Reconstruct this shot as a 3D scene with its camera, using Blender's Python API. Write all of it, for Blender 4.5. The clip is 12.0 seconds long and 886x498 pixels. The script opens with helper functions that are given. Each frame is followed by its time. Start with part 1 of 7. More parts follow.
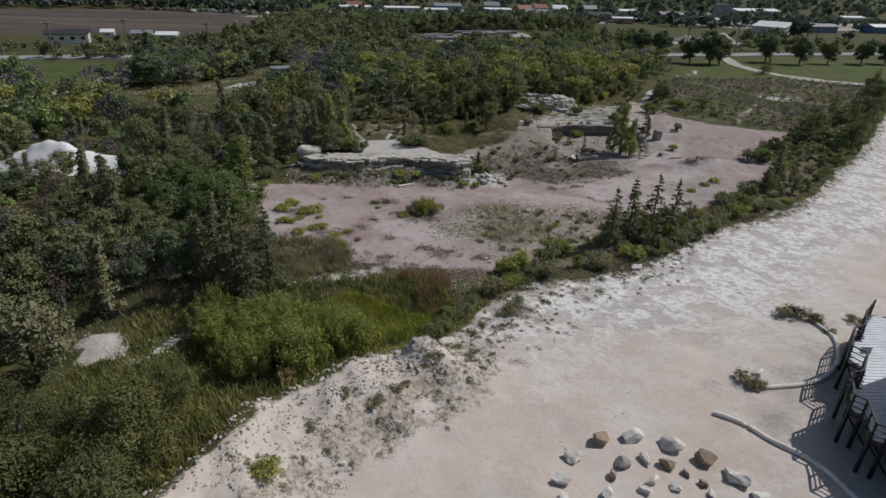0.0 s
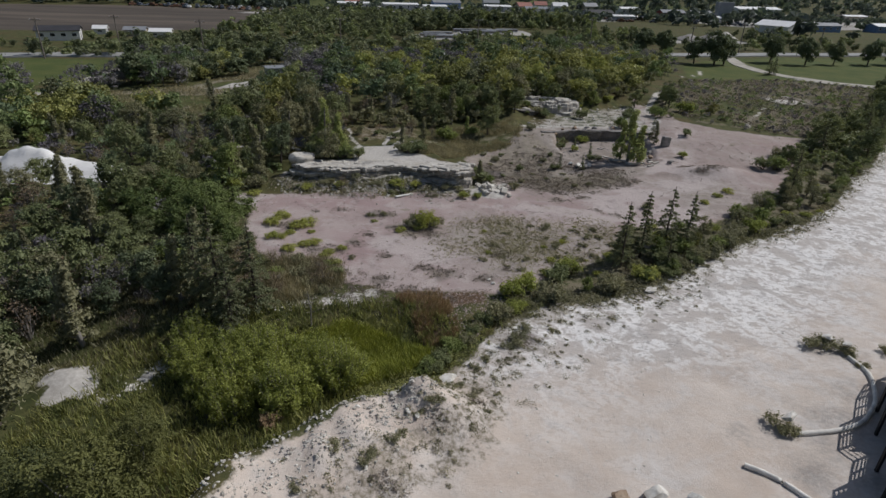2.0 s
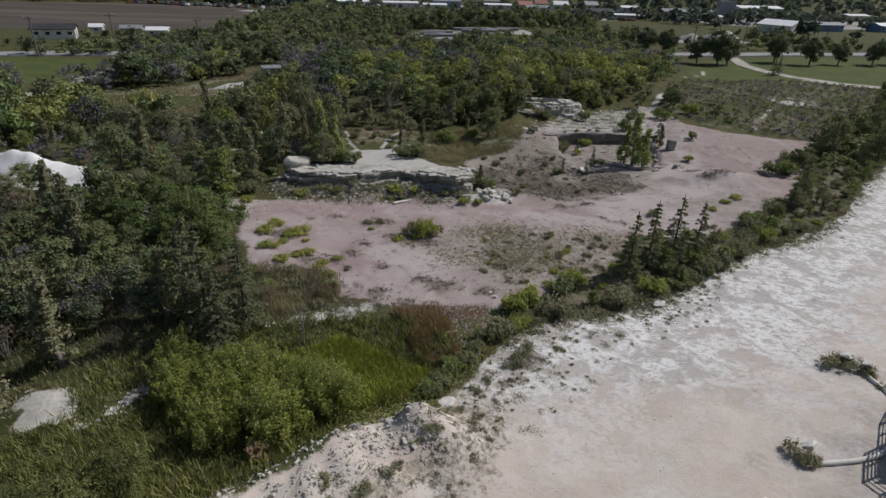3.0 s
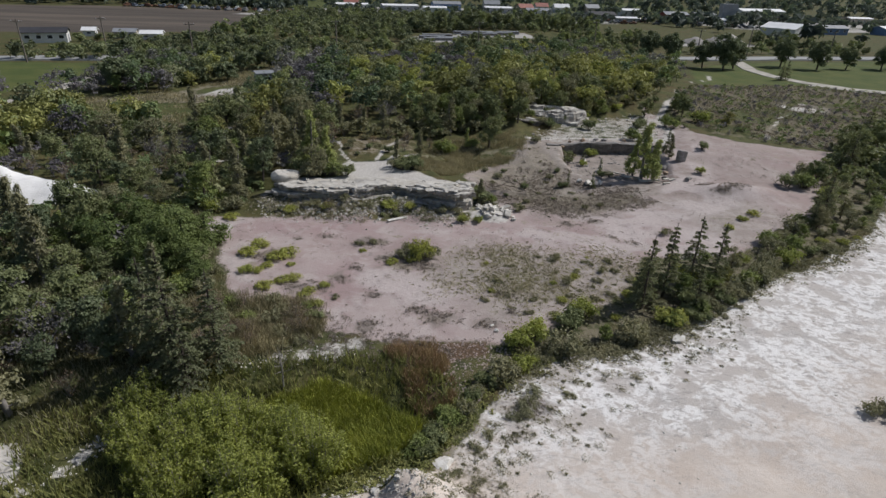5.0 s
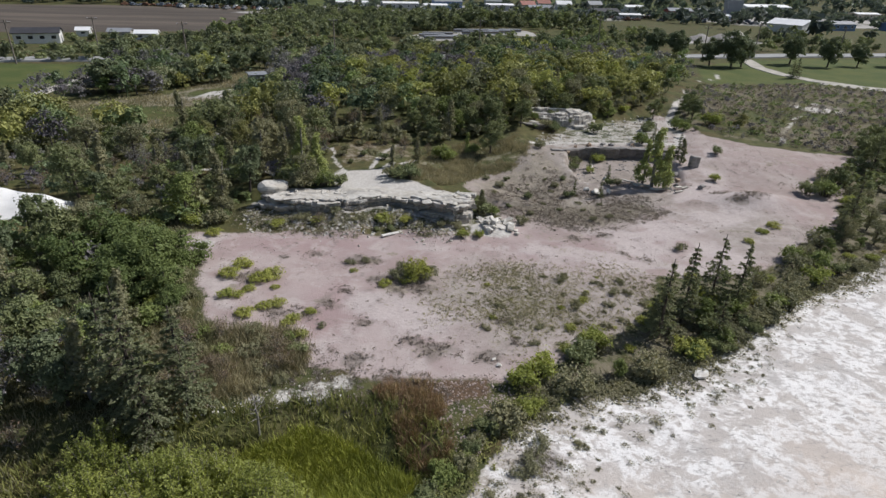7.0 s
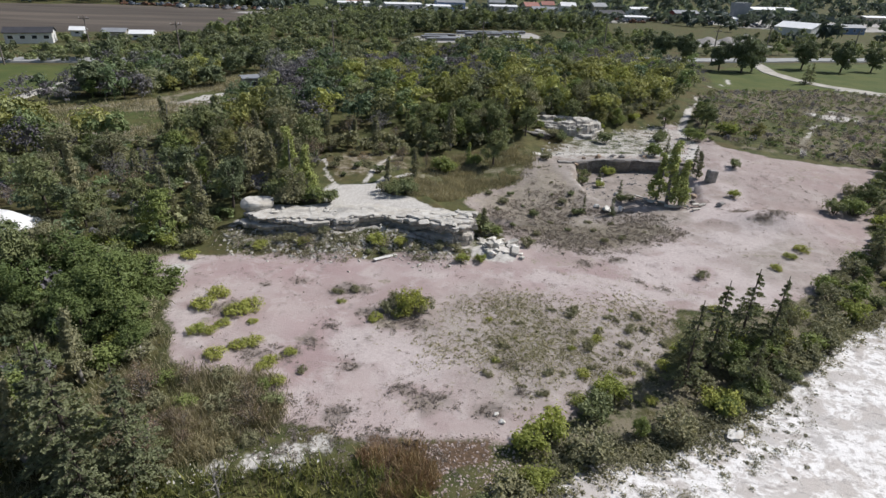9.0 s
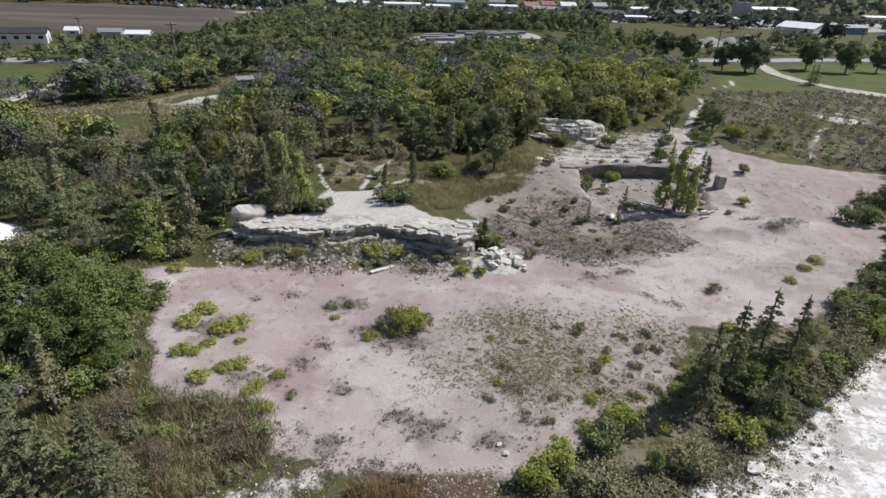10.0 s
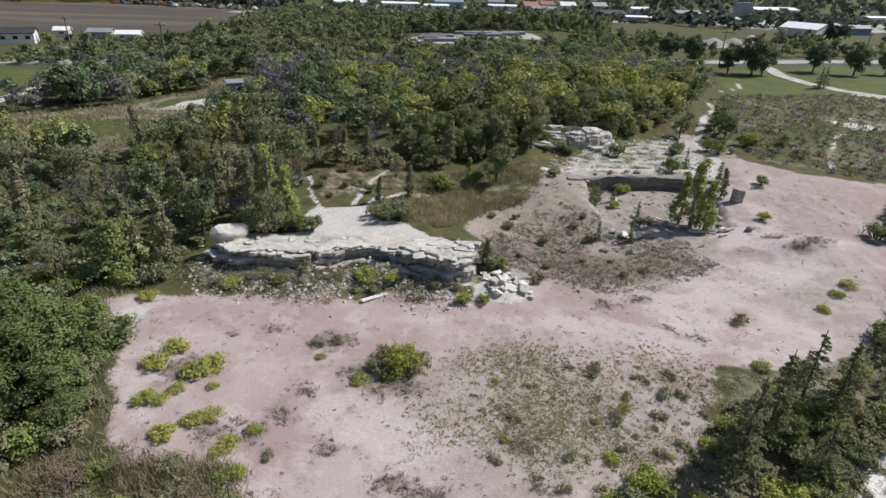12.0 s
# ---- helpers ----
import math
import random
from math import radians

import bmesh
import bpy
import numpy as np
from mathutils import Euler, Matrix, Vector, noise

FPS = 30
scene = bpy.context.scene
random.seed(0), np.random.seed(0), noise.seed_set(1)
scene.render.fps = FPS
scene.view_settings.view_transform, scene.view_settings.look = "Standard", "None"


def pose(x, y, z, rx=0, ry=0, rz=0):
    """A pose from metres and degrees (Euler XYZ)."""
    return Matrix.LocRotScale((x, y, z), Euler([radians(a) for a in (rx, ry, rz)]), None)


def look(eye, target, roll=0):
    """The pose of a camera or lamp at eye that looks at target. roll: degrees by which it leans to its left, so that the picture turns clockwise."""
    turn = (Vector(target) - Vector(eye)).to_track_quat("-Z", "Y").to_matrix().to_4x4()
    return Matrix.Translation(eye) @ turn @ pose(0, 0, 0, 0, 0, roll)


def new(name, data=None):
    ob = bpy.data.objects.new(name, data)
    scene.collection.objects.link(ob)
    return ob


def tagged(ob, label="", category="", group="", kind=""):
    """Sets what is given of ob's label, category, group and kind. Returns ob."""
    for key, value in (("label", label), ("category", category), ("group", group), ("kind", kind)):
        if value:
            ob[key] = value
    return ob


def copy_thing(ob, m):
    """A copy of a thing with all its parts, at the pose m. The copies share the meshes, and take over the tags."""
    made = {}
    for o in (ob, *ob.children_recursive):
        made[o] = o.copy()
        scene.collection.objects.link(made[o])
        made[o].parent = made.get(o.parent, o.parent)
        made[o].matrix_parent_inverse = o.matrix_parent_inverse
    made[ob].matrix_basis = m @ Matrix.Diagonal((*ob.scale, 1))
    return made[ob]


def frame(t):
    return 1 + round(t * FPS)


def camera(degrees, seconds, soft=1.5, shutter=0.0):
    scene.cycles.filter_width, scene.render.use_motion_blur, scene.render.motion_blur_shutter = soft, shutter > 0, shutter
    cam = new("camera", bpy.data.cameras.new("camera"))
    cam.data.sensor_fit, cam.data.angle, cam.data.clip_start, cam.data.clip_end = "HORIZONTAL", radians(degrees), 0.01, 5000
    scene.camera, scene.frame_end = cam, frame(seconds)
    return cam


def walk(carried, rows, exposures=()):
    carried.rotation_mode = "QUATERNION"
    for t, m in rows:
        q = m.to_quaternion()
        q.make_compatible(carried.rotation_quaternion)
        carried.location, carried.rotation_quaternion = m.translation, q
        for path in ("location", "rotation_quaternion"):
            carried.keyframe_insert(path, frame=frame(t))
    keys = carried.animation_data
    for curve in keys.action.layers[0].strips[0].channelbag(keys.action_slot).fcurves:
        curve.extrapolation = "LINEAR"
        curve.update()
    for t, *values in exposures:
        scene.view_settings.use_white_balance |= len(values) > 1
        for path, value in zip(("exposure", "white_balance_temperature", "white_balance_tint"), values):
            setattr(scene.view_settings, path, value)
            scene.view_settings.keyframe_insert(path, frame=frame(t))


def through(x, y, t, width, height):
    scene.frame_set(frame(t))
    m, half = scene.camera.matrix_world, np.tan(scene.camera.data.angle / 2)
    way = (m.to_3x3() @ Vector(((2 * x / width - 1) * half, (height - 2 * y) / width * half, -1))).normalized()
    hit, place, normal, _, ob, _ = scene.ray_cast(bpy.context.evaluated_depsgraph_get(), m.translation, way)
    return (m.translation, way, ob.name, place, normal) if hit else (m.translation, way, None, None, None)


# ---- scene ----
cam = camera(76.3, 12.0)
PATH = [
    (0, (-0.061, 0.651, 20.701), (-0.045, 2.457, 19.843), 1.5),
    (0.5, (-0.094, 1.437, 20.743), (-0.078, 3.243, 19.884), 1.6),
    (1, (-0.145, 2.335, 20.815), (-0.126, 4.14, 19.954), 1.6),
    (1.5, (-0.196, 3.329, 20.883), (-0.175, 5.132, 20.019), 1.7),
    (2, (-0.233, 4.328, 20.971), (-0.21, 6.129, 20.103), 1.8),
    (2.5, (-0.224, 5.368, 21.031), (-0.2, 7.167, 20.159), 1.9),
    (3, (-0.2, 6.421, 21.036), (-0.176, 8.22, 20.163), 1.9),
    (5, (0.033, 10.664, 20.941), (0.056, 12.466, 20.076), 1.9),
    (5.5, (0.128, 11.66, 20.932), (0.147, 13.462, 20.064), 1.8),
    (6, (0.211, 12.63, 20.937), (0.23, 14.432, 20.069), 1.8),
    (6.5, (0.278, 13.657, 20.924), (0.296, 15.457, 20.054), 1.8),
    (7, (0.396, 14.686, 20.909), (0.411, 16.485, 20.036), 1.6),
    (9, (0.672, 19.451, 20.829), (0.681, 21.251, 19.958), 1.9),
    (9.5, (0.705, 20.556, 20.811), (0.713, 22.356, 19.939), 2.0),
    (10, (0.69, 21.68, 20.78), (0.7, 23.48, 19.908), 1.9),
    (10.5, (0.68, 22.817, 20.75), (0.691, 24.617, 19.878), 2.0),
    (11, (0.671, 23.909, 20.729), (0.683, 25.71, 19.858), 1.9),
    (11.5, (0.672, 25.008, 20.712), (0.684, 26.808, 19.841), 2.0),
    (12, (0.622, 26.109, 20.709), (0.638, 27.908, 19.836), 2.0),
]
walk(cam, [(t, look(eye, target, roll)) for t, eye, target, roll in PATH],
     [(0, -0.48), (2.5, -0.46), (4.0, -0.31), (5.5, -0.14), (7, 0.10), (9.5, 0.26), (12, 0.32)])

# ---------------------------------------------------------------- light
SUN_DIR = Vector((0.64, 0.27, 0.71)).normalized()
world = bpy.data.worlds.new("daylight")
scene.world = world
world.use_nodes = True
wn, wl = world.node_tree.nodes, world.node_tree.links
sky = wn.new("ShaderNodeTexSky")
sky.sky_type, sky.sun_disc = "NISHITA", False
sky.sun_elevation, sky.sun_rotation = math.asin(SUN_DIR.z), math.atan2(SUN_DIR.x, SUN_DIR.y)
sky.air_density, sky.dust_density = 1.0, 1.5
wl.new(sky.outputs[0], wn["Background"].inputs[0])
wn["Background"].inputs[1].default_value = 0.07
sun_data = bpy.data.lights.new("sun", "SUN")
sun_data.energy, sun_data.angle, sun_data.color = 3.75, radians(0.55), (1.0, 0.982, 0.965)
sun_ob = new("sun", sun_data)
sun_ob.matrix_world = look(SUN_DIR * 100, (0, 0, 0))


# ---------------------------------------------------------------- numeric noise
def lattice(ix, iy, seed):
    n = (ix.astype(np.int64) * 374761393 + iy.astype(np.int64) * 668265263 + seed * 1442695041) & 0x7FFFFFFF
    n = ((n ^ (n >> 13)) * 1274126177) & 0x7FFFFFFF
    return ((n ^ (n >> 16)) & 0xFFFF) / 65535.0


def vnoise(x, y, scale, seed):
    x, y = np.asarray(x, float) / scale, np.asarray(y, float) / scale
    ix, iy = np.floor(x), np.floor(y)
    fx, fy = x - ix, y - iy
    fx, fy = fx * fx * (3 - 2 * fx), fy * fy * (3 - 2 * fy)
    a, b = lattice(ix, iy, seed), lattice(ix + 1, iy, seed)
    c, d = lattice(ix, iy + 1, seed), lattice(ix + 1, iy + 1, seed)
    return (a + (b - a) * fx) + ((c + (d - c) * fx) - (a + (b - a) * fx)) * fy - 0.5


def fbm(x, y, scale, seed, octaves=4):
    return sum(vnoise(x, y, scale / 2**k, seed + k) / 2**k for k in range(octaves))


def smooth(a, b, v):
    u = np.clip((v - a) / (b - a), 0, 1)
    return u * u * (3 - 2 * u)


def seg_dist(x, y, pts):
    best, along = np.full(np.shape(x), 1e9), np.zeros(np.shape(x))
    for i, ((ax, ay), (bx, by)) in enumerate(zip(pts, pts[1:])):
        dx, dy = bx - ax, by - ay
        u = np.clip(((x - ax) * dx + (y - ay) * dy) / (dx * dx + dy * dy), 0, 1)
        d = np.hypot(x - ax - u * dx, y - ay - u * dy)
        along = np.where(d < best, i + u, along)
        best = np.minimum(best, d)
    return best, along


def inside(x, y, poly):
    """Signed distance to a polygon: positive inside."""
    ring = list(poly) + [poly[0]]
    d, _ = seg_dist(x, y, ring)
    odd = np.zeros(np.shape(x), bool)
    for (ax, ay), (bx, by) in zip(ring, ring[1:]):
        if ay != by:
            odd ^= ((ay > y) != (by > y)) & (x < (bx - ax) * (y - ay) / (by - ay) + ax)
    return np.where(odd, d, -d)


# ---------------------------------------------------------------- plan
CREST = [(-13.5, 12.0), (-10.6, 18.5), (-8.9, 22.8), (-6.4, 24.9), (-4.3, 27.0), (-2.4, 28.3), (-1.6, 28.6)]
PLATEAU = [(-14.5, 8), *CREST[1:], (0.8, 31.1), (2.0, 33.4), (3.8, 35.2), (7.6, 38.8), (11.1, 39.8), (14.6, 41.2),
           (17.4, 43.0), (19.6, 45.3), (23.9, 48.2), (28.5, 51.4), (33.6, 53.6), (39.6, 58.0), (49.2, 68.4), (59.6, 78.7),
           (71.2, 92.5), (98, 125), (190, 150), (190, -60), (-14.5, -60)]
FLOOR = [(-22, 59.2), (-15, 60.6), (3, 60.4), (7, 61.8), (5.6, 66.5), (2.6, 70.4), (4.4, 74.4), (9.6, 79.6), (12.2, 86.2), (15, 87.4),
         (30, 88.5), (34, 107), (37.5, 100), (36.5, 91), (42, 87.5), (54, 87), (60, 88),
         (47, 77), (38.6, 64.5), (31, 58.3), (26, 54.4), (17.4, 53), (15.2, 48), (9.2, 43.6), (4.6, 40.6), (-3.5, 40.8),
         (-7.2, 41.8), (-9.0, 44.6), (-12.9, 45.4), (-14.8, 46.6), (-18, 52.7)]
BASIN = [(-60, 5), (-15.5, 5), (-12.2, 17), (-10.4, 22.8), (-7.4, 26), (-5.0, 28.4), (-2.6, 29.8), (0.0, 31.8), (1.6, 34.6),
         (0.8, 37.6), (-3, 39.2), (-8.0, 38.6), (-14, 37), (-20, 36), (-60, 42)]
CLIFF = [(-16.6, 64.9), (-15.7, 64.0), (-14.0, 63.4), (-12.2, 63.4), (-10.1, 63.0), (-8.2, 62.7), (-6.8, 63.7), (-5.0, 64.3), (-3.2, 64.2),
         (-0.9, 62.9), (0.2, 62.1), (1.7, 61.6), (2.9, 62.4), (3.5, 63.8), (3.8, 65.8)]
LEDGE_TOP = CLIFF + [(1.5, 70), (-2, 76), (-12, 84), (-19, 76), (-18.6, 68)]
PIT = [(16.6, 84.6), (15.6, 80.0), (16.2, 75.4), (20.2, 74.6), (24.2, 72.6), (27.2, 73.2), (28.4, 77.6), (28.2, 83.0), (26.8, 85.3), (21.0, 85.1)]
BENCH = [(12.6, 86.2), (15.5, 84.6), (21, 85.6), (27.2, 85.8), (29.6, 83.4), (31.6, 88), (36, 98), (36, 106), (31, 104),
         (24, 99), (19, 95.5), (13.4, 91.2)]
HERB = [(-0.5, 51.6), (5, 54.8), (14, 55.2), (17.2, 52.6), (15, 47.8), (10.6, 44.2), (5.4, 42.4), (3.4, 45.5), (0.5, 47)]
BROWN = [(8.4, 65.4), (11.0, 62.6), (16.6, 63.2), (22.8, 67.0), (22.0, 70.2), (15.4, 69.4), (10.4, 69.8), (6.8, 68.6)]
SCRUB = [(36.8, 101), (39.5, 91.5), (46, 88.6), (57, 88.6), (80, 113), (104, 141), (84, 150), (60, 144), (49, 131), (42, 116)]
MEADOW = [(-9.2, 35.4), (-6.2, 37.0), (-3.0, 35.8), (-0.4, 33.4), (-1.8, 31.0), (-5.0, 29.8), (-8.4, 31.6)]
SEDGE = [(-3.0, 39.6), (0.2, 40.8), (1.4, 36.4), (0.8, 33.6), (-0.8, 34.8), (-1.8, 37.6)]
RUBBLE = [(-0.6, 40.8), (3.8, 41.4), (5.0, 39.4), (2.6, 35.0), (1.2, 34.6), (0.4, 37.6)]
GLADE = [(-2.1, 69.8), (-3.7, 77.4), (-1.0, 84), (4, 88), (12.2, 88.0), (10.6, 80.2), (4.2, 74.8), (1.2, 70.6)]
LAWN_E = [(60, 147), (70, 176), (90, 194), (250, 232), (250, 172), (150, 148), (104, 146), (84, 152)]
LAWN_W = [(-98, 150), (-70, 154), (-62, 146), (-74, 124), (-80, 112), (-120, 118), (-140, 146)]
PAD = [(-45.0, 113.0), (-42.4, 116.8), (-42.8, 119.0), (-39.6, 122.4), (-37.8, 121.2), (-39.0, 118.4), (-35.2, 116.4), (-33.4, 114.2), (-37.2, 112.0), (-40.6, 114.0)]
PLOUGHED = [(-220, 205), (-146, 216), (-90, 236), (-84, 262), (-96, 352), (-128, 378), (-190, 384), (-290, 330)]
YARD_N = [(-12, 226), (36, 240), (34, 258), (6, 262), (-12, 244)]
YARD_E = [(90, 240), (128, 252), (126, 276), (98, 270)]
TOWN = [(-96, 392), (-20, 396), (60, 360), (140, 350), (230, 350), (330, 420), (330, 560), (60, 520), (-90, 470)]
STRIP = [(3.6, 36.4), (7.6, 39.8), (11.1, 40.6), (14.4, 42.0), (16.8, 43.6), (19.3, 46.0), (23.7, 48.8), (28.3, 52.2), (33.4, 54.2),
         (39.4, 58.8), (49.0, 69.2), (59.4, 79.6), (71.0, 93.2), (98, 126), (104, 141), (84, 116), (58, 90), (47.6, 77.6), (39.2, 65.4),
         (31.8, 59.2), (26.2, 54.8), (17.8, 53.2), (15.6, 48.4), (10.0, 44.0), (5.2, 40.6)]
PATHS = [([(-9.8, 72.4), (-10.9, 74.7), (-11.8, 77), (-12.0, 78.9), (-13.6, 81.6)], 0.2),
         ([(-7.2, 73.4), (-6.9, 76.0), (-6.5, 82.6), (-5.1, 87.1)], 0.12),
         ([(-6.3, 72.6), (-4.7, 76.2), (-3.0, 79.4), (-0.5, 82.0)], 0.2),
         ([(30.5, 86), (33.6, 92.0), (34.6, 99.6), (35.4, 102.0), (38.1, 107.3), (40.3, 112), (46.2, 121.7), (49.0, 131)], 0.8),
         ([(14, 97), (15.4, 104), (18, 112)], 0.3),
         ([(12.0, 86.4), (17.1, 87.4), (24, 87.6), (31, 88)], 0.5),
         ([(-27.2, 77.2), (-20.6, 75.7), (-15.5, 71.2)], 0.2),
         ([(47.6, 91.5), (51.9, 99), (58.8, 108.4), (64, 115), (71.7, 122.7)], 0.3),
         ([(58, 147), (66, 154), (69.5, 162)], 0.6)]
TRACKS = [([(4, 58.6), (12, 60.6), (20, 61), (26.5, 64.6), (30, 71.5), (32.2, 78), (36, 85), (40, 88)], 2.2), ([(26, 62), (33, 63.2), (38.5, 66.5), (42, 70)], 1.0)]
DUST = [[(-3, 57.6), (3, 58.8), (6.7, 59.6), (9.6, 61.0), (12.5, 61.6), (18.7, 64.2), (24, 69.5), (28.6, 77), (32, 84), (35.6, 84.6), (33.4, 77), (32, 72.6), (35, 71.4), (38.5, 67.6), (33, 68.0), (27.4, 64.0), (24.0, 62.0), (27, 58),
         (25.8, 54.4), (19.6, 52.8), (15.0, 53.6), (10.1, 55.4), (5.3, 57.0)], [(-21.4, 59), (-18.6, 60.6), (-17.2, 57.6), (-15.4, 53), (-13.0, 47.4), (-14.6, 47), (-18, 52.6)],
        [(-6, 52), (-1.5, 49.4), (2.4, 46.6), (1.0, 44), (-4.2, 44.6), (-6.6, 47.6)], [(-8.6, 45.2), (-6.0, 44.8), (-5.4, 41.2), (-7.4, 41.2)], [(-20, 60.6), (-15.6, 61.6), (-12, 61.2), (-12, 60.4), (-18, 59.8)]]
PINK = [[(-19.4, 59.2), (-13.1, 60.2), (-4.1, 59.2), (4, 59.0), (4, 57.6), (-4.2, 56.9), (-11.6, 57.0), (-15.8, 55.4)], [(-9.3, 50.1), (-6.4, 51.3), (-5.0, 48.2), (-6.4, 45.5), (-8.4, 46.4)],
        [(7.6, 58.8), (11.9, 59.7), (13.9, 57.1), (11.0, 55.8), (7.8, 56.3)], [(38, 84), (46, 85), (52, 84), (46, 78), (38, 80)]]
GREY_ZONES = [[(24.1, 66.0), (30.4, 68.2), (36.0, 65.2), (31.4, 58.3), (27.4, 58.6), (26.3, 61.3), (23.7, 62.7)], [(2.7, 54.8), (8.7, 54.9), (14.0, 52.6), (17.2, 52.1), (14.4, 46.8), (9.1, 43.6), (3.4, 42.8), (2.2, 46.8), (0.3, 50.3), (-0.4, 54)],
              [(6, 71), (12, 63), (20, 64), (26, 71), (16, 72.5), (14.4, 84), (9.6, 79.6)]]
SMUDGES = [(-2.2, 22.6, 0.9), (0.2, 26.4, 0.8), (2.2, 28.6, 0.7), (5.2, 34.6, 1.2), (-5.7, 55.1, 1.3), (-3.8, 52.2, 1.0), (5.1, 46.9, 0.9), (-1.8, 51.2, 1.6), (-8.3, 47.3, 1.0), (-10.4, 47.3, 1.2), (16.0, 57.8, 0.6), (17.8, 56.6, 0.7), (-13.6, 52.2, 1.3), (-1.0, 44.4, 1.0), (0.4, 43.6, 1.1),
           (-6.4, 50.4, 0.9), (-7.2, 48.6, 0.8), (-4.4, 46.2, 0.7), (3.4, 42.8, 0.8), (-4.4, 42.4, 0.8), (-9.6, 56.2, 0.6), (-12.2, 55.6, 0.5), (5.4, 44.4, 0.7), (12.4, 60.6, 0.8), (15.2, 61.4, 0.9), (30.6, 72.2, 1.0), (33.4, 70.6, 1.4), (31.4, 69.8, 1.2)]
MEADOW_W = [(-66, 101), (-57, 97), (-47, 90), (-36, 89), (-27, 98), (-26, 116), (-29, 128), (-40, 150), (-50, 152), (-47, 138), (-48, 124), (-54, 116), (-64, 110)]
MULCH = [(-2.8, 41.0), (0.6, 40.6), (3.6, 41.0), (3.4, 39.4), (1.4, 38.6), (0.5, 37.0), (-0.3, 34.8), (-1.4, 37.2), (-2.6, 39.4)]
STAINS = [[(28.5, 66.2), (32, 65.4), (36, 67), (36.5, 69.6), (32, 69.8)], [(24.5, 62.6), (31, 61), (35, 62), (30, 64.6)], [(36, 78), (42, 76), (45, 80), (40, 83)], [(6.8, 61), (11, 61.6), (10, 63.4), (7.4, 63.6)]]


def ground_z(x, y):
    """Height of the ground."""
    x, y = np.asarray(x, float), np.asarray(y, float)
    z = 0.22 * fbm(x, y, 14, 3) + 0.06 * fbm(x, y, 2.2, 9, 3)
    plate = inside(x, y, PLATEAU)
    z = z - 0.55 * smooth(1.5, 9, plate)
    z = z + 0.10 * fbm(x, y, 1.6, 40, 3) * smooth(-1, 3, plate) * smooth(60, 20, y)
    basin = inside(x, y, BASIN)
    z = z - 1.25 * smooth(-0.6, 4.5, basin)
    d, _ = seg_dist(x, y, CREST)
    on_side = smooth(-0.4, 0.4, plate)
    width = 0.9 + 2.6 * on_side
    ridge = np.exp(-((d / width) ** 2)) * smooth(30.6, 27.6, y + 0.3 * x)
    z = z + ridge * (1.35 + 1.5 * fbm(x, y, 2.6, 21, 5) + 0.35 * np.abs(vnoise(x, y, 1.3, 23)) - 0.25 * np.abs(vnoise(x * 1.6 + y, y - x, 1.7, 27)))
    z = z + 0.7 * np.exp(-(((x + 21.6) / 2.0) ** 2) - (((y - 31.0) / 1.5) ** 2))
    # top of the ledge, falling back into the wood and to the east
    top = inside(x, y, LEDGE_TOP)
    lift = 1.78 * smooth(0.9, 1.9, top) * smooth(6.6, 3.6, x)
    lift = np.where(y > 68, np.maximum(lift, 1.1 * smooth(-9, 2, top)), lift)
    z = z + lift
    # loose slope below the ledge
    dc, _ = seg_dist(x, y, CLIFF[:12])
    z = z + np.where(top < 0.3, (0.95 - 0.55 * smooth(-3.0, 1.0, x)) * np.clip(1 - dc / 3.6, 0, 1) ** 1.3 * (1 + 0.7 * fbm(x, y, 1.4, 33)), 0)
    z = z + 0.6 * np.exp(-(((x - 5.2) / 1.5) ** 2) - (((y - 61.9) / 1.1) ** 2))
    # benches round the pit and the wooded hill behind
    pit = inside(x, y, PIT)
    north = smooth(70, 87, y) * smooth(4, 12, x) * smooth(70, 34, x)
    z = z + 1.55 * north * (1 - smooth(-0.25, 0.25, pit))
    hill = np.exp(-(((x - 6) / 34) ** 2) - (((y - 118) / 24) ** 2))
    z = z + 3.0 * hill * (1 - smooth(-3, 1, inside(x, y, BENCH)))
    z = z + 0.5 * smooth(76, 92, y) * smooth(14, 0, x) * smooth(-60, -20, x) * smooth(150, 120, y)
    z = z + 1.1 * np.exp(-(((x - 33.5) / 4.5) ** 2) - (((y - 70.5) / 2.0) ** 2))
    # gentle folds far off
    far = smooth(220, 600, np.hypot(x, y))
    return z * (1 - 0.6 * far) + far * 3.0 * fbm(x, y, 500, 77)


def gz(x, y):
    return float(ground_z(np.array([x]), np.array([y]))[0])


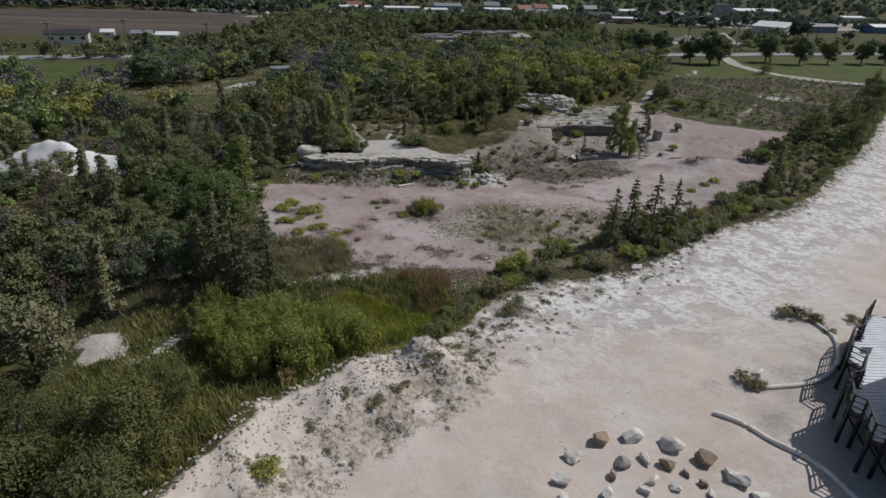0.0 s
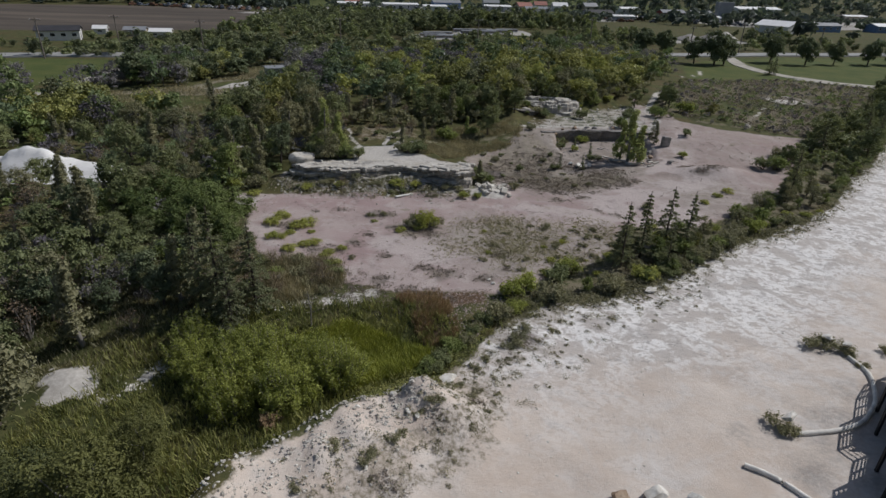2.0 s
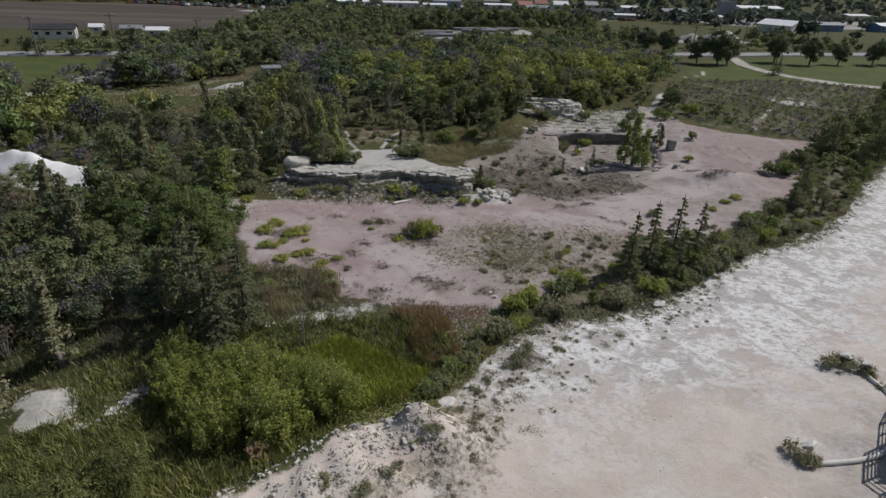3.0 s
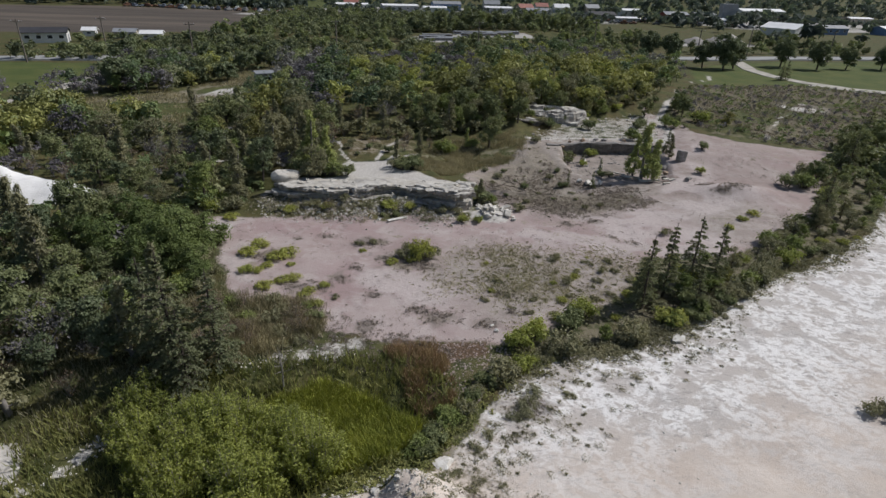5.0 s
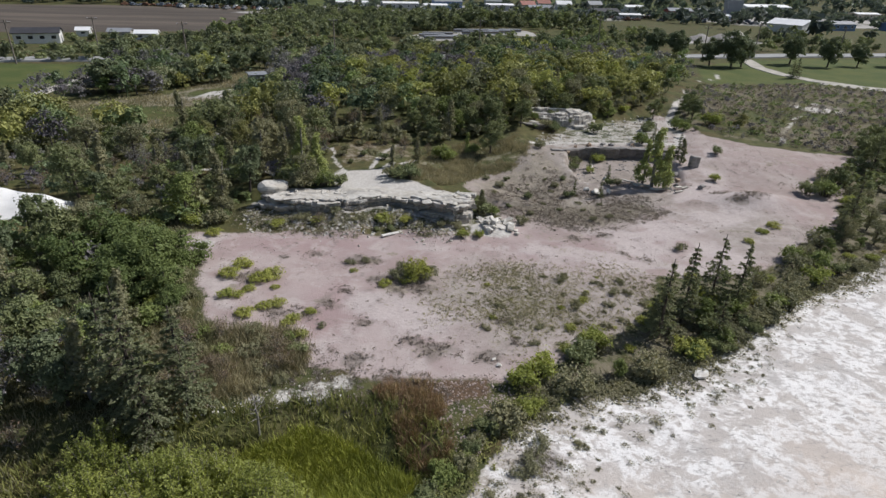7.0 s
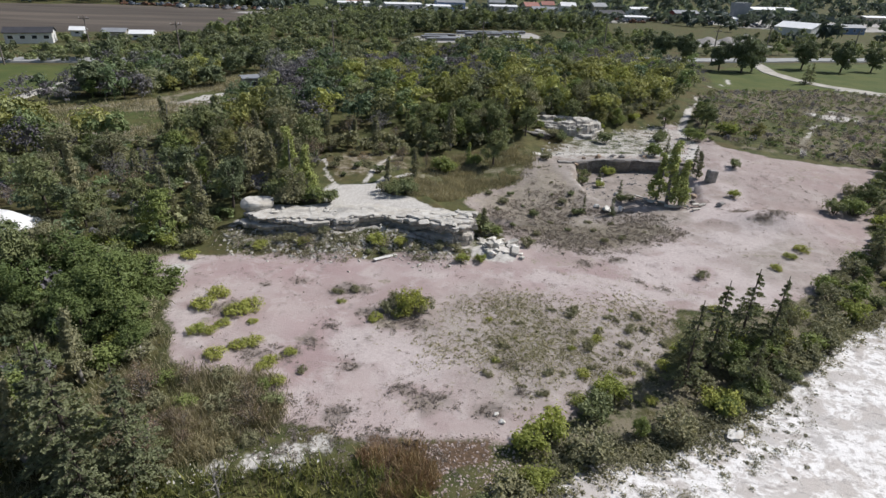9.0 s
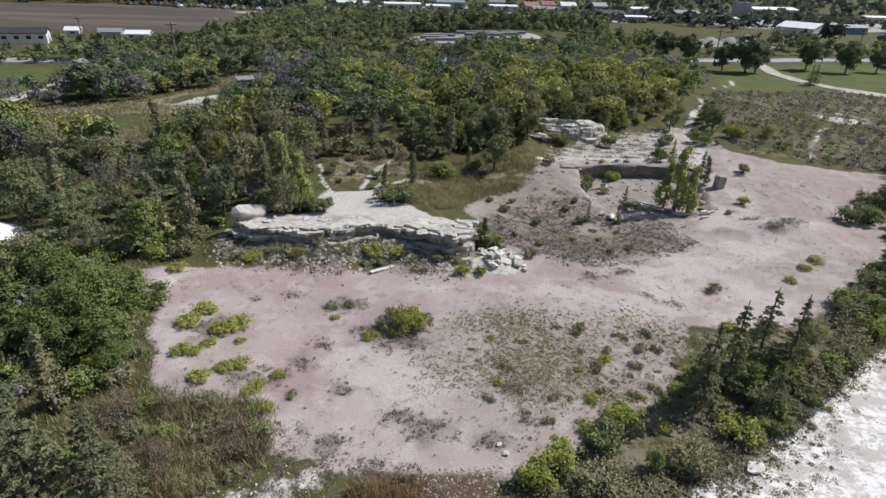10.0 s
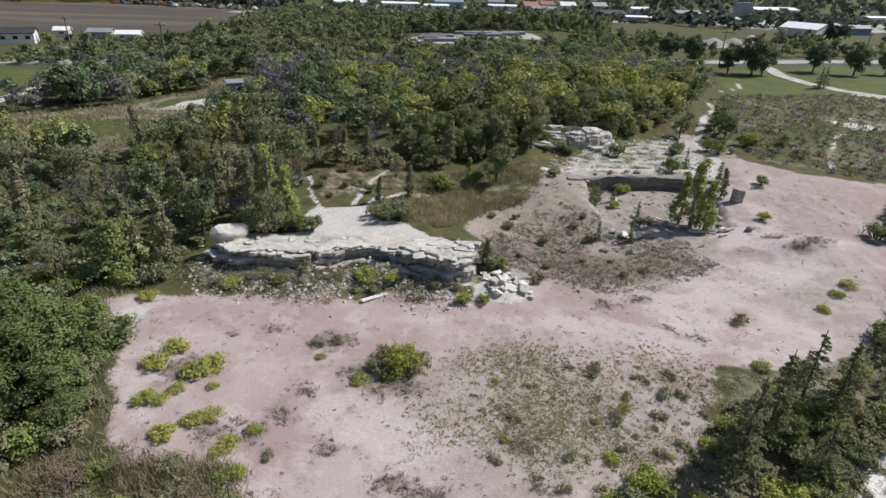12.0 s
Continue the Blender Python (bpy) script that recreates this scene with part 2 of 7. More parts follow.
# ---------------------------------------------------------------- materials
class Nodes:
    def __init__(self, name):
        self.mat = bpy.data.materials.new(name)
        self.mat.use_nodes = True
        self.tree = self.mat.node_tree
        self.bsdf = self.tree.nodes["Principled BSDF"]
        self.out = self.tree.nodes["Material Output"]
        self.coord = None

    def link(self, a, b):
        self.tree.links.new(a, b)

    def put(self, socket, value):
        if isinstance(value, bpy.types.NodeSocket):
            self.link(value, socket)
        else:
            socket.default_value = value

    def pos(self, kind="Object"):
        if self.coord is None:
            self.coord = self.tree.nodes.new("ShaderNodeTexCoord")
        return self.coord.outputs[kind]

    def noise(self, scale, detail=4, rough=0.6, kind="Object", distortion=0.0, stretch=None):
        n = self.tree.nodes.new("ShaderNodeTexNoise")
        n.inputs["Scale"].default_value, n.inputs["Detail"].default_value = scale, detail
        n.inputs["Roughness"].default_value, n.inputs["Distortion"].default_value = rough, distortion
        src = self.pos(kind)
        if stretch:
            m = self.tree.nodes.new("ShaderNodeMapping")
            m.inputs["Scale"].default_value = stretch[:3]
            m.inputs["Rotation"].default_value = (0, 0, stretch[3])
            self.link(src, m.inputs[0])
            src = m.outputs[0]
        self.link(src, n.inputs["Vector"])
        return n.outputs["Fac"]

    def voronoi(self, scale, feature="F1", out="Distance"):
        n = self.tree.nodes.new("ShaderNodeTexVoronoi")
        n.feature = feature
        n.inputs["Scale"].default_value = scale
        self.link(self.pos(), n.inputs["Vector"])
        return n.outputs[out]

    def math(self, op, a, b=0.0, clamp=False):
        n = self.tree.nodes.new("ShaderNodeMath")
        n.operation, n.use_clamp = op, clamp
        self.put(n.inputs[0], a), self.put(n.inputs[1], b)
        return n.outputs[0]

    def ramp(self, fac, a, b, lo=0.0, hi=1.0):
        n = self.tree.nodes.new("ShaderNodeMapRange")
        n.interpolation_type = "SMOOTHSTEP"
        self.put(n.inputs[0], fac)
        for i, v in enumerate((a, b, lo, hi)):
            n.inputs[i + 1].default_value = v
        return n.outputs[0]

    def mix(self, fac, a, b, blend="MIX"):
        n = self.tree.nodes.new("ShaderNodeMix")
        n.data_type, n.blend_type = "RGBA", blend
        self.put(n.inputs["Factor"], fac)
        for key, v in (("A", a), ("B", b)):
            s = [i for i in n.inputs if i.name == key and i.type == "RGBA"][0]
            self.put(s, v if isinstance(v, bpy.types.NodeSocket) else (*v, 1))
        return [o for o in n.outputs if o.type == "RGBA"][0]

    def attr(self, name):
        n = self.tree.nodes.new("ShaderNodeAttribute")
        n.attribute_name = name
        s = self.tree.nodes.new("ShaderNodeSeparateColor")
        self.link(n.outputs["Color"], s.inputs[0])
        return s.outputs

    def bump(self, height, strength, distance):
        n = self.tree.nodes.new("ShaderNodeBump")
        n.inputs["Strength"].default_value, n.inputs["Distance"].default_value = strength, distance
        self.put(n.inputs["Height"], height)
        self.link(n.outputs[0], self.bsdf.inputs["Normal"])

    def done(self, color, rough=0.8, metal=0.0, spec=0.3):
        c = color if isinstance(color, bpy.types.NodeSocket) else (*color, 1)
        self.put(self.bsdf.inputs["Base Color"], c)
        self.put(self.bsdf.inputs["Roughness"], rough)
        self.bsdf.inputs["Metallic"].default_value = metal
        self.bsdf.inputs["Specular IOR Level"].default_value = spec
        return self.mat

    def random(self, per_island=False):
        n = self.tree.nodes.new("ShaderNodeNewGeometry" if per_island else "ShaderNodeObjectInfo")
        return n.outputs["Random Per Island" if per_island else "Random"]


def plain(name, color, rough=0.7, metal=0.0, grain=6.0, amount=0.25, spec=0.3):
    """A surface with blotches and fine grain."""
    n = Nodes(name)
    big, fine = n.noise(grain * 0.25, 3), n.noise(grain * 4, 4)
    dark = tuple(c * (1 - amount) for c in color)
    light = tuple(min(1, c * (1 + amount * 0.6)) for c in color)
    c = n.mix(n.ramp(big, 0.3, 0.7), dark, light)
    c = n.mix(n.math("MULTIPLY", n.ramp(fine, 0.35, 0.75), 0.35), c, tuple(v * (1 - 1.2 * amount) for v in color))
    n.bump(fine, 0.25, 0.02)
    return n.done(c, rough, metal, spec)


def stone(name, light, dark, warm, grain=1.0):
    n = Nodes(name)
    a, b, c = n.noise(1.3 * grain, 5), n.noise(6 * grain, 6, 0.7), n.noise(24 * grain, 4)
    strata = n.noise(1.6 * grain, 4, 0.65, stretch=(0.25, 0.25, 4.0, 0))
    col = n.mix(n.ramp(a, 0.35, 0.7), light, warm)
    col = n.mix(n.math("MULTIPLY", n.ramp(strata, 0.5, 0.68), 0.55), col, dark)
    col = n.mix(n.math("MULTIPLY", n.ramp(b, 0.52, 0.72), 0.6), col, dark)
    shift = n.math("MULTIPLY", n.random(), 0.18)
    col = n.mix(shift, col, tuple(0.65 * v for v in warm))
    n.bump(n.math("ADD", n.math("MULTIPLY", b, 0.7), n.math("MULTIPLY", c, 0.3)), 0.5, 0.07 / grain**1.5)
    return n.done(col, 0.88)


def leaf(name, color, second, per_island=False, through=0.2, per_tree=False):
    """Foliage: a thin leaf that lets some light through; joined woods carry one tint for each tree."""
    n = Nodes(name)
    color, second = ((1.27 * c[0], 1.25 * c[1], 1.65 * c[2]) for c in (color, second))
    col = n.mix(n.random(per_island), color, second)
    col = n.mix(n.math("MULTIPLY", n.ramp(n.noise(1.1, 3, kind="Object"), 0.35, 0.7), 0.45), col, tuple(0.55 * v for v in color))
    drift = n.ramp(n.noise(0.33, 3, kind="Object"), 0.36, 0.64)
    col = n.mix(n.math("MULTIPLY", drift, 0.35), col, tuple(min(1, 1.5 * v) for v in second))
    if not per_island:
        isle = n.random(True)
        col = n.mix(n.math("MULTIPLY", isle, 0.3), col, tuple(min(1, 1.5 * v) for v in second))
    if per_tree:
        at = n.tree.nodes.new("ShaderNodeAttribute")
        at.attribute_name = "tint"
        col = n.mix(n.ramp(at.outputs["Fac"], 0.0, 0.55, 0.6, 0.0), col, tuple(0.55 * v for v in color))
        col = n.mix(n.ramp(at.outputs["Fac"], 0.55, 1.0, 0.0, 0.6), col, (1.12 * second[0], 1.22 * second[1], 0.9 * second[2]))
    n.done(col, 0.62, spec=0.25)
    t = n.tree.nodes.new("ShaderNodeBsdfTranslucent")
    n.link(n.mix(1.0, col, (1.5, 1.5, 1.15), "MULTIPLY"), t.inputs["Color"])
    m = n.tree.nodes.new("ShaderNodeMixShader")
    m.inputs[0].default_value = through
    n.link(n.bsdf.outputs[0], m.inputs[1]), n.link(t.outputs[0], m.inputs[2])
    n.link(m.outputs[0], n.out.inputs[0])
    return n.mat


def ground_material():
    n = Nodes("ground")
    m1, m2, m3, m4 = n.attr("zone_a"), n.attr("zone_b"), n.attr("zone_c"), n.attr("zone_d")
    n_l, n_m, n_s, n_f = n.noise(0.16, 5), n.noise(0.8, 6, 0.68), n.noise(4.0, 5, 0.7), n.noise(17, 4, 0.7)
    rag = n.math("ADD", n.math("MULTIPLY", n_m, 0.62), n.math("MULTIPLY", n_s, 0.38))

    def edge(mask, wide=0.28, push=0.0):
        v = n.math("ADD", mask, n.math("MULTIPLY", n.math("SUBTRACT", rag, 0.5), 1.5))
        return n.ramp(v, 0.5 - wide / 2 + push, 0.5 + wide / 2 + push)

    # rough grass and leaf litter
    wild = n.mix(n.ramp(n_m, 0.35, 0.68), (0.055, 0.066, 0.026), (0.125, 0.122, 0.05))
    wild = n.mix(n.math("MULTIPLY", n.ramp(n_l, 0.42, 0.68), 0.6), wild, (0.12, 0.078, 0.042))
    wild = n.mix(n.math("MULTIPLY", n.ramp(n_s, 0.45, 0.72), 0.55), wild, (0.045, 0.052, 0.022))
    # mown and wild green
    green = n.mix(n.ramp(n_l, 0.35, 0.65), (0.076, 0.1, 0.033), (0.112, 0.124, 0.042))
    green = n.mix(n.math("MULTIPLY", n.ramp(n_s, 0.45, 0.75), 0.4), green, (0.05, 0.075, 0.02))
    col = n.mix(edge(m2[0]), wild, green)
    # dry brown growth
    dry = n.mix(n.ramp(n_m, 0.3, 0.7), (0.205, 0.178, 0.138), (0.345, 0.30, 0.245))
    dry = n.mix(n.math("MULTIPLY", n.ramp(n_s, 0.5, 0.7), 0.6), dry, (0.13, 0.12, 0.06))
    dry = n.mix(n.math("MULTIPLY", m4[0], n.ramp(rag, 0.35, 0.6, 0.5, 1.0)), dry, (0.13, 0.113, 0.07))
    # crushed quarry floor: grey dust, pinkish drifts, whiter where it is driven over
    m5 = n.attr("zone_e")
    n_w = n.noise(0.5, 6, 0.66, distortion=0.6)
    floor_c = n.mix(n.ramp(n_l, 0.40, 0.60), (0.348, 0.270, 0.257), (0.422, 0.350, 0.333))
    floor_c = n.mix(n.math("MULTIPLY", m5[2], 0.75), floor_c, (0.345, 0.245, 0.242))
    floor_c = n.mix(n.math("MULTIPLY", n.ramp(n_w, 0.50, 0.64), 0.5), floor_c, (0.50, 0.438, 0.418))
    drab = n.mix(n.ramp(n_m, 0.35, 0.65), (0.20, 0.172, 0.14), (0.335, 0.295, 0.26))
    floor_c = n.mix(n.math("MULTIPLY", m4[1], 0.75), floor_c, drab)
    floor_c = n.mix(n.math("MULTIPLY", m5[1], 0.75), floor_c, n.mix(n.ramp(n_m, 0.4, 0.62), (0.285, 0.255, 0.225), (0.40, 0.362, 0.33)))
    floor_c = n.mix(n.math("MULTIPLY", n.ramp(n.math("ADD", m5[0], n.math("MULTIPLY", n.math("SUBTRACT", n_m, 0.5), 0.7)), 0.3, 0.8), 0.8), floor_c, n.mix(n.ramp(n_s, 0.35, 0.65), (0.45, 0.388, 0.372), (0.535, 0.475, 0.458)))
    dead = n.math("MULTIPLY", n.ramp(n.noise(0.62, 6, 0.72), 0.53, 0.68), n.ramp(n_s, 0.36, 0.6))
    floor_c = n.mix(n.math("MULTIPLY", dead, 0.8), floor_c, (0.215, 0.185, 0.172))
    speck = n.math("MULTIPLY", n.ramp(n.noise(8.0, 3, 0.6), 0.58, 0.68), n.ramp(n.math("ADD", n_w, n.math("MULTIPLY", m5[1], 0.22)), 0.44, 0.62))
    floor_c = n.mix(n.math("MULTIPLY", speck, 0.6), floor_c, (0.175, 0.16, 0.135))
    floor_c = n.mix(n.math("MULTIPLY", n.ramp(n_f, 0.56, 0.75), 0.3), floor_c, (0.24, 0.21, 0.195))
    sooty = n.math("MULTIPLY", n.ramp(n.math("ADD", m4[2], n.math("MULTIPLY", n.math("SUBTRACT", n_s, 0.5), 0.9)), 0.25, 0.95), 0.6)
    floor_c = n.mix(sooty, floor_c, n.mix(n.ramp(n_s, 0.4, 0.6), (0.135, 0.12, 0.095), (0.22, 0.19, 0.165)))
    col = n.mix(edge(m1[1]), col, floor_c)
    # white plateau: beige dust with bright flaky streaks
    beige = n.mix(n.ramp(n_l, 0.35, 0.65), (0.57, 0.478, 0.408), (0.61, 0.532, 0.468))
    beige = n.mix(n.math("MULTIPLY", n.ramp(n_m, 0.54, 0.70), 0.3), beige, (0.45, 0.39, 0.335))
    beige = n.mix(n.math("MULTIPLY", n.ramp(n.noise(0.3, 7, 0.62, distortion=0.7), 0.5, 0.62), n.math("ADD", n.math("MULTIPLY", m3[2], 0.5), 0.28)), beige, (0.60, 0.59, 0.585))
    beige = n.mix(n.math("MULTIPLY", m3[2], 0.8), beige, (0.475, 0.445, 0.425))
    streak = n.noise(0.4, 8, 0.68, distortion=0.5, stretch=(1.0, 1.25, 1.0, 0.45))
    flake = n.noise(1.7, 8, 0.72, distortion=0.5, stretch=(1.0, 1.25, 1.0, 0.3))
    white = n.math("MULTIPLY", n.ramp(streak, 0.42, 0.53), n.ramp(flake, 0.40, 0.53))
    beige = n.mix(n.math("MULTIPLY", white, n.math("ADD", n.math("MULTIPLY", m3[2], 0.85), 0.12)), beige, (0.79, 0.77, 0.755))
    grey = n.math("MULTIPLY", n.ramp(n.noise(1.5, 6, 0.7, distortion=0.6, stretch=(1.0, 2.2, 1.0, 0.4)), 0.54, 0.64), n.math("ADD", n.math("MULTIPLY", m3[2], 0.7), 0.10))
    beige = n.mix(grey, beige, (0.33, 0.305, 0.29))
    beige = n.mix(n.math("MULTIPLY", n.ramp(n_f, 0.6, 0.78), 0.22), beige, (0.33, 0.29, 0.25))
    soot = n.math("MULTIPLY", edge(m4[2], 0.7), n.ramp(n_s, 0.3, 0.6, 0.4, 1.0))
    beige = n.mix(n.math("MULTIPLY", soot, 0.6), beige, (0.27, 0.245, 0.23))
    col = n.mix(edge(m1[0]), col, beige)
    # bare pale rock and trodden paths
    pale = n.mix(n.ramp(n_s, 0.35, 0.7), (0.45, 0.42, 0.385), (0.60, 0.575, 0.54))
    pale = n.mix(n.math("MULTIPLY", n.ramp(n_m, 0.52, 0.7), 0.5), pale, (0.36, 0.33, 0.30))
    col = n.mix(edge(m1[2]), col, pale)
    # growth that spreads over the stone in rags
    cover = n.math("MULTIPLY", edge(m2[1], 0.22), n.ramp(n_s, 0.33, 0.6, 0.45, 1.0))
    col = n.mix(cover, col, dry)
    rust = n.mix(n.ramp(n_s, 0.35, 0.65), (0.075, 0.052, 0.036), (0.15, 0.10, 0.066))
    col = n.mix(edge(m2[2]), col, rust)
    # ploughed soil and gravel yards
    soil = n.mix(n.noise(0.06, 4, stretch=(0.25, 1.6, 1, 0.25)), (0.036, 0.031, 0.027), (0.15, 0.126, 0.105))
    soil = n.mix(n.math("MULTIPLY", n.ramp(n.noise(0.02, 5, 0.6, stretch=(0.3, 2.2, 1, 0.25)), 0.45, 0.62), 0.7), soil, (0.165, 0.135, 0.11))
    col = n.mix(edge(m3[0]), col, soil)
    gravel = n.mix(n.ramp(n_l, 0.3, 0.7), (0.33, 0.315, 0.29), (0.45, 0.43, 0.40))
    col = n.mix(edge(m3[1]), col, gravel)
    h = n.math("ADD", n.math("MULTIPLY", n_s, 0.75), n.math("MULTIPLY", n_f, 0.4))
    n.bump(h, 0.6, 0.07)
    return n.done(col, 0.93, spec=0.15)


M_GROUND = ground_material()
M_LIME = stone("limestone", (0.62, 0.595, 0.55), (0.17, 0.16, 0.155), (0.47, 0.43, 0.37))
# Weathered ledge fronts, with part of their shade put into the darker colour.
M_LEDGE_SHADE = stone("weathered_shaded_limestone", (0.50, 0.475, 0.44), (0.10, 0.095, 0.09), (0.34, 0.30, 0.26), 1.3)
M_WHITE_STONE = stone("white_stone", (0.80, 0.78, 0.74), (0.44, 0.41, 0.37), (0.62, 0.57, 0.50), 2.5)
M_BROWN_STONE = stone("brown_stone", (0.42, 0.33, 0.25), (0.15, 0.11, 0.085), (0.30, 0.21, 0.14), 2.5)
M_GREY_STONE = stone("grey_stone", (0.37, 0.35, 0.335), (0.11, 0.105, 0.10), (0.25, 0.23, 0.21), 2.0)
# Stone for faces turned from the sun; their shade is in the dark colour.
M_SHADED_STONE = stone("shaded_stone", (0.24, 0.215, 0.195), (0.07, 0.065, 0.06), (0.17, 0.15, 0.13), 1.2)
M_PINK_STONE = stone("pinkish_stone", (0.50, 0.42, 0.385), (0.22, 0.18, 0.165), (0.38, 0.30, 0.27), 2.0)
M_BARK = plain("bark", (0.11, 0.09, 0.075), 0.95, grain=10, amount=0.4)
M_GREY_BARK = plain("grey_bark", (0.27, 0.25, 0.23), 0.95, grain=10, amount=0.35)
M_OAK = leaf("oak_leaf", (0.095, 0.120, 0.044), (0.178, 0.195, 0.070))
M_DARK = leaf("dark_leaf", (0.072, 0.097, 0.042), (0.130, 0.152, 0.064))
M_BRIGHT = leaf("bright_leaf", (0.105, 0.138, 0.034), (0.185, 0.215, 0.055))
M_DOME = leaf("dense_leaf", (0.066, 0.098, 0.027), (0.128, 0.160, 0.042))
M_YELLOW = leaf("yellow_leaf", (0.140, 0.150, 0.046), (0.215, 0.205, 0.062))
M_OLIVE = leaf("olive_leaf", (0.128, 0.134, 0.060), (0.21, 0.202, 0.090))
M_GLADE = leaf("glade_blade", (0.165, 0.155, 0.068), (0.30, 0.265, 0.13), per_island=True)
M_GREYLEAF = leaf("grey_leaf", (0.098, 0.094, 0.072), (0.150, 0.142, 0.112), through=0.2)
M_BRONZE = leaf("bronze_leaf", (0.150, 0.100, 0.060), (0.175, 0.140, 0.070))
M_NEEDLE = leaf("needle", (0.098, 0.116, 0.050), (0.185, 0.195, 0.082), through=0.3)
M_WILLOW = leaf("willow_leaf", (0.128, 0.158, 0.034), (0.265, 0.285, 0.062), through=0.35)
M_WOODS = leaf("woods_leaf", (0.088, 0.115, 0.052), (0.20, 0.215, 0.085), per_island=True, per_tree=True)
# Leaf colour lifted and blued to stand for distance haze.
M_HAZEWOODS = leaf("hazy_leaf", (0.066, 0.088, 0.058), (0.125, 0.148, 0.092), per_island=True, per_tree=True)
W_DARK = leaf("dark_crowns", (0.078, 0.112, 0.052), (0.142, 0.180, 0.076), per_tree=True)
W_GREEN = leaf("green_crowns", (0.108, 0.148, 0.053), (0.192, 0.228, 0.078), per_tree=True)
W_OLIVE = leaf("olive_crowns", (0.142, 0.158, 0.07), (0.225, 0.232, 0.098), per_tree=True)
W_YELLOW = leaf("yellow_crowns", (0.160, 0.180, 0.052), (0.255, 0.255, 0.072), per_tree=True)
W_GREY = leaf("grey_crowns", (0.112, 0.107, 0.090), (0.170, 0.160, 0.136), through=0.2, per_tree=True)
M_MEADOW = leaf("meadow_blade", (0.145, 0.18, 0.028), (0.265, 0.275, 0.042), per_island=True)
M_DRYBLADE = leaf("dry_blade", (0.25, 0.21, 0.145), (0.14, 0.125, 0.078), per_island=True)
M_RUSTBLADE = leaf("rust_blade", (0.23, 0.135, 0.075), (0.25, 0.205, 0.085), per_island=True)
M_YBUSH = leaf("fresh_bush_leaf", (0.19, 0.225, 0.045), (0.30, 0.305, 0.065))
M_NEARLEAF = leaf("thin_leaf", (0.048, 0.062, 0.020), (0.11, 0.118, 0.035), through=0.2)
M_NEARWARM = leaf("warm_thin_leaf", (0.062, 0.076, 0.022), (0.135, 0.138, 0.036))
M_POPLAR = leaf("poplar_leaf", (0.155, 0.19, 0.048), (0.265, 0.29, 0.082))
M_HERB = leaf("herb_leaf", (0.175, 0.168, 0.062), (0.30, 0.275, 0.135), per_island=True)
M_RANK = leaf("rank_blade", (0.11, 0.138, 0.036), (0.235, 0.23, 0.064), per_island=True)
M_WEED = leaf("weed_leaf", (0.115, 0.118, 0.052), (0.240, 0.225, 0.110), per_island=True)
M_STEEL = plain("dark_steel", (0.035, 0.037, 0.042), 0.45, 0.6, grain=12, spec=0.5)
M_DECK = plain("deck_sheet", (0.52, 0.54, 0.58), 0.45, 0.35, grain=5, amount=0.12, spec=0.5)
M_HOSE = plain("pale_hose", (0.80, 0.77, 0.72), 0.7, grain=5, amount=0.25)
M_PLANK = plain("white_plank", (0.72, 0.70, 0.66), 0.75, grain=8, amount=0.2)
M_ASPHALT = plain("asphalt", (0.34, 0.34, 0.335), 0.9, grain=1.5, amount=0.15)
M_LANE = plain("lane", (0.46, 0.43, 0.38), 0.95, grain=1.5, amount=0.25)
M_WALLW = plain("white_siding", (0.70, 0.69, 0.67), 0.6, grain=1.0, amount=0.08)
M_WALLG = plain("grey_siding", (0.34, 0.35, 0.37), 0.65, grain=1.0, amount=0.12)
M_WALLR = plain("red_siding", (0.25, 0.065, 0.06), 0.6, grain=1.0, amount=0.12)
M_WALLB = plain("blue_siding", (0.16, 0.24, 0.40), 0.55, grain=1.0, amount=0.12)
M_WALLT = plain("tan_siding", (0.48, 0.42, 0.34), 0.65, grain=1.0, amount=0.12)
M_ROOFW = plain("white_roof", (0.82, 0.82, 0.82), 0.6, 0.0, grain=1.0, amount=0.06, spec=0.5)
M_ROOFD = plain("dark_roof", (0.055, 0.055, 0.062), 0.7, grain=1.5, amount=0.2)
M_ROOFG = plain("grey_roof", (0.28, 0.29, 0.31), 0.55, grain=1.5, amount=0.15)
M_ROOFR = plain("red_roof", (0.36, 0.16, 0.13), 0.6, grain=1.5, amount=0.15)
M_GLASS = plain("window_glass", (0.03, 0.035, 0.045), 0.08, grain=2, amount=0.2, spec=0.7)
M_POLE = plain("pole_wood", (0.22, 0.19, 0.165), 0.9, grain=8, amount=0.3)
M_SCRAP = [plain("rusty_scrap", (0.16, 0.085, 0.055), 0.7, 0.3), plain("grey_scrap", (0.24, 0.24, 0.25), 0.5, 0.4),
           plain("white_body", (0.68, 0.68, 0.68), 0.35), plain("blue_body", (0.12, 0.14, 0.17), 0.35)]
M_CHALK = stone("white_heap", (0.84, 0.83, 0.82), (0.70, 0.69, 0.68), (0.80, 0.79, 0.77), 0.8)


# ---------------------------------------------------------------- mesh helpers
def mesh_np(name, verts, faces, mat, shade=False):
    """A mesh from arrays of vertices and of faces that all have the same number of corners."""
    verts, faces = np.asarray(verts, np.float32), np.asarray(faces, np.int32)
    me = bpy.data.meshes.new(name)
    k = faces.shape[1]
    me.vertices.add(len(verts)), me.loops.add(faces.size), me.polygons.add(len(faces))
    me.vertices.foreach_set("co", verts.ravel())
    me.loops.foreach_set("vertex_index", faces.ravel())
    me.polygons.foreach_set("loop_start", np.arange(0, faces.size, k, dtype=np.int32))
    me.polygons.foreach_set("use_smooth", np.full(len(faces), shade))
    me.update(calc_edges=True)
    me.validate()
    me.materials.append(mat)
    return me


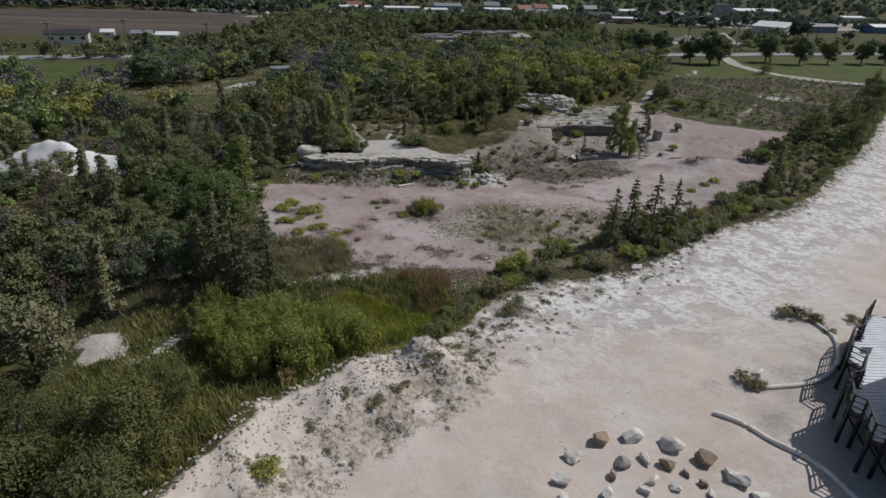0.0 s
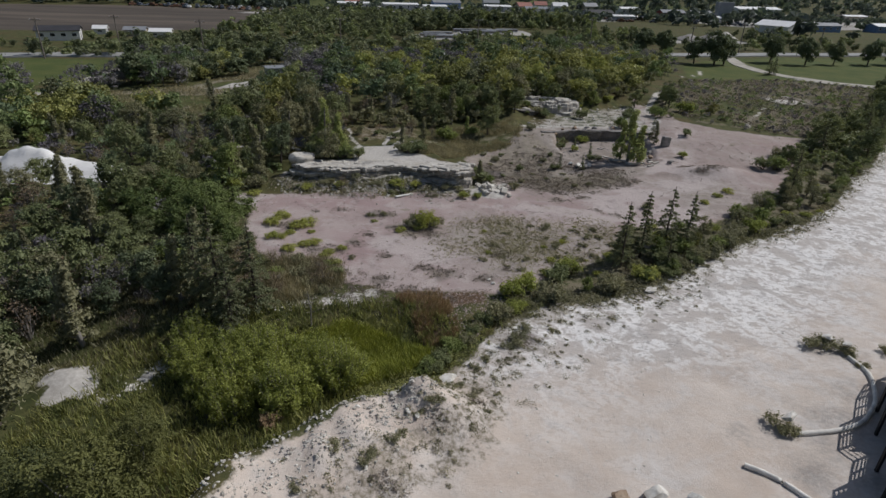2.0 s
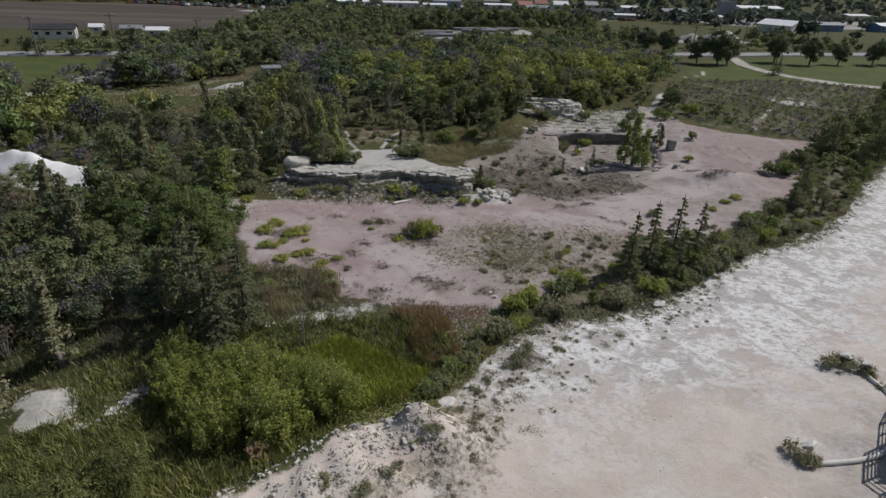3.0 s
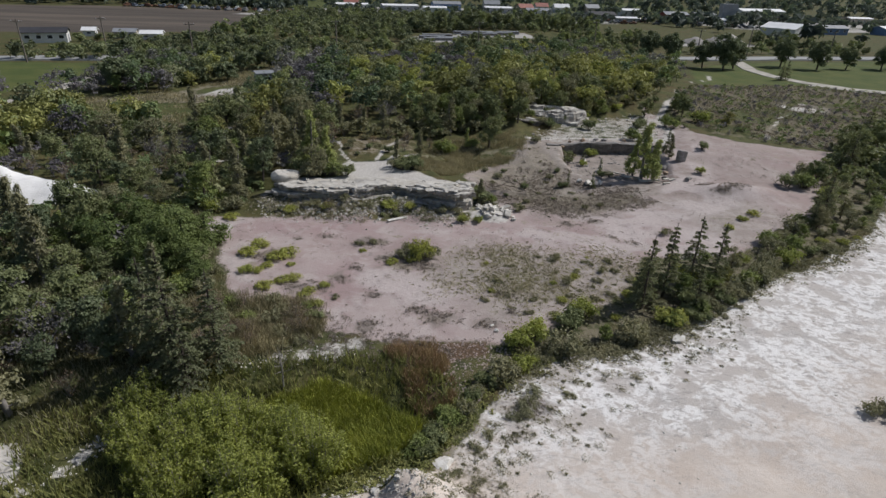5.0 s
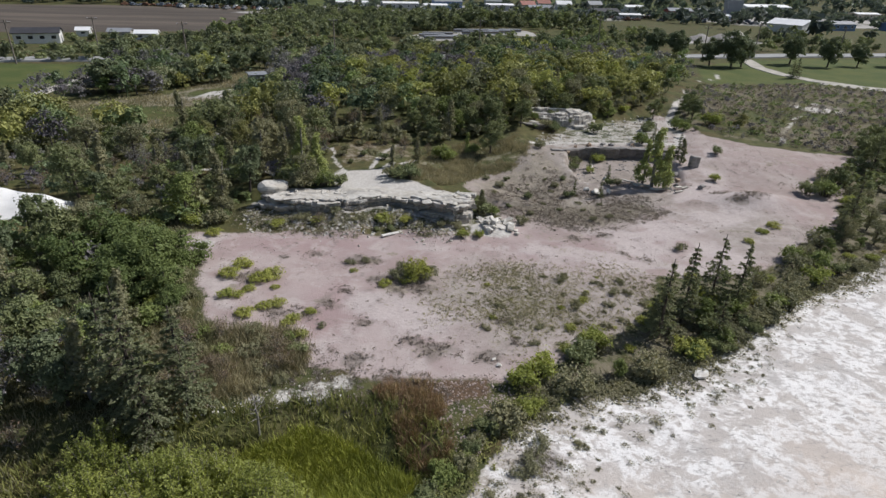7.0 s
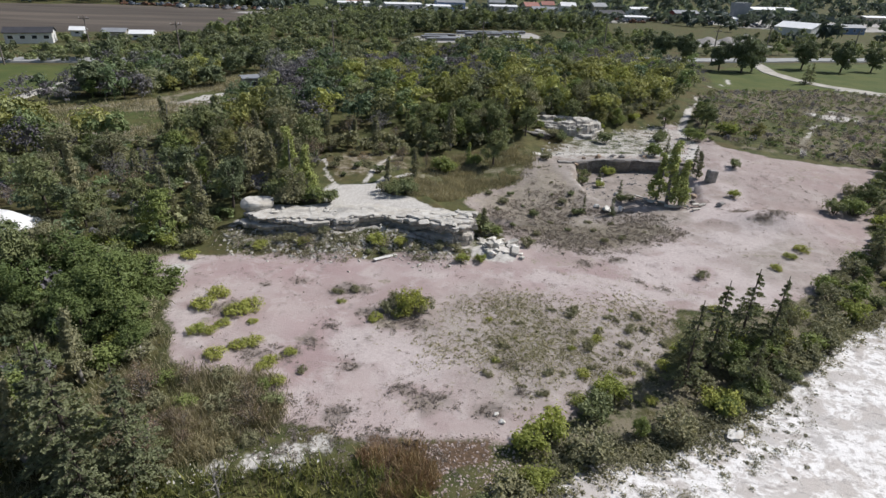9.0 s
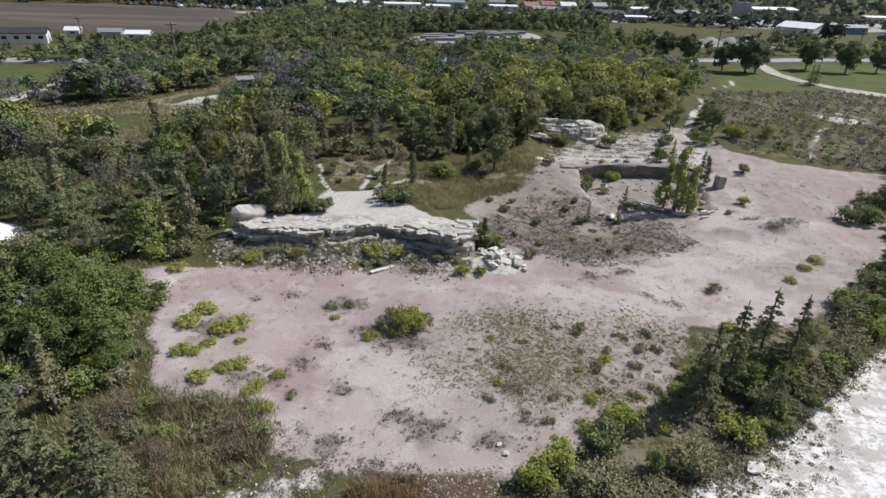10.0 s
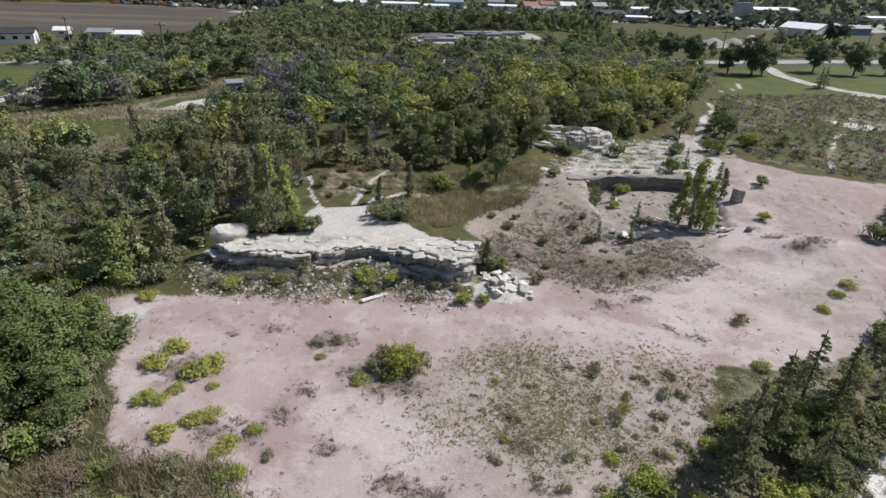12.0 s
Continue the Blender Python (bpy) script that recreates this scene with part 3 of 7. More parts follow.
def mesh_bm(name, bm, mat, shade=False):
    me = bpy.data.meshes.new(name)
    bm.to_mesh(me)
    bm.free()
    for p in me.polygons:
        p.use_smooth = shade
    me.materials.append(mat)
    return me


def part(name, me, parent, label=""):
    ob = new(name, me)
    ob.parent = parent
    return tagged(ob, label)


def box(bm, lo, hi, m=None):
    r = bmesh.ops.create_cube(bm, size=1)
    for v in r["verts"]:
        v.co = Vector([lo[i] + (v.co[i] + 0.5) * (hi[i] - lo[i]) for i in range(3)])
        if m is not None:
            v.co = m @ v.co
    return r["verts"]


def tube(path, radii, sides=6):
    """Vertices and quads of a tube along a path."""
    path = [Vector(p) for p in path]
    verts, faces = [], []
    for i, p in enumerate(path):
        d = (path[min(i + 1, len(path) - 1)] - path[max(i - 1, 0)]).normalized()
        u = d.orthogonal().normalized()
        w = d.cross(u)
        for k in range(sides):
            a = 2 * math.pi * k / sides
            verts.append(p + (u * math.cos(a) + w * math.sin(a)) * radii[i])
    for i in range(len(path) - 1):
        for k in range(sides):
            a, b = i * sides + k, i * sides + (k + 1) % sides
            faces.append((a, b, b + sides, a + sides))
    return [tuple(v) for v in verts], faces


def join(lists):
    verts, faces = [], []
    for v, f in lists:
        n = len(verts)
        verts.extend(v)
        faces.extend(tuple(i + n for i in q) for q in f)
    return verts, faces


def unit(rng, n):
    v = rng.normal(size=(n, 3))
    return v / np.linalg.norm(v, axis=1)[:, None]


def leaves(rng, centre, normal, size):
    """Slightly folded rhombic leaf sprays at the given places."""
    n = len(centre)
    r = unit(rng, n)
    u = np.cross(normal, r)
    u /= np.linalg.norm(u, axis=1)[:, None] + 1e-9
    w = np.cross(normal, u)
    s = np.asarray(size)[:, None]
    lift = normal * s * 0.22
    v = np.stack([centre - u * s * 0.5, centre + w * s * 0.34 + lift, centre + u * s * 0.5, centre - w * s * 0.34 + lift], 1)
    return v.reshape(-1, 3), np.arange(4 * n).reshape(-1, 4)


def blob_leaves(rng, blobs, count, size, up=0.35, inner=0.55, heart=0.28):
    """Leaf sprays spread over and inside a set of uneven lobes (x, y, z, rx, rz)."""
    blobs = np.asarray(blobs, float)
    weight = blobs[:, 3] ** 2
    pick = rng.choice(len(blobs), count, p=weight / weight.sum())
    d = unit(rng, count)
    d[:, 2] = np.where(d[:, 2] < -0.35, -d[:, 2], d[:, 2])
    rad = (inner + (1 - inner) * rng.random(count) ** 0.45) * (1 + 0.16 * rng.normal(size=count))
    grow = np.ones(count)
    core = rng.random(count) < heart
    rad[core], grow[core] = 0.2 + 0.45 * rng.random(core.sum()), 2.0
    b = blobs[pick]
    c = b[:, :3] + d * rad[:, None] * b[:, [3, 3, 4]]
    nrm = d * 1.15 + unit(rng, count) * 0.6 + np.array([0.1, 0.05, up])
    nrm /= np.linalg.norm(nrm, axis=1)[:, None]
    return leaves(rng, c, nrm, size * grow * (0.6 + 0.8 * rng.random(count)))


def crown_lobes(rng, height, spread, base, count):
    """Uneven lobes that make up the dome of a broadleaf crown."""
    if spread < 0.26 * height:
        out = [(0, 0, base + (height - base) * 0.5, spread * 0.45, (height - base) * 0.42)]
        for i in range(count + 6):
            t, a = (i + rng.random()) / (count + 6), rng.random() * 2 * math.pi
            r = spread * (1 - t) ** 0.55 * (0.25 + 0.55 * rng.random())
            s = spread * (0.30 + 0.22 * rng.random()) * (1.1 - 0.5 * t)
            out.append((r * math.cos(a), r * math.sin(a), base + (height - base) * (0.04 + 0.9 * t), s, s * 0.9))
        return out
    mid, half = base + (height - base) * 0.46, (height - base) * 0.56
    skew = rng.normal(size=3) * (0.16, 0.16, 0.06) * spread
    out = []
    for i in range(count):
        d = unit(rng, 1)[0]
        d[2] = max(d[2], -0.8)
        k = 0.5 + 0.28 * rng.random()
        s = spread * (0.22 + 0.22 * rng.random())
        out.append((d[0] * k * spread + skew[0] * d[2], d[1] * k * spread + skew[1] * d[2], mid + d[2] * k * half + skew[2], s, s * (0.65 + 0.3 * rng.random())))
    out.append((0, 0, mid, spread * 0.6, half * 0.62))
    return out


def broadleaf(seed, height, spread, base, lobes, count, size, leaf_mat, bark, name="broadleaf_tree"):
    """A broadleaf tree: tapered trunk with limbs, and a crown of leaf sprays."""
    rng = np.random.default_rng(seed)
    blobs = crown_lobes(rng, height, spread, base, lobes)
    lean = rng.normal(size=2) * 0.05 * height
    top = (lean[0], lean[1], height * 0.8)
    r0 = 0.022 * height + 0.02
    stems = [tube([(0, 0, -0.3), (lean[0] * 0.3, lean[1] * 0.3, height * 0.3), (lean[0] * 0.7, lean[1] * 0.7, height * 0.58), top],
                  [r0 * 1.25, r0 * 0.9, r0 * 0.55, r0 * 0.2], 6)]
    for b in blobs[: min(7, lobes)]:
        z0 = min(b[2] * 0.62, height * 0.55)
        k = z0 / (height * 0.8)
        s = (lean[0] * k, lean[1] * k, z0)
        mid = ((s[0] + b[0]) / 2 + rng.normal() * 0.1, (s[1] + b[1]) / 2 + rng.normal() * 0.1, z0 + (b[2] - z0) * 0.4)
        stems.append(tube([s, mid, b[:3]], [r0 * 0.45, r0 * 0.3, r0 * 0.1], 4))
    tree = new(name)
    part("trunk", mesh_np("trunk", *join(stems), bark, True), tree)
    part("crown", mesh_np("crown", *blob_leaves(rng, blobs, count, size), leaf_mat), tree)
    return tree


def bare_shrub(seed, height, spread, twigs, count, size, leaf_mat, bark, name="shrub"):
    """A many-stemmed shrub with thin grey stems and sparse leaves."""
    rng = np.random.default_rng(seed)
    stems, tips = [], []
    for i in range(twigs):
        a, lean = rng.random() * 2 * math.pi, rng.random() ** 0.7 * spread
        h = height * (0.6 + 0.4 * rng.random()) * (1 - 0.3 * (lean / spread) ** 2)
        m = (0.4 * lean * math.cos(a) + rng.normal() * 0.1, 0.4 * lean * math.sin(a) + rng.normal() * 0.1, h * 0.55)
        e = (lean * math.cos(a), lean * math.sin(a), h)
        stems.append(tube([(0.1 * math.cos(a), 0.1 * math.sin(a), -0.15), m, e], [0.035, 0.022, 0.006], 3))
        for j in range(3):
            f = 0.45 + 0.5 * rng.random()
            p = np.array(m) * (1 - f) + np.array(e) * f
            q = p + rng.normal(size=3) * (0.3, 0.3, 0.18) + (0, 0, 0.22)
            stems.append(tube([tuple(p), tuple(q)], [0.013, 0.004], 3))
            tips.append(q)
        tips.append(np.array(e))
    tips = np.array(tips)
    c = tips[rng.integers(0, len(tips), count)] + rng.normal(size=(count, 3)) * (0.26, 0.26, 0.22)
    nrm = unit(rng, count) + (0, 0, 0.5)
    nrm /= np.linalg.norm(nrm, axis=1)[:, None]
    shrub = new(name)
    part("branchwork", mesh_np("branchwork", *join(stems), bark), shrub)
    part("foliage", mesh_np("foliage", *leaves(rng, c, nrm, size * (0.6 + 0.8 * rng.random(count))), leaf_mat), shrub)
    return shrub


def bush(seed, height, spread, lobes, count, size, leaf_mat, name="bush", lobe=0.28):
    """A low leafy bush of short stems and dense sprays."""
    rng = np.random.default_rng(seed)
    blobs, stems = [], []
    for i in range(lobes):
        a, r = rng.random() * 2 * math.pi, spread * 0.7 * math.sqrt(rng.random())
        h = height * (0.55 + 0.45 * rng.random()) * (1 - 0.35 * (r / spread) ** 2)
        s = spread * lobe * (1 + 0.7 * rng.random())
        blobs.append((r * math.cos(a), r * math.sin(a), h * 0.55, s, h * 0.5))
        stems.append(tube([(0.2 * r * math.cos(a), 0.2 * r * math.sin(a), -0.15), (r * math.cos(a), r * math.sin(a), h * 0.75)], [0.03, 0.01], 4))
    ob = new(name)
    if name != "weed_clump":
        part("branchwork", mesh_np("branchwork", *join(stems), M_BARK), ob)
    part("foliage", mesh_np("foliage", *blob_leaves(rng, blobs, count, size, 0.5, 0.35, 0.28 if height > 1.2 else 0.1), leaf_mat), ob)
    return ob


def willow(seed, height, spread, shoots, per, size, leaf_mat, name="willow_bush"):
    """A willow bush: many upright shoots feathered with narrow leaves."""
    rng = np.random.default_rng(seed)
    stems, cs, ns, ss = [], [], [], []
    for i in range(shoots):
        a, r = rng.random() * 2 * math.pi, spread * math.sqrt(rng.random())
        h = height * (0.5 + 0.5 * rng.random()) * (1 - 0.4 * (r / spread) ** 2)
        root = np.array((0.5 * r * math.cos(a), 0.5 * r * math.sin(a), -0.1))
        tip = np.array((r * math.cos(a) + rng.normal() * 0.15, r * math.sin(a) + rng.normal() * 0.15, h))
        stems.append(tube([tuple(root), tuple(tip)], [0.022, 0.005], 3))
        f = 0.2 + 0.8 * rng.random(per) ** 0.8
        cs.append(root + (tip - root) * f[:, None] + rng.normal(size=(per, 3)) * ((0.24 * (1.15 - f)) + 0.03)[:, None] * (1, 1, 0.8))
        nn = unit(rng, per) + (0.45, 0.1, 0.55)
        ns.append(nn / np.linalg.norm(nn, axis=1)[:, None])
        ss.append(size * (0.6 + 0.8 * rng.random(per)))
    ob = new(name)
    part("branchwork", mesh_np("branchwork", *join(stems), M_GREY_BARK), ob)
    part("foliage", mesh_np("foliage", *leaves(rng, np.concatenate(cs), np.concatenate(ns), np.concatenate(ss)), leaf_mat), ob)
    return ob


def spruce(seed, height, spread, tiers, per, name="spruce_tree"):
    """A spruce: straight trunk and whorls of drooping needle boughs, with gaps between."""
    rng = np.random.default_rng(seed)
    trunk = tube([(0, 0, -0.3), (0, 0, height * 0.5), (0, 0, height)], [0.02 * height, 0.012 * height, 0.004 * height], 6)
    stems, cs, ns, ss = [trunk], [], [], []
    for i in range(tiers):
        t = (i + 0.4 * rng.random()) / tiers
        z = height * (0.10 + 0.88 * t)
        reach = spread * (1 - t) ** 0.8 * (0.8 + 0.35 * rng.random()) + 0.05 * spread
        for k in range(max(4, int(per * (1 - 0.45 * t)))):
            a = rng.random() * 2 * math.pi
            r = reach * (0.65 + 0.45 * rng.random())
            tip = np.array((r * math.cos(a), r * math.sin(a), z - 0.12 * r + 0.22 * r * t))
            root = np.array((0, 0, z + 0.1 * r))
            stems.append(tube([tuple(root), tuple(tip)], [0.015, 0.005], 3))
            m = max(8, int(27 * r / spread) + 8)
            f = 0.15 + 0.85 * np.sqrt(rng.random(m))
            side = np.array((-math.sin(a), math.cos(a), 0))
            off = rng.normal(size=m) * 0.16 * r * (1.15 - f)
            cs.append(root + (tip - root) * f[:, None] + side * off[:, None] + rng.normal(size=(m, 3)) * 0.03 - np.array((0, 0, 0.05)))
            nn = np.tile((0.25 * math.cos(a), 0.25 * math.sin(a), 1.0), (m, 1)) + rng.normal(size=(m, 3)) * 0.45
            ns.append(nn / np.linalg.norm(nn, axis=1)[:, None])
            ss.append(np.full(m, 0.11 + 0.009 * height) * (0.7 + 0.6 * rng.random(m)))
    tree = new(name)
    part("trunk", mesh_np("trunk", *join(stems), M_BARK), tree)
    part("needle_crown", mesh_np("needle_crown", *leaves(rng, np.concatenate(cs), np.concatenate(ns), np.concatenate(ss)), M_NEEDLE), tree)
    return tree


def place(ob, x, y, z=None, turn=0.0, size=1.0, tall=1.0, sink=0.0):
    z = gz(x, y) if z is None else z
    return Matrix.LocRotScale((x, y, z - sink), Euler((0, 0, turn)), (size, size, size * tall))


def put_copy(proto, x, y, turn, size=1.0, tall=1.0, sink=0.0):
    return copy_thing(proto, place(proto, x, y, None, turn, size, tall, sink))


def remove_proto(ob):
    for o in (*ob.children_recursive, ob):
        bpy.data.objects.remove(o)


# ---------------------------------------------------------------- ground, road and lanes
def graded(lo, hi, step, lo_end, hi_end, grow=1.07):
    mid = list(np.arange(lo, hi + step / 2, step))
    s, up = step, [mid[-1]]
    while up[-1] < hi_end:
        s *= grow
        up.append(up[-1] + s)
    s, down = step, [mid[0]]
    while down[-1] > lo_end:
        s *= grow
        down.append(down[-1] - s)
    return np.array(down[:0:-1] + mid + up[1:])


def mask(x, y, poly, soft):
    return smooth(-soft, soft, inside(x, y, poly))


def build_ground():
    xs, ys = graded(-30, 45, 0.36, -3600, 3600), graded(12, 95, 0.36, -500, 4700)
    gx, gy = np.meshgrid(xs, ys)
    x, y = gx.ravel(), gy.ravel()
    z = ground_z(x, y)
    nx, ny = len(xs), len(ys)
    i = np.arange(nx * ny).reshape(ny, nx)
    quads = np.stack([i[:-1, :-1], i[:-1, 1:], i[1:, 1:], i[1:, :-1]], -1).reshape(-1, 4)
    me = mesh_np("ground", np.stack([x, y, z], 1), quads, M_GROUND, True)
    wob = 0.9 * fbm(x, y, 3.0, 5)
    plate = smooth(-0.5, 0.9, inside(x, y, PLATEAU) + 1.2 * wob + 0.5 * smooth(0.5, 4, x))
    floor_m = np.maximum(smooth(-1.4, 1.4, inside(x, y, FLOOR) + 1.3 * wob), 0)
    rock = np.zeros_like(x)
    for pts, w in PATHS:
        d, _ = seg_dist(x, y, pts)
        rock = np.maximum(rock, 0.66 * smooth(w + 0.55, w * 0.2, d + 0.35 * wob))
    for pts, w in TRACKS:
        rock = np.maximum(rock, 0.3 * smooth(w + 1.6, w * 0.1, seg_dist(x, y, pts)[0] + 0.9 * wob))
    top = inside(x, y, LEDGE_TOP)
    ledge = smooth(-1.0, 0.5, 0.5 * wob + inside(x, y, CLIFF[:-2] + [(2.4, 65.8), (-0.1, 67.0), (-2.3, 69.2), (-5.0, 70.2), (-6.1, 73.0), (-10.2, 72.6), (-10.8, 70.6), (-9.4, 67.6), (-13.8, 66.6), (-17.8, 67)]))
    rock = np.maximum(rock, ledge)
    dc, _ = seg_dist(x, y, CLIFF)
    rock = np.maximum(rock, 0.42 * smooth(4.0, 1.6, dc + wob) * (y < 66))
    rock = np.maximum(rock, 0.9 * smooth(1.5, 0.5, np.hypot((x - 5.2) / 1.9, (y - 61.8) / 1.3) + wob))
    rock = np.maximum(rock, 0.5 * mask(x, y, BENCH, 2.4))
    dp = np.abs(inside(x, y, PIT) + 0.6)
    rock = np.maximum(rock, 0.36 * smooth(1.6, 0.3, dp))
    rock = np.maximum(rock, mask(x, y, PAD, 0.6))
    for cx, cy, r in ((-22.5, 30.8, 1.1), (-21.0, 31.4, 1.3), (-20.4, 30.2, 0.9), (-21.7, 29.4, 0.9), (-23.2, 31.8, 0.7), (-17.5, 31.6, 0.9), (-17.1, 32.7, 0.7), (-9.6, 38.6, 1.0), (-8.0, 39.0, 0.8), (-6.4, 39.4, 1.0), (-4.8, 40.2, 0.8), (-16.7, 33.6, 0.7), (-16.0, 34.8, 0.6), (-18.0, 30.4, 0.7), (-18.8, 29.2, 0.7), (-15.4, 36.0, 0.5), (-17.6, 47.0, 0.7), (-19.6, 57.6, 0.9), (-30, 52, 1.6)):
        rock = np.maximum(rock, (0.95 if cx < -15 else 0.6) * smooth(1.4, 0.4, np.hypot(x - cx, y - cy) / r + (1.3 if cx < -15 else 0.9) * wob))
    rock = np.maximum(rock, 0.85 * smooth(3.0, 1.0, np.hypot(x - 71.7, y - 122.7) / 2.6) + 0.0 * x)
    lawn = np.maximum.reduce([mask(x, y, LAWN_E, 3), mask(x, y, LAWN_W, 3), 0.95 * mask(x, y, MEADOW, 0.9), 0.46 * mask(x, y, GLADE, 3.0), 0.5 * mask(x, y, MEADOW_W, 3.0), 0.42 * mask(x, y, SCRUB, 3.0) * smooth(-0.1, 0.3, fbm(x, y, 7, 66)),
                              0.6 * smooth(330, 420, y) * smooth(0, 0.4, vnoise(x, y, 160, 8))])
    dry = np.maximum.reduce([0.28 * mask(x, y, HERB, 3.5), 0.85 * mask(x, y, BROWN, 4.5), 0.6 * mask(x, y, [(5, 67), (15, 69), (16, 76), (13, 86), (9.6, 79.6), (3.4, 73)], 2.0), 0.42 * mask(x, y, GLADE, 2.0), 0.55 * mask(x, y, MEADOW_W, 3.0) * smooth(-0.3, 0.2, fbm(x, y, 8, 92)), 0.46 * mask(x, y, [(-12, 74), (-9.6, 73.6), (-5, 77), (-2, 82), (-3, 88), (-13, 86)], 2.0), 0.88 * mask(x, y, SCRUB, 2.5) * smooth(0.42, -0.05, fbm(x, y, 7, 66)), 0.55 * mask(x, y, STRIP, 1.0) * (1 - 0.5 * plate),
                             0.42 * smooth(2.4, 0.5, np.abs(inside(x, y, PLATEAU) - 0.5)) * (x > 0.5),
                             0.5 * smooth(3.0, 0.8, np.abs(seg_dist(x, y, CREST)[0] - 4.0)) * (inside(x, y, PLATEAU) > 0)])
    dry = np.maximum(dry, 0.40 * floor_m * smooth(-0.02, 0.32, fbm(x, y, 5.5, 61)))
    for cx, cy, r in ((-6.7, 54.9, 1.0), (-4.7, 55.4, 1.2), (-13.3, 52.3, 1.3), (-10.2, 46.5, 1.2), (-8.1, 48.9, 0.9), (-2.6, 51.0, 1.4), (-3.4, 56.6, 0.9), (-14.6, 50.6, 0.9)):
        dry = np.maximum(dry, 0.62 * smooth(1.5, 0.3, np.hypot(x - cx, 1.5 * (y - cy)) / r + 0.6 * wob))
    for poly in STAINS:
        dry = np.maximum(dry, 0.62 * mask(x, y, poly, 2.6) * smooth(-0.35, 0.2, fbm(x, y, 2.4, 88)))
    rust = np.maximum(0.6 * mask(x, y, SEDGE, 1.6), 0.34 * mask(x, y, RUBBLE, 1.4))
    soil = mask(x, y, PLOUGHED, 5)
    yard = np.maximum.reduce([mask(x, y, YARD_N, 2), mask(x, y, YARD_E, 3), 0.9 * mask(x, y, TOWN, 8) * smooth(-0.25, 0.1, vnoise(x, y, 45, 90)),
                              mask(x, y, [(-118, 346), (-88, 330), (-86, 350), (-100, 362)], 3)])
    # bright crusted stone lies in a broad band along the plateau
    flakes = smooth(13, 5, inside(x, y, PLATEAU) + 6 * fbm(x, y, 9, 70)) * smooth(25, 36, y + 5 * fbm(x, y, 8, 72)) + 0.22 * smooth(0.0, 0.4, fbm(x, y, 7, 71))
    flakes = np.clip(flakes, 0, 1) * smooth(2.5, 6, seg_dist(x, y, CREST)[0]) * smooth(260, 90, y)
    a1 = np.stack([plate, floor_m, rock, np.ones_like(x)], 1)
    a2 = np.stack([lawn, dry, rust, np.ones_like(x)], 1)
    a3 = np.stack([soil, yard, np.clip(flakes, 0, 1), np.ones_like(x)], 1)
    deep = np.maximum.reduce([0.9 * mask(x, y, SCRUB, 2.5), 0.7 * mask(x, y, BROWN, 3.0), 0.55 * mask(x, y, STRIP, 1.0), *(0.55 * mask(x, y, poly, 2.0) for poly in STAINS)])
    drab = smooth(61, 68, y - 0.12 * x + 3 * wob) * (0.4 + 0.6 * smooth(36, 24, x + 3 * wob))
    soot = np.zeros_like(x)
    for cx, cy, r in ((18.6, 27.6, 1.8), (20.8, 26.2, 2.0), (22.6, 28.4, 2.2), (24.6, 30.6, 1.8), (19.2, 24.6, 2.0), (16.6, 27.4, 1.4), (26.4, 35.0, 1.8), (21.0, 24.4, 1.6)):
        soot = np.maximum(soot, 0.62 * smooth(1.7, 0.2, np.hypot(x - cx, 1.2 * (y - cy)) / r + 0.5 * wob))
    dust = np.maximum.reduce([mask(x + 2.5 * fbm(x, y, 5, 81), y + 2.5 * fbm(x, y, 5, 82), poly, 2.6) for poly in DUST]) * smooth(-0.5, 0.3, 1.2 * wob + 0.2)
    pink = np.maximum.reduce([mask(x + 2.5 * fbm(x, y, 5, 83), y + 2 * fbm(x, y, 5, 85), poly, 2.4) for poly in PINK]) * smooth(-0.5, 0.4, fbm(x, y, 4.0, 84) + 0.15)
    grey = np.maximum.reduce([mask(x + 4 * fbm(x, y, 4, 87), y + 4 * fbm(x, y, 4, 89), poly, 3.6) for poly in GREY_ZONES])
    smudge = np.zeros_like(x)
    for cx, cy, r in SMUDGES:
        smudge = np.maximum(smudge, 0.9 * smooth(1.7, 0.0, np.hypot(x - cx, 1.35 * (y - cy)) / r + 1.7 * fbm(x, y, 1.5, 86)))
    rust = np.maximum(rust, 0.85 * mask(x, y, MULCH, 0.9))
    a2[:, 2] = rust
    a5 = np.stack([dust, grey, pink, np.ones_like(x)], 1)
    drab = drab * (1 - dust)
    soot = np.maximum(soot, smudge)
    a4 = np.stack([deep, drab, soot, np.ones_like(x)], 1)
    for key, val in (("zone_a", a1), ("zone_b", a2), ("zone_c", a3), ("zone_d", a4), ("zone_e", a5)):
        at = me.attributes.new(key, "FLOAT_COLOR", "POINT")
        at.data.foreach_set("color", val.astype(np.float32).ravel())
    tagged(new("ground", me), "pale quarry ground with white dust, dry growth and wood floor", "ground", kind="structure")


build_ground()


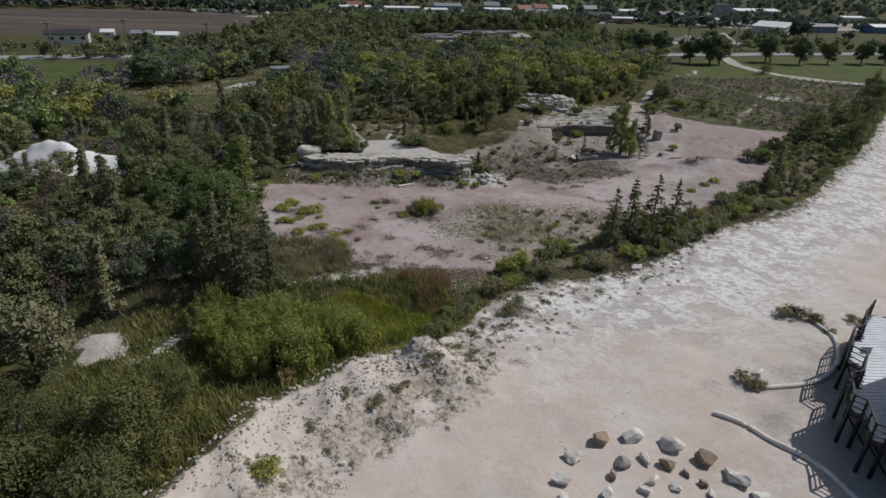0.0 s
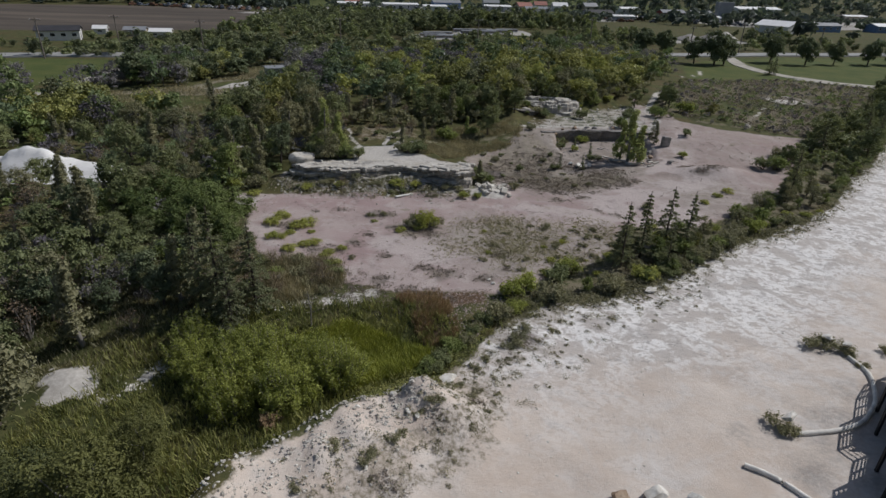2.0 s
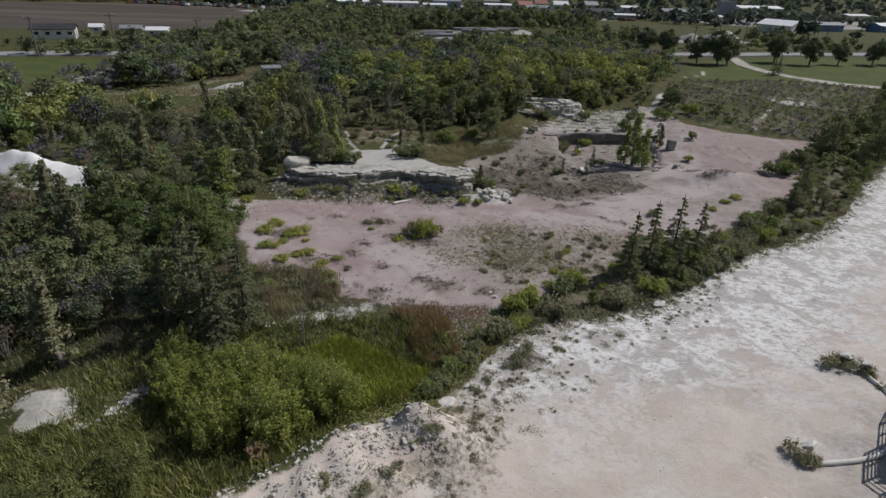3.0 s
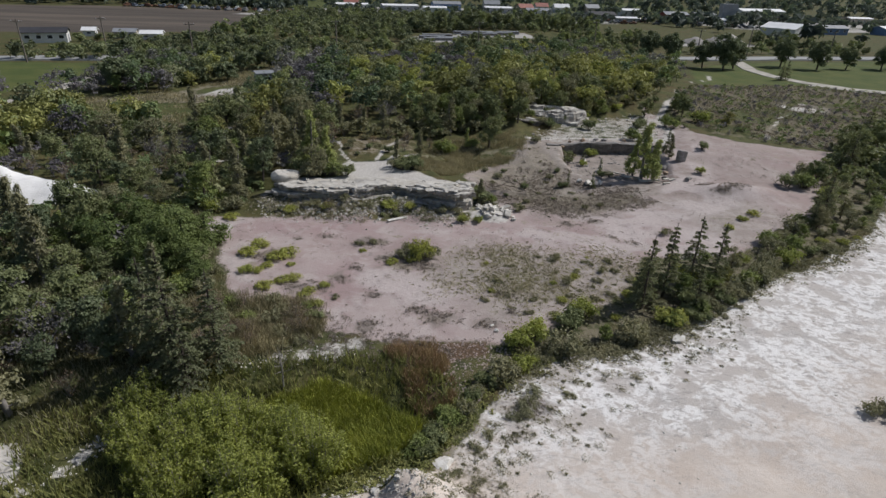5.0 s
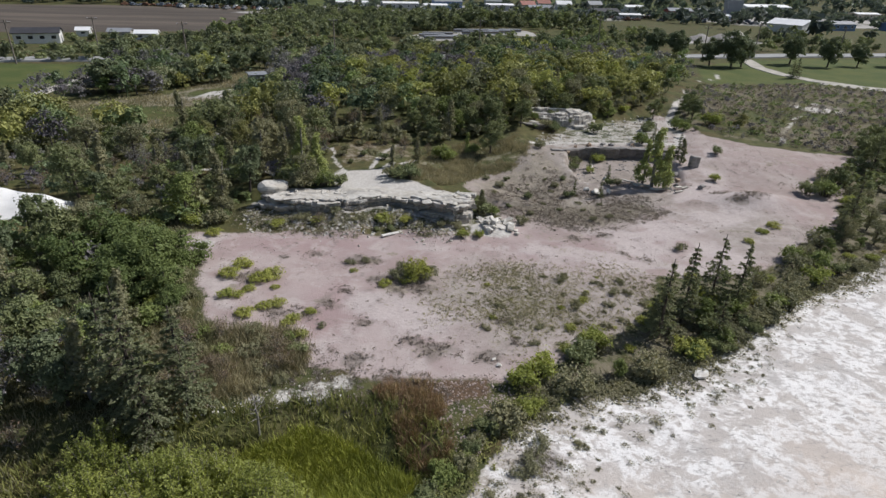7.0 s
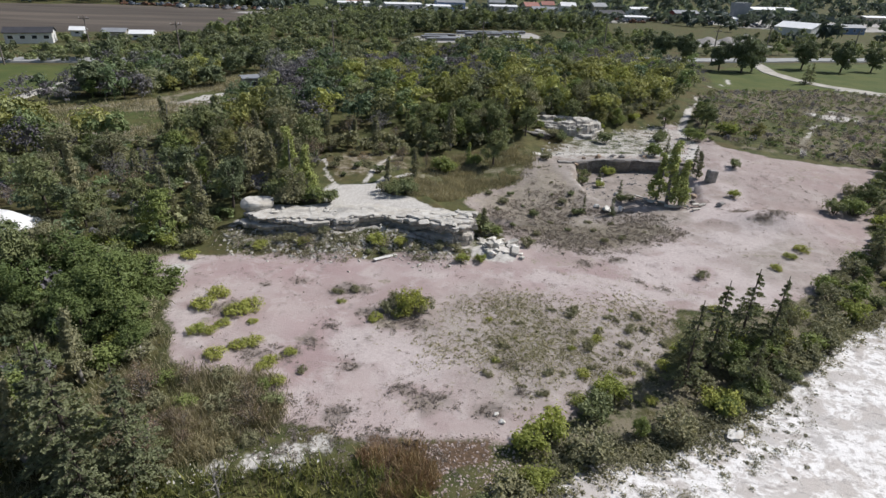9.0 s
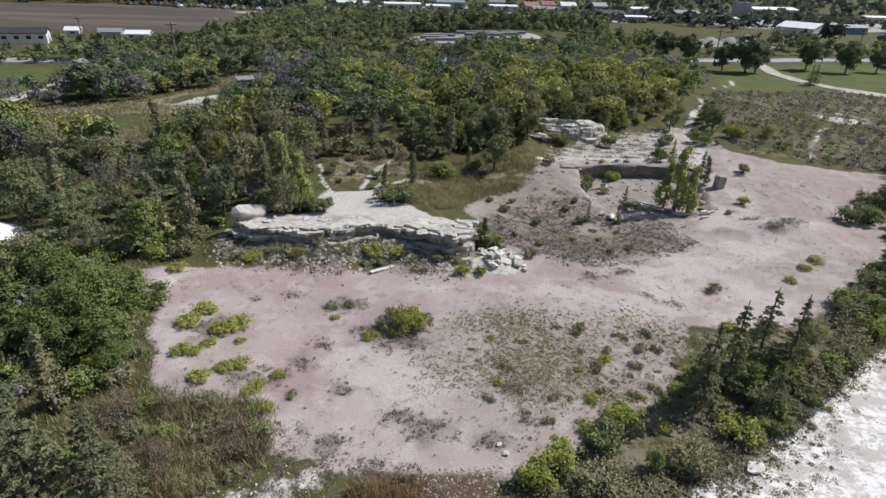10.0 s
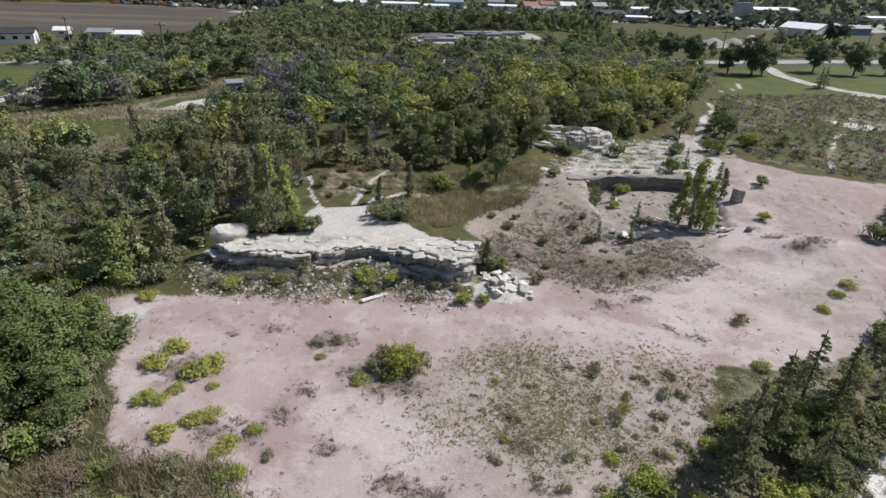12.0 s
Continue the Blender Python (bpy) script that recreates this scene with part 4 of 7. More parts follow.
def ribbon(name, pts, half, mat, lift, thick, label, step=2.0):
    """A made surface along a line, laid on the ground with a real edge."""
    line = []
    for (ax, ay), (bx, by) in zip(pts, pts[1:]):
        n = max(1, int(math.hypot(bx - ax, by - ay) / step))
        line += [(ax + (bx - ax) * k / n, ay + (by - ay) * k / n) for k in range(n)]
    line.append(pts[-1])
    verts, faces = [], []
    for i, (px, py) in enumerate(line):
        qx, qy = line[min(i + 1, len(line) - 1)]
        rx, ry = line[max(i - 1, 0)]
        d = math.hypot(qx - rx, qy - ry)
        ox, oy = -(qy - ry) / d * half, (qx - rx) / d * half
        z = gz(px, py) + lift
        for s, dz in ((1.06, -thick), (1, 0), (-1, 0), (-1.06, -thick)):
            verts.append((px + s * ox, py + s * oy, z + dz))
        if i:
            a = 4 * i
            faces += [(a - 4 + k, a + k, a + k + 1, a - 3 + k) for k in range(3)]
    return tagged(new(name, mesh_np(name, verts, faces, mat)), label, name.split("_")[0], kind="structure")


def road_y(x):
    return 180.5 + 0.24 * x


ribbon("road", [(x, road_y(x)) for x in (-420, -200, -95, 0, 75, 150, 320, 600)], 3.6, M_ASPHALT, 0.35, 0.6, "pale grey straight road between grass verges", 6)
ribbon("lane_east", [(93, 197), (88, 178), (87.5, 166), (91, 157), (97, 149), (108, 141), (122, 134)], 1.9, M_LANE, 0.12, 0.3, "gravel lane curving over the lawn to the road")
ribbon("lane_east_two", [(90, 152.5), (98, 145.5), (112, 137)], 1.0, M_LANE, 0.10, 0.3, "worn gravel wheel track beside the lane")
ribbon("lane_west", [(-70, 148), (-73.4, 137), (-72.6, 125), (-71.4, 112), (-75, 98)], 1.2, M_LANE, 0.12, 0.3, "narrow pale lane crossing the west lawn")


# ---------------------------------------------------------------- rock: ledges, boulders, rubble
def rock_mesh(seed, mat, flat=0.7, cuts=13):
    """An angular boulder of about one metre: a ball cut by random planes."""
    rng = np.random.default_rng(seed)
    bm = bmesh.new()
    bmesh.ops.create_icosphere(bm, subdivisions=3, radius=0.66)
    for i in range(cuts):
        d = Vector(unit(rng, 1)[0])
        p = d * (0.22 + 0.24 * rng.random())
        for v in bm.verts:
            over = (v.co - p).dot(d)
            if over > 0:
                v.co -= d * over * 0.98
    for v in bm.verts:
        v.co += 0.055 * noise.noise_vector(v.co * 3.1 + Vector((seed, 0, 0))) + 0.02 * noise.noise_vector(v.co * 9)
        v.co.z *= flat
    return mesh_bm("boulder", bm, mat)


def block_mesh(seed, mat, chips=6):
    """A squarish quarry block of unit size with broken corners."""
    rng = np.random.default_rng(seed)
    bm = bmesh.new()
    bmesh.ops.create_cube(bm, size=1)
    bmesh.ops.bevel(bm, geom=bm.edges[:], offset=0.1, segments=1, affect="EDGES")
    for i in range(chips):
        d = Vector((rng.choice((-1, 1)), rng.choice((-1, 1)), rng.choice((-1, 1)))) + Vector(rng.normal(size=3)) * 0.4
        d.normalize()
        p = d * (0.40 + 0.16 * rng.random())
        for v in bm.verts:
            over = (v.co - p).dot(d)
            if over > 0:
                v.co -= d * over
    for v in bm.verts:
        v.co += Vector(rng.normal(size=3)) * 0.03
    return mesh_bm("block", bm, mat)


BLOCKS = [block_mesh(100 + i, M_LIME) for i in range(14)]


def ledge(name, line, layers, top_z, label, seed, wide=(0.7, 1.9), depth=2.2, inset=0.0, meshes=BLOCKS, drop=0.0):
    """A rock ledge of bedded stone: every bed a row of broken blocks, the upper ones overhanging or set back."""
    rng = random.Random(seed)
    thing = new(name)
    segs = list(zip(line, line[1:]))
    total = sum(math.hypot(b[0] - a[0], b[1] - a[1]) for a, b in segs)

    def point(s):
        for a, b in segs:
            n = math.hypot(b[0] - a[0], b[1] - a[1])
            if s <= n:
                return a[0] + (b[0] - a[0]) * s / n, a[1] + (b[1] - a[1]) * s / n, math.atan2(b[1] - a[1], b[0] - a[0])
            s -= n
        return *line[-1], math.atan2(b[1] - a[1], b[0] - a[0])

    z = top_z
    for k, thick in enumerate(layers):
        s = rng.uniform(-0.5, 0)
        shift = rng.uniform(-0.15, 0.25) * (k > 0) + max(0.0, 0.75 - 0.3 * k)
        while s < total:
            w = rng.uniform(*wide) * rng.choice((0.45, 0.8, 1.0, 1.0))
            mid = max(0, min(total, s + w / 2))
            if rng.random() > (0.22 if k < 2 else 0.08):
                x, y, a = point(mid)
                wave = 0.55 * math.sin(mid * 1.1 + seed) * math.sin(mid * 0.37 + 2 * seed) + 0.25 * math.sin(mid * 2.7 + k)
                back = inset + shift + wave + rng.uniform(-0.25, 0.3)
                d = depth * rng.uniform(0.6, 1.2)
                sag = drop * (1 - math.sin(math.pi * min(1, max(0, mid / total)))) if drop else 0.0
                cx, cy = x - math.sin(a) * (d / 2 + back), y + math.cos(a) * (d / 2 + back)
                ob = part("stone", rng.choice(meshes), thing)
                turn = Euler((rng.uniform(-0.06, 0.06), rng.uniform(-0.06, 0.06), a + rng.uniform(-0.17, 0.17) + (math.pi if rng.random() < 0.5 else 0)))
                ob.matrix_basis = Matrix.LocRotScale((cx, cy, z - thick / 2 - sag + rng.uniform(-0.05, 0.05)), turn, (w * 1.08, d, thick * rng.uniform(0.8, 1.12)))
            s += w * 0.94
        z -= thick
    return tagged(thing, label, "rock ledge")


def rock_face(name, line, beds, top_z, label, seed, cap_mat, face_mat, back=2.6, drop=0.0, wide=(0.9, 2.6), reach=0.26, ragged=0.75, sections=5, rise=0.0, slabs=12, steep=(2.0, 3.0)):
    """Bedrock stepping down in thin beds, each with its own ragged outline, open joints and undercut, and a worn top running back into the ground."""
    rng = np.random.default_rng(seed)
    pts = np.array(line, float)
    cum = np.r_[0, np.cumsum(np.hypot(*np.diff(pts, axis=0).T))]
    total = cum[-1]
    ss = np.arange(0, total, 0.09)
    px, py = np.interp(ss, cum, pts[:, 0]), np.interp(ss, cum, pts[:, 1])
    tx, ty = np.gradient(px), np.gradient(py)
    n = np.hypot(tx, ty)
    ox, oy = ty / n, -tx / n
    for _ in range(30):
        ox, oy = (np.r_[ox[:1], ox[:-1]] + ox + np.r_[ox[1:], ox[-1:]]) / 3, (np.r_[oy[:1], oy[:-1]] + oy + np.r_[oy[1:], oy[-1:]]) / 3
    end = np.clip(ss / total, 0, 1)
    wave = min(1.2, 1.6 * ragged) * fbm(ss, ss * 0 + seed, 4.6, seed) + 0.4 * min(1, ragged) * fbm(ss, ss * 0, 1.3, seed + 3)
    sheer = smooth(*steep, end)
    sink = drop * (1 - np.sin(np.pi * end) ** 0.5) - rise * smooth(0.55, 0.75, end) + 0.22 * fbm(ss, ss * 0 + 4, 3.4, seed + 6)

    def cells(size):
        edges = [0.0]
        while edges[-1] < total:
            edges.append(edges[-1] + rng.uniform(*size))
        edges = np.array(edges)
        k = np.searchsorted(edges, ss + 1e-6) - 1
        near = np.minimum(ss - edges[k], edges[np.minimum(k + 1, len(edges) - 1)] - ss)
        return rng.uniform(-1, 1, len(edges))[k], near

    top, face = [], []
    lift, _ = cells((1.5, 3.5))
    for d in np.linspace(1, 0, 18) ** 1.3 * back:
        if rng.random() < 0.35:
            lift, _ = cells((1.0, 3.2))
        top.append((wave - d - 0.05, top_z - sink + 0.05 * lift + 0.2 * fbm(ss, ss * 0 + d, 1.6, seed + 5) - 0.4 * smooth(back * 0.5, back, d)))
    z = top_z
    for k, thick in enumerate(beds):
        val, near = cells(wide)
        edge = wave + (reach * k + ragged * fbm(ss, ss * 0 + 7 * k, 2.6, seed + 20 + k) * (k > 0)) * (1 - 0.75 * sheer) + 0.16 * val
        edge = edge - 0.16 * smooth(0.09, 0.0, near) * (val > -0.4)
        under = 0.06 + 0.3 * np.clip(2.2 * fbm(ss, ss * 0 + 3 * k, 2.8, seed + 50 + k) + 0.3, 0, 1)
        zt = z - sink + 0.05 * val * (k > 0)
        face.append((edge - 0.10 + 0.05 * fbm(ss, ss * 0 + k, 0.5, seed + 60), zt + 0.02 * (k > 0)))
        m = max(3, int(thick / 0.08))
        for f in np.linspace(0.1, 1, m):
            face.append((edge - under * smooth(0.55, 1.0, f) + 0.10 * fbm(ss, ss * 0 + 5 * z + 2.4 * f, 0.45, seed + 70 + k), zt - thick * f))
        z -= thick
    face.append((edge + 0.1, zt - thick - 0.9))
    top.append((face[0][0], face[0][1]))

    def skin(key, rows, a, b, mat):
        v = np.stack([np.stack([px[a:b] + ox[a:b] * o[a:b], py[a:b] + oy[a:b] * o[a:b], h[a:b]], -1) for o, h in rows], 0)
        idx = np.arange(v.shape[0] * v.shape[1]).reshape(v.shape[:2])
        quads = np.stack([idx[:-1, :-1], idx[1:, :-1], idx[1:, 1:], idx[:-1, 1:]], -1).reshape(-1, 4)
        part(key, mesh_np(key, v.reshape(-1, 3), quads, mat), thing)

    thing = new(name)
    cuts = [int(len(ss) * k / sections) for k in range(sections + 1)]
    for a, b in zip(cuts, cuts[1:]):
        skin("rock_wall", face, a, min(b + 1, len(ss)), face_mat)
        skin("rock_top", top, a, min(b + 1, len(ss)), cap_mat)
    for k in range(slabs):
        c = rng.integers(4, len(ss) - 4)
        o, h = top[17 - int(rng.random() * 6)]
        w, t = rng.uniform(0.5, 1.5), rng.uniform(0.08, 0.18)
        ob = part("slab", BLOCKS[k % len(BLOCKS)], thing)
        ob.matrix_basis = Matrix.LocRotScale((px[c] + ox[c] * (o[c] - w * 0.3), py[c] + oy[c] * (o[c] - w * 0.3), h[c] + t * 0.15), Euler((rng.normal() * 0.05, rng.normal() * 0.05, rng.uniform(0, 6.28))), (w, w * rng.uniform(0.5, 0.9), t))
    return tagged(thing, label, "rock ledge")


def rock_patch(name, line, profile, label, seed, cell=(2.0, 0.95), out=2.2, back=2.6, drop=0.0, rise=0.0, sections=6, grain=0.09, sheer=(2, 3)):
    """Broken bedrock: blocks of uneven size at uneven heights that step down from a worn top to the foot of a face."""
    rng = np.random.default_rng(seed)
    pts = np.array(line, float)
    cum = np.r_[0, np.cumsum(np.hypot(*np.diff(pts, axis=0).T))]
    total = cum[-1]
    ss = np.arange(0, total, grain)
    px, py = np.interp(ss, cum, pts[:, 0]), np.interp(ss, cum, pts[:, 1])
    tx, ty = np.gradient(px), np.gradient(py)
    n = np.hypot(tx, ty)
    ox, oy = -ty / n, tx / n
    for _ in range(60):
        ox, oy = (np.r_[ox[:1], ox[:-1]] + ox + np.r_[ox[1:], ox[-1:]]) / 3, (np.r_[oy[:1], oy[:-1]] + oy + np.r_[oy[1:], oy[-1:]]) / 3
    dd = np.arange(-out, back, grain)
    S, D = np.meshgrid(ss, dd)
    prof_d, prof_z = zip(*profile)

    def level(a, d):
        e = np.clip(a / total, 0, 1)
        w = d + 1.5 * fbm(a, d * 0.4, 3.6, seed) + 0.5 * fbm(a, d, 1.1, seed + 2)
        w = w * (0.7 + 2.2 * smooth(*sheer, e))
        z = np.interp(w, prof_d, prof_z)
        return z + (rise * smooth(0.55, 0.8, e) - drop * (1 - np.sin(np.pi * e) ** 0.5)) * smooth(-0.6, 0.2, w)

    def blocks(wide, deep, seed_jit):
        """Cells with their own height and tilt, and how near the next crack is."""
        cu, cv = int(total / wide) + 2, int((back + out) / deep) + 2
        a, b = np.meshgrid(np.arange(cu) - 0.5, np.arange(cv) - 0.5)
        a = (a + 0.5 * (np.arange(cv)[:, None] % 2) + rng.uniform(-0.55, 0.55, a.shape)).ravel() * wide
        b = (b + rng.uniform(-0.5, 0.5, (cv, cu)).ravel().reshape(cv, cu)).ravel() * deep - out
        one, two, who = np.full(S.shape, 99.0), np.full(S.shape, 99.0), np.zeros(S.shape, int)
        skew = rng.uniform(-0.5, 0.5, len(a))
        for k in range(len(a)):
            near = np.abs(S - a[k]) < 3.2 * wide
            cols = np.nonzero(near[0])[0]
            if not len(cols):
                continue
            sl = slice(cols[0], cols[-1] + 1)
            q, r = (S[:, sl] - a[k]) / wide, (D[:, sl] - b[k]) / deep
            d = np.maximum(np.abs(q + skew[k] * r * 0.4), np.abs(r)) * 0.6 + 0.4 * np.hypot(q, r)
            nearer = d < one[:, sl]
            two[:, sl] = np.where(nearer, one[:, sl], np.minimum(two[:, sl], d))
            who[:, sl] = np.where(nearer, k, who[:, sl])
            one[:, sl] = np.minimum(one[:, sl], d)
        tu, tv = rng.normal(size=len(a)) * 0.07, rng.normal(size=len(a)) * 0.07
        base = level(a, b) + rng.normal(size=len(a)) * 0.07
        return base[who], tu[who] * (S - a[who]) + tv[who] * (D - b[who]), two - one

    big, tilt, gap = blocks(*cell, 0)
    small, tilt2, gap2 = blocks(cell[0] * 0.42, cell[1] * 0.42, 1)
    front = smooth(1.1, 0.2, D + 1.2 * fbm(S, D, 2.4, seed + 9))
    z = big + tilt + front * 0.32 * (small - big) + 0.05 * tilt2 - 0.07 * smooth(0.06, 0.0, gap) - 0.02 * front * smooth(0.1, 0.0, gap2)
    top = np.interp(99, prof_d, prof_z)
    z = z * smooth(1.6, 0.6, D) + (1 - smooth(1.6, 0.6, D)) * (level(S, D) + 0.5 * (big + tilt - level(S, D)) - 0.05 * smooth(0.06, 0.0, gap))
    z = z + 0.07 * fbm(S, D, 0.5, seed + 12) - 0.4 * smooth(back * 0.55, back, D)
    x = px + ox * D + 0.10 * fbm(S, z * 3, 0.6, seed + 14)
    y = py + oy * D + 0.22 * fbm(S, z * 4, 0.9, seed + 16)
    thing = new(name)
    cuts = [int(len(ss) * k / sections) for k in range(sections + 1)]
    for a, b in zip(cuts, cuts[1:]):
        b = min(b + 1, len(ss))
        v = np.stack([x[:, a:b], y[:, a:b], z[:, a:b]], -1)
        idx = np.arange(v.shape[0] * v.shape[1]).reshape(v.shape[:2])
        quads = np.stack([idx[:-1, :-1], idx[:-1, 1:], idx[1:, 1:], idx[1:, :-1]], -1).reshape(-1, 4)
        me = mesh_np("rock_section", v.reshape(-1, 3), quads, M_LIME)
        me.materials.append(M_LEDGE_SHADE)
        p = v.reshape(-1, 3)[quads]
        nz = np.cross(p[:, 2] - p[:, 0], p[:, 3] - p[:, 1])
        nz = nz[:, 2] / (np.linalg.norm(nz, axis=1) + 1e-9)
        # Steep quads get the darker weathered stone, partly painted shade.
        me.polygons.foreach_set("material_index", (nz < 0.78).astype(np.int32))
        part("rock_section", me, thing)
    return tagged(thing, label, "rock ledge")


def bedded_ledge(name, line, beds, top_z, label, seed, rise=0.0, wide=(0.6, 3.2), depth=3.2, wave=0.6):
    """A rock ledge of flat beds: each bed a row of broken slabs with ragged fronts, some set back to leave a dark gap under the slab above."""
    rng = np.random.default_rng(seed)
    pts = np.array(line, float)
    cum = np.r_[0, np.cumsum(np.hypot(*np.diff(pts, axis=0).T))]
    total = cum[-1]
    fine = np.arange(0, total + 0.05, 0.1)
    px, py = np.interp(fine, cum, pts[:, 0]), np.interp(fine, cum, pts[:, 1])
    for _ in range(12):
        px[1:-1], py[1:-1] = (px[:-2] + px[1:-1] + px[2:]) / 3, (py[:-2] + py[1:-1] + py[2:]) / 3
    tx, ty = np.gradient(px), np.gradient(py)
    for _ in range(25):
        tx, ty = np.convolve(np.pad(tx, 1, "edge"), np.ones(3) / 3, "valid"), np.convolve(np.pad(ty, 1, "edge"), np.ones(3) / 3, "valid")
    n = np.hypot(tx, ty)
    ox, oy = -ty / n, tx / n

    def at(s, d):
        return (np.interp(s, fine, px) + np.interp(s, fine, ox) * d, np.interp(s, fine, py) + np.interp(s, fine, oy) * d)

    thing = new(name)
    z = top_z
    for k, (thick, back, gaps) in enumerate(beds):
        s = rng.uniform(-0.4, 0.0)
        while s < total - 0.3:
            w = rng.uniform(*wide) * (0.45 if rng.random() < 0.25 else 1.0)
            a, b = max(0.0, s), min(total, s + w + rng.uniform(-0.02, 0.12))
            s += w
            if rng.random() < gaps or b - a < 0.25:
                continue
            m = max(4, int((b - a) / 0.16))
            cs = np.linspace(a, b, m)
            front = back + wave * fbm(cs, cs * 0 + 2, 2.8, seed) * 1.4 + 0.55 * fbm(cs, cs * 0 + 9 * k, 1.5, seed + 11 + k) + 0.3 * fbm(cs, cs * 0, 0.5, seed + 31 + k) + rng.uniform(-0.3, 0.34)
            front = front + 0.04 * (np.abs(np.linspace(-1, 1, m)) ** 6)
            lift = rise * smooth(0.52, 0.72, cs / total) + 0.3 * fbm(cs, cs * 0 + 5, 4.0, seed + 3) + rng.uniform(-0.04, 0.04)
            tilt = rng.uniform(-0.05, 0.04)
            under = rng.uniform(0.0, 0.16)
            zt, zb = z + lift, z - thick + lift - 0.04
            rough = [0.17 * fbm(cs, cs * 0 + 3 * r, 0.4, seed + 50 + 7 * k + r) for r in range(4)]
            rows = [(front + under + 0.03, zb), (front + 0.4 * under + rough[0], zb + 0.3 * thick), (front + rough[1], zb + 0.7 * thick), (front + 0.02 + rough[2], zt - 0.035), (front + 0.07 + rough[3] * 0.5, zt)]
            deep = depth * rng.uniform(0.85, 1.1)
            for f in (0.12, 0.3, 0.55, 1.0):
                rows.append((front + deep * f, zt + tilt * deep * f + 0.05 * fbm(cs, cs * 0 + 8 * f, 0.9, seed + 90 + k) - 0.30 * f * f))
            verts = [(x, y, h) for d, hh in rows for x, y, h in zip(*at(cs, d), np.broadcast_to(hh, cs.shape))]
            R = len(rows)
            faces = [(r * m + c, r * m + c + 1, (r + 1) * m + c + 1, (r + 1) * m + c) for r in range(R - 1) for c in range(m - 1)]
            skin = len(faces)
            low = len(verts)
            for c in (0, m - 1):
                x, y = at(cs[c:c + 1], rows[-1][0][c:c + 1])
                verts.append((float(x[0]), float(y[0]), float(np.broadcast_to(zb, cs.shape)[c])))
            faces.append([r * m for r in range(R)] + [low])
            faces.append([r * m + m - 1 for r in range(R)][::-1] + [low + 1])
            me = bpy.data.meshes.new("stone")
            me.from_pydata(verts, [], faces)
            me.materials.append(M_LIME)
            me.materials.append(M_LEDGE_SHADE)
            # Fronts and ends take the stone with shade in its colour; tops stay pale.
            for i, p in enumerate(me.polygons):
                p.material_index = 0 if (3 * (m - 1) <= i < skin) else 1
            part("stone", me, thing)
        z -= thick
    for k in range(90):
        sc, d = rng.uniform(0.4, total - 0.4), rng.uniform(0.15, 2.6)
        w, t = 0.3 + 1.0 * rng.random() ** 2, rng.uniform(0.06, 0.16)
        x, y = at(np.array([sc]), np.array([d]))
        ob = part("slab", BLOCKS[k % len(BLOCKS)], thing)
        h = top_z - 0.06 + rise * float(smooth(0.52, 0.72, sc / total)) + 0.3 * float(fbm(np.array([sc]), np.array([5.0]), 4.0, seed + 3)[0])
        ob.matrix_basis = Matrix.LocRotScale((x[0], y[0], h), Euler((rng.normal() * 0.07, rng.normal() * 0.07, rng.uniform(0, 6.28))), (w, w * rng.uniform(0.5, 0.9), t))
    return tagged(thing, label, "rock ledge")


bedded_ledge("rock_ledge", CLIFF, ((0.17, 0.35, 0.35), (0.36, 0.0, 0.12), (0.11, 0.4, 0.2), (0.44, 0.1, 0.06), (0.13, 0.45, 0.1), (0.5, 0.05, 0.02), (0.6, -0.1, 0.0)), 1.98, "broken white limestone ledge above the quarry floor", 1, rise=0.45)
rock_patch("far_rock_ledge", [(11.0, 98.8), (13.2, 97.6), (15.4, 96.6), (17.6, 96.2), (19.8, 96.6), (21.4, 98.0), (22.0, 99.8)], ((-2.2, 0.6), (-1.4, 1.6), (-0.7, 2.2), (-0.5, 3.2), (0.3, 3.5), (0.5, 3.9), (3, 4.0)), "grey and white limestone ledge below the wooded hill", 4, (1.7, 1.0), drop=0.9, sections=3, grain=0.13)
# Step and pit wall: faces coloured with their shade, tops plain grey.
rock_face("far_rock_step", [(8.8, 94.0), (10.8, 93.2), (12.6, 92.8), (14.4, 92.8), (16.0, 93.6)], (0.4, 0.5, 0.6), 2.6, "weathered limestone step below the hill, shade in its dark face", 5, M_GREY_STONE, M_SHADED_STONE, 1.6, 0.6, (1.0, 2.4), 0.3, 1.0, 2, 0.0, 5)
rock_face("pit_wall", [(14.2, 83.2), (16.6, 83.5), (18.2, 84.1), (21.0, 84.5), (24.0, 84.6), (26.6, 84.5), (27.8, 84.0), (30.0, 83.4)], (1.5,), 1.7, "quarried stone wall behind the sunken pit, shade in its dark face", 6, M_GREY_STONE, M_SHADED_STONE, 1.3, 0.0, (1.2, 3.0), 0.03, 0.15, 3, 0.0, 0)
ledge("pit_kerb", [(20.4, 74.7), (22.0, 73.8), (24.2, 72.6), (26.0, 72.4), (27.8, 73.2)], (0.26,), 0.5, "low pale kerb of stones along the pit", 7, wide=(0.5, 1.2), depth=0.4)


def boulder(name, mesh_id, x, y, size, turn, label, category="boulder", group="", sink=0.12, z=None, flat=1.0):
    ob = new(name, mesh_id)
    ob.matrix_world = Matrix.LocRotScale((x, y, (gz(x, y) if z is None else z) + size * flat * (0.36 - sink)), Euler((0.1, -0.06, turn)), (size, size * 0.8, size * flat))
    return tagged(ob, label, category, group)


WHITE_ROCKS = [rock_mesh(200 + i, M_WHITE_STONE) for i in range(6)]
BROWN_ROCKS = [rock_mesh(220 + i, M_BROWN_STONE) for i in range(3)]
GREY_ROCKS = [rock_mesh(240 + i, M_GREY_STONE) for i in range(4)]
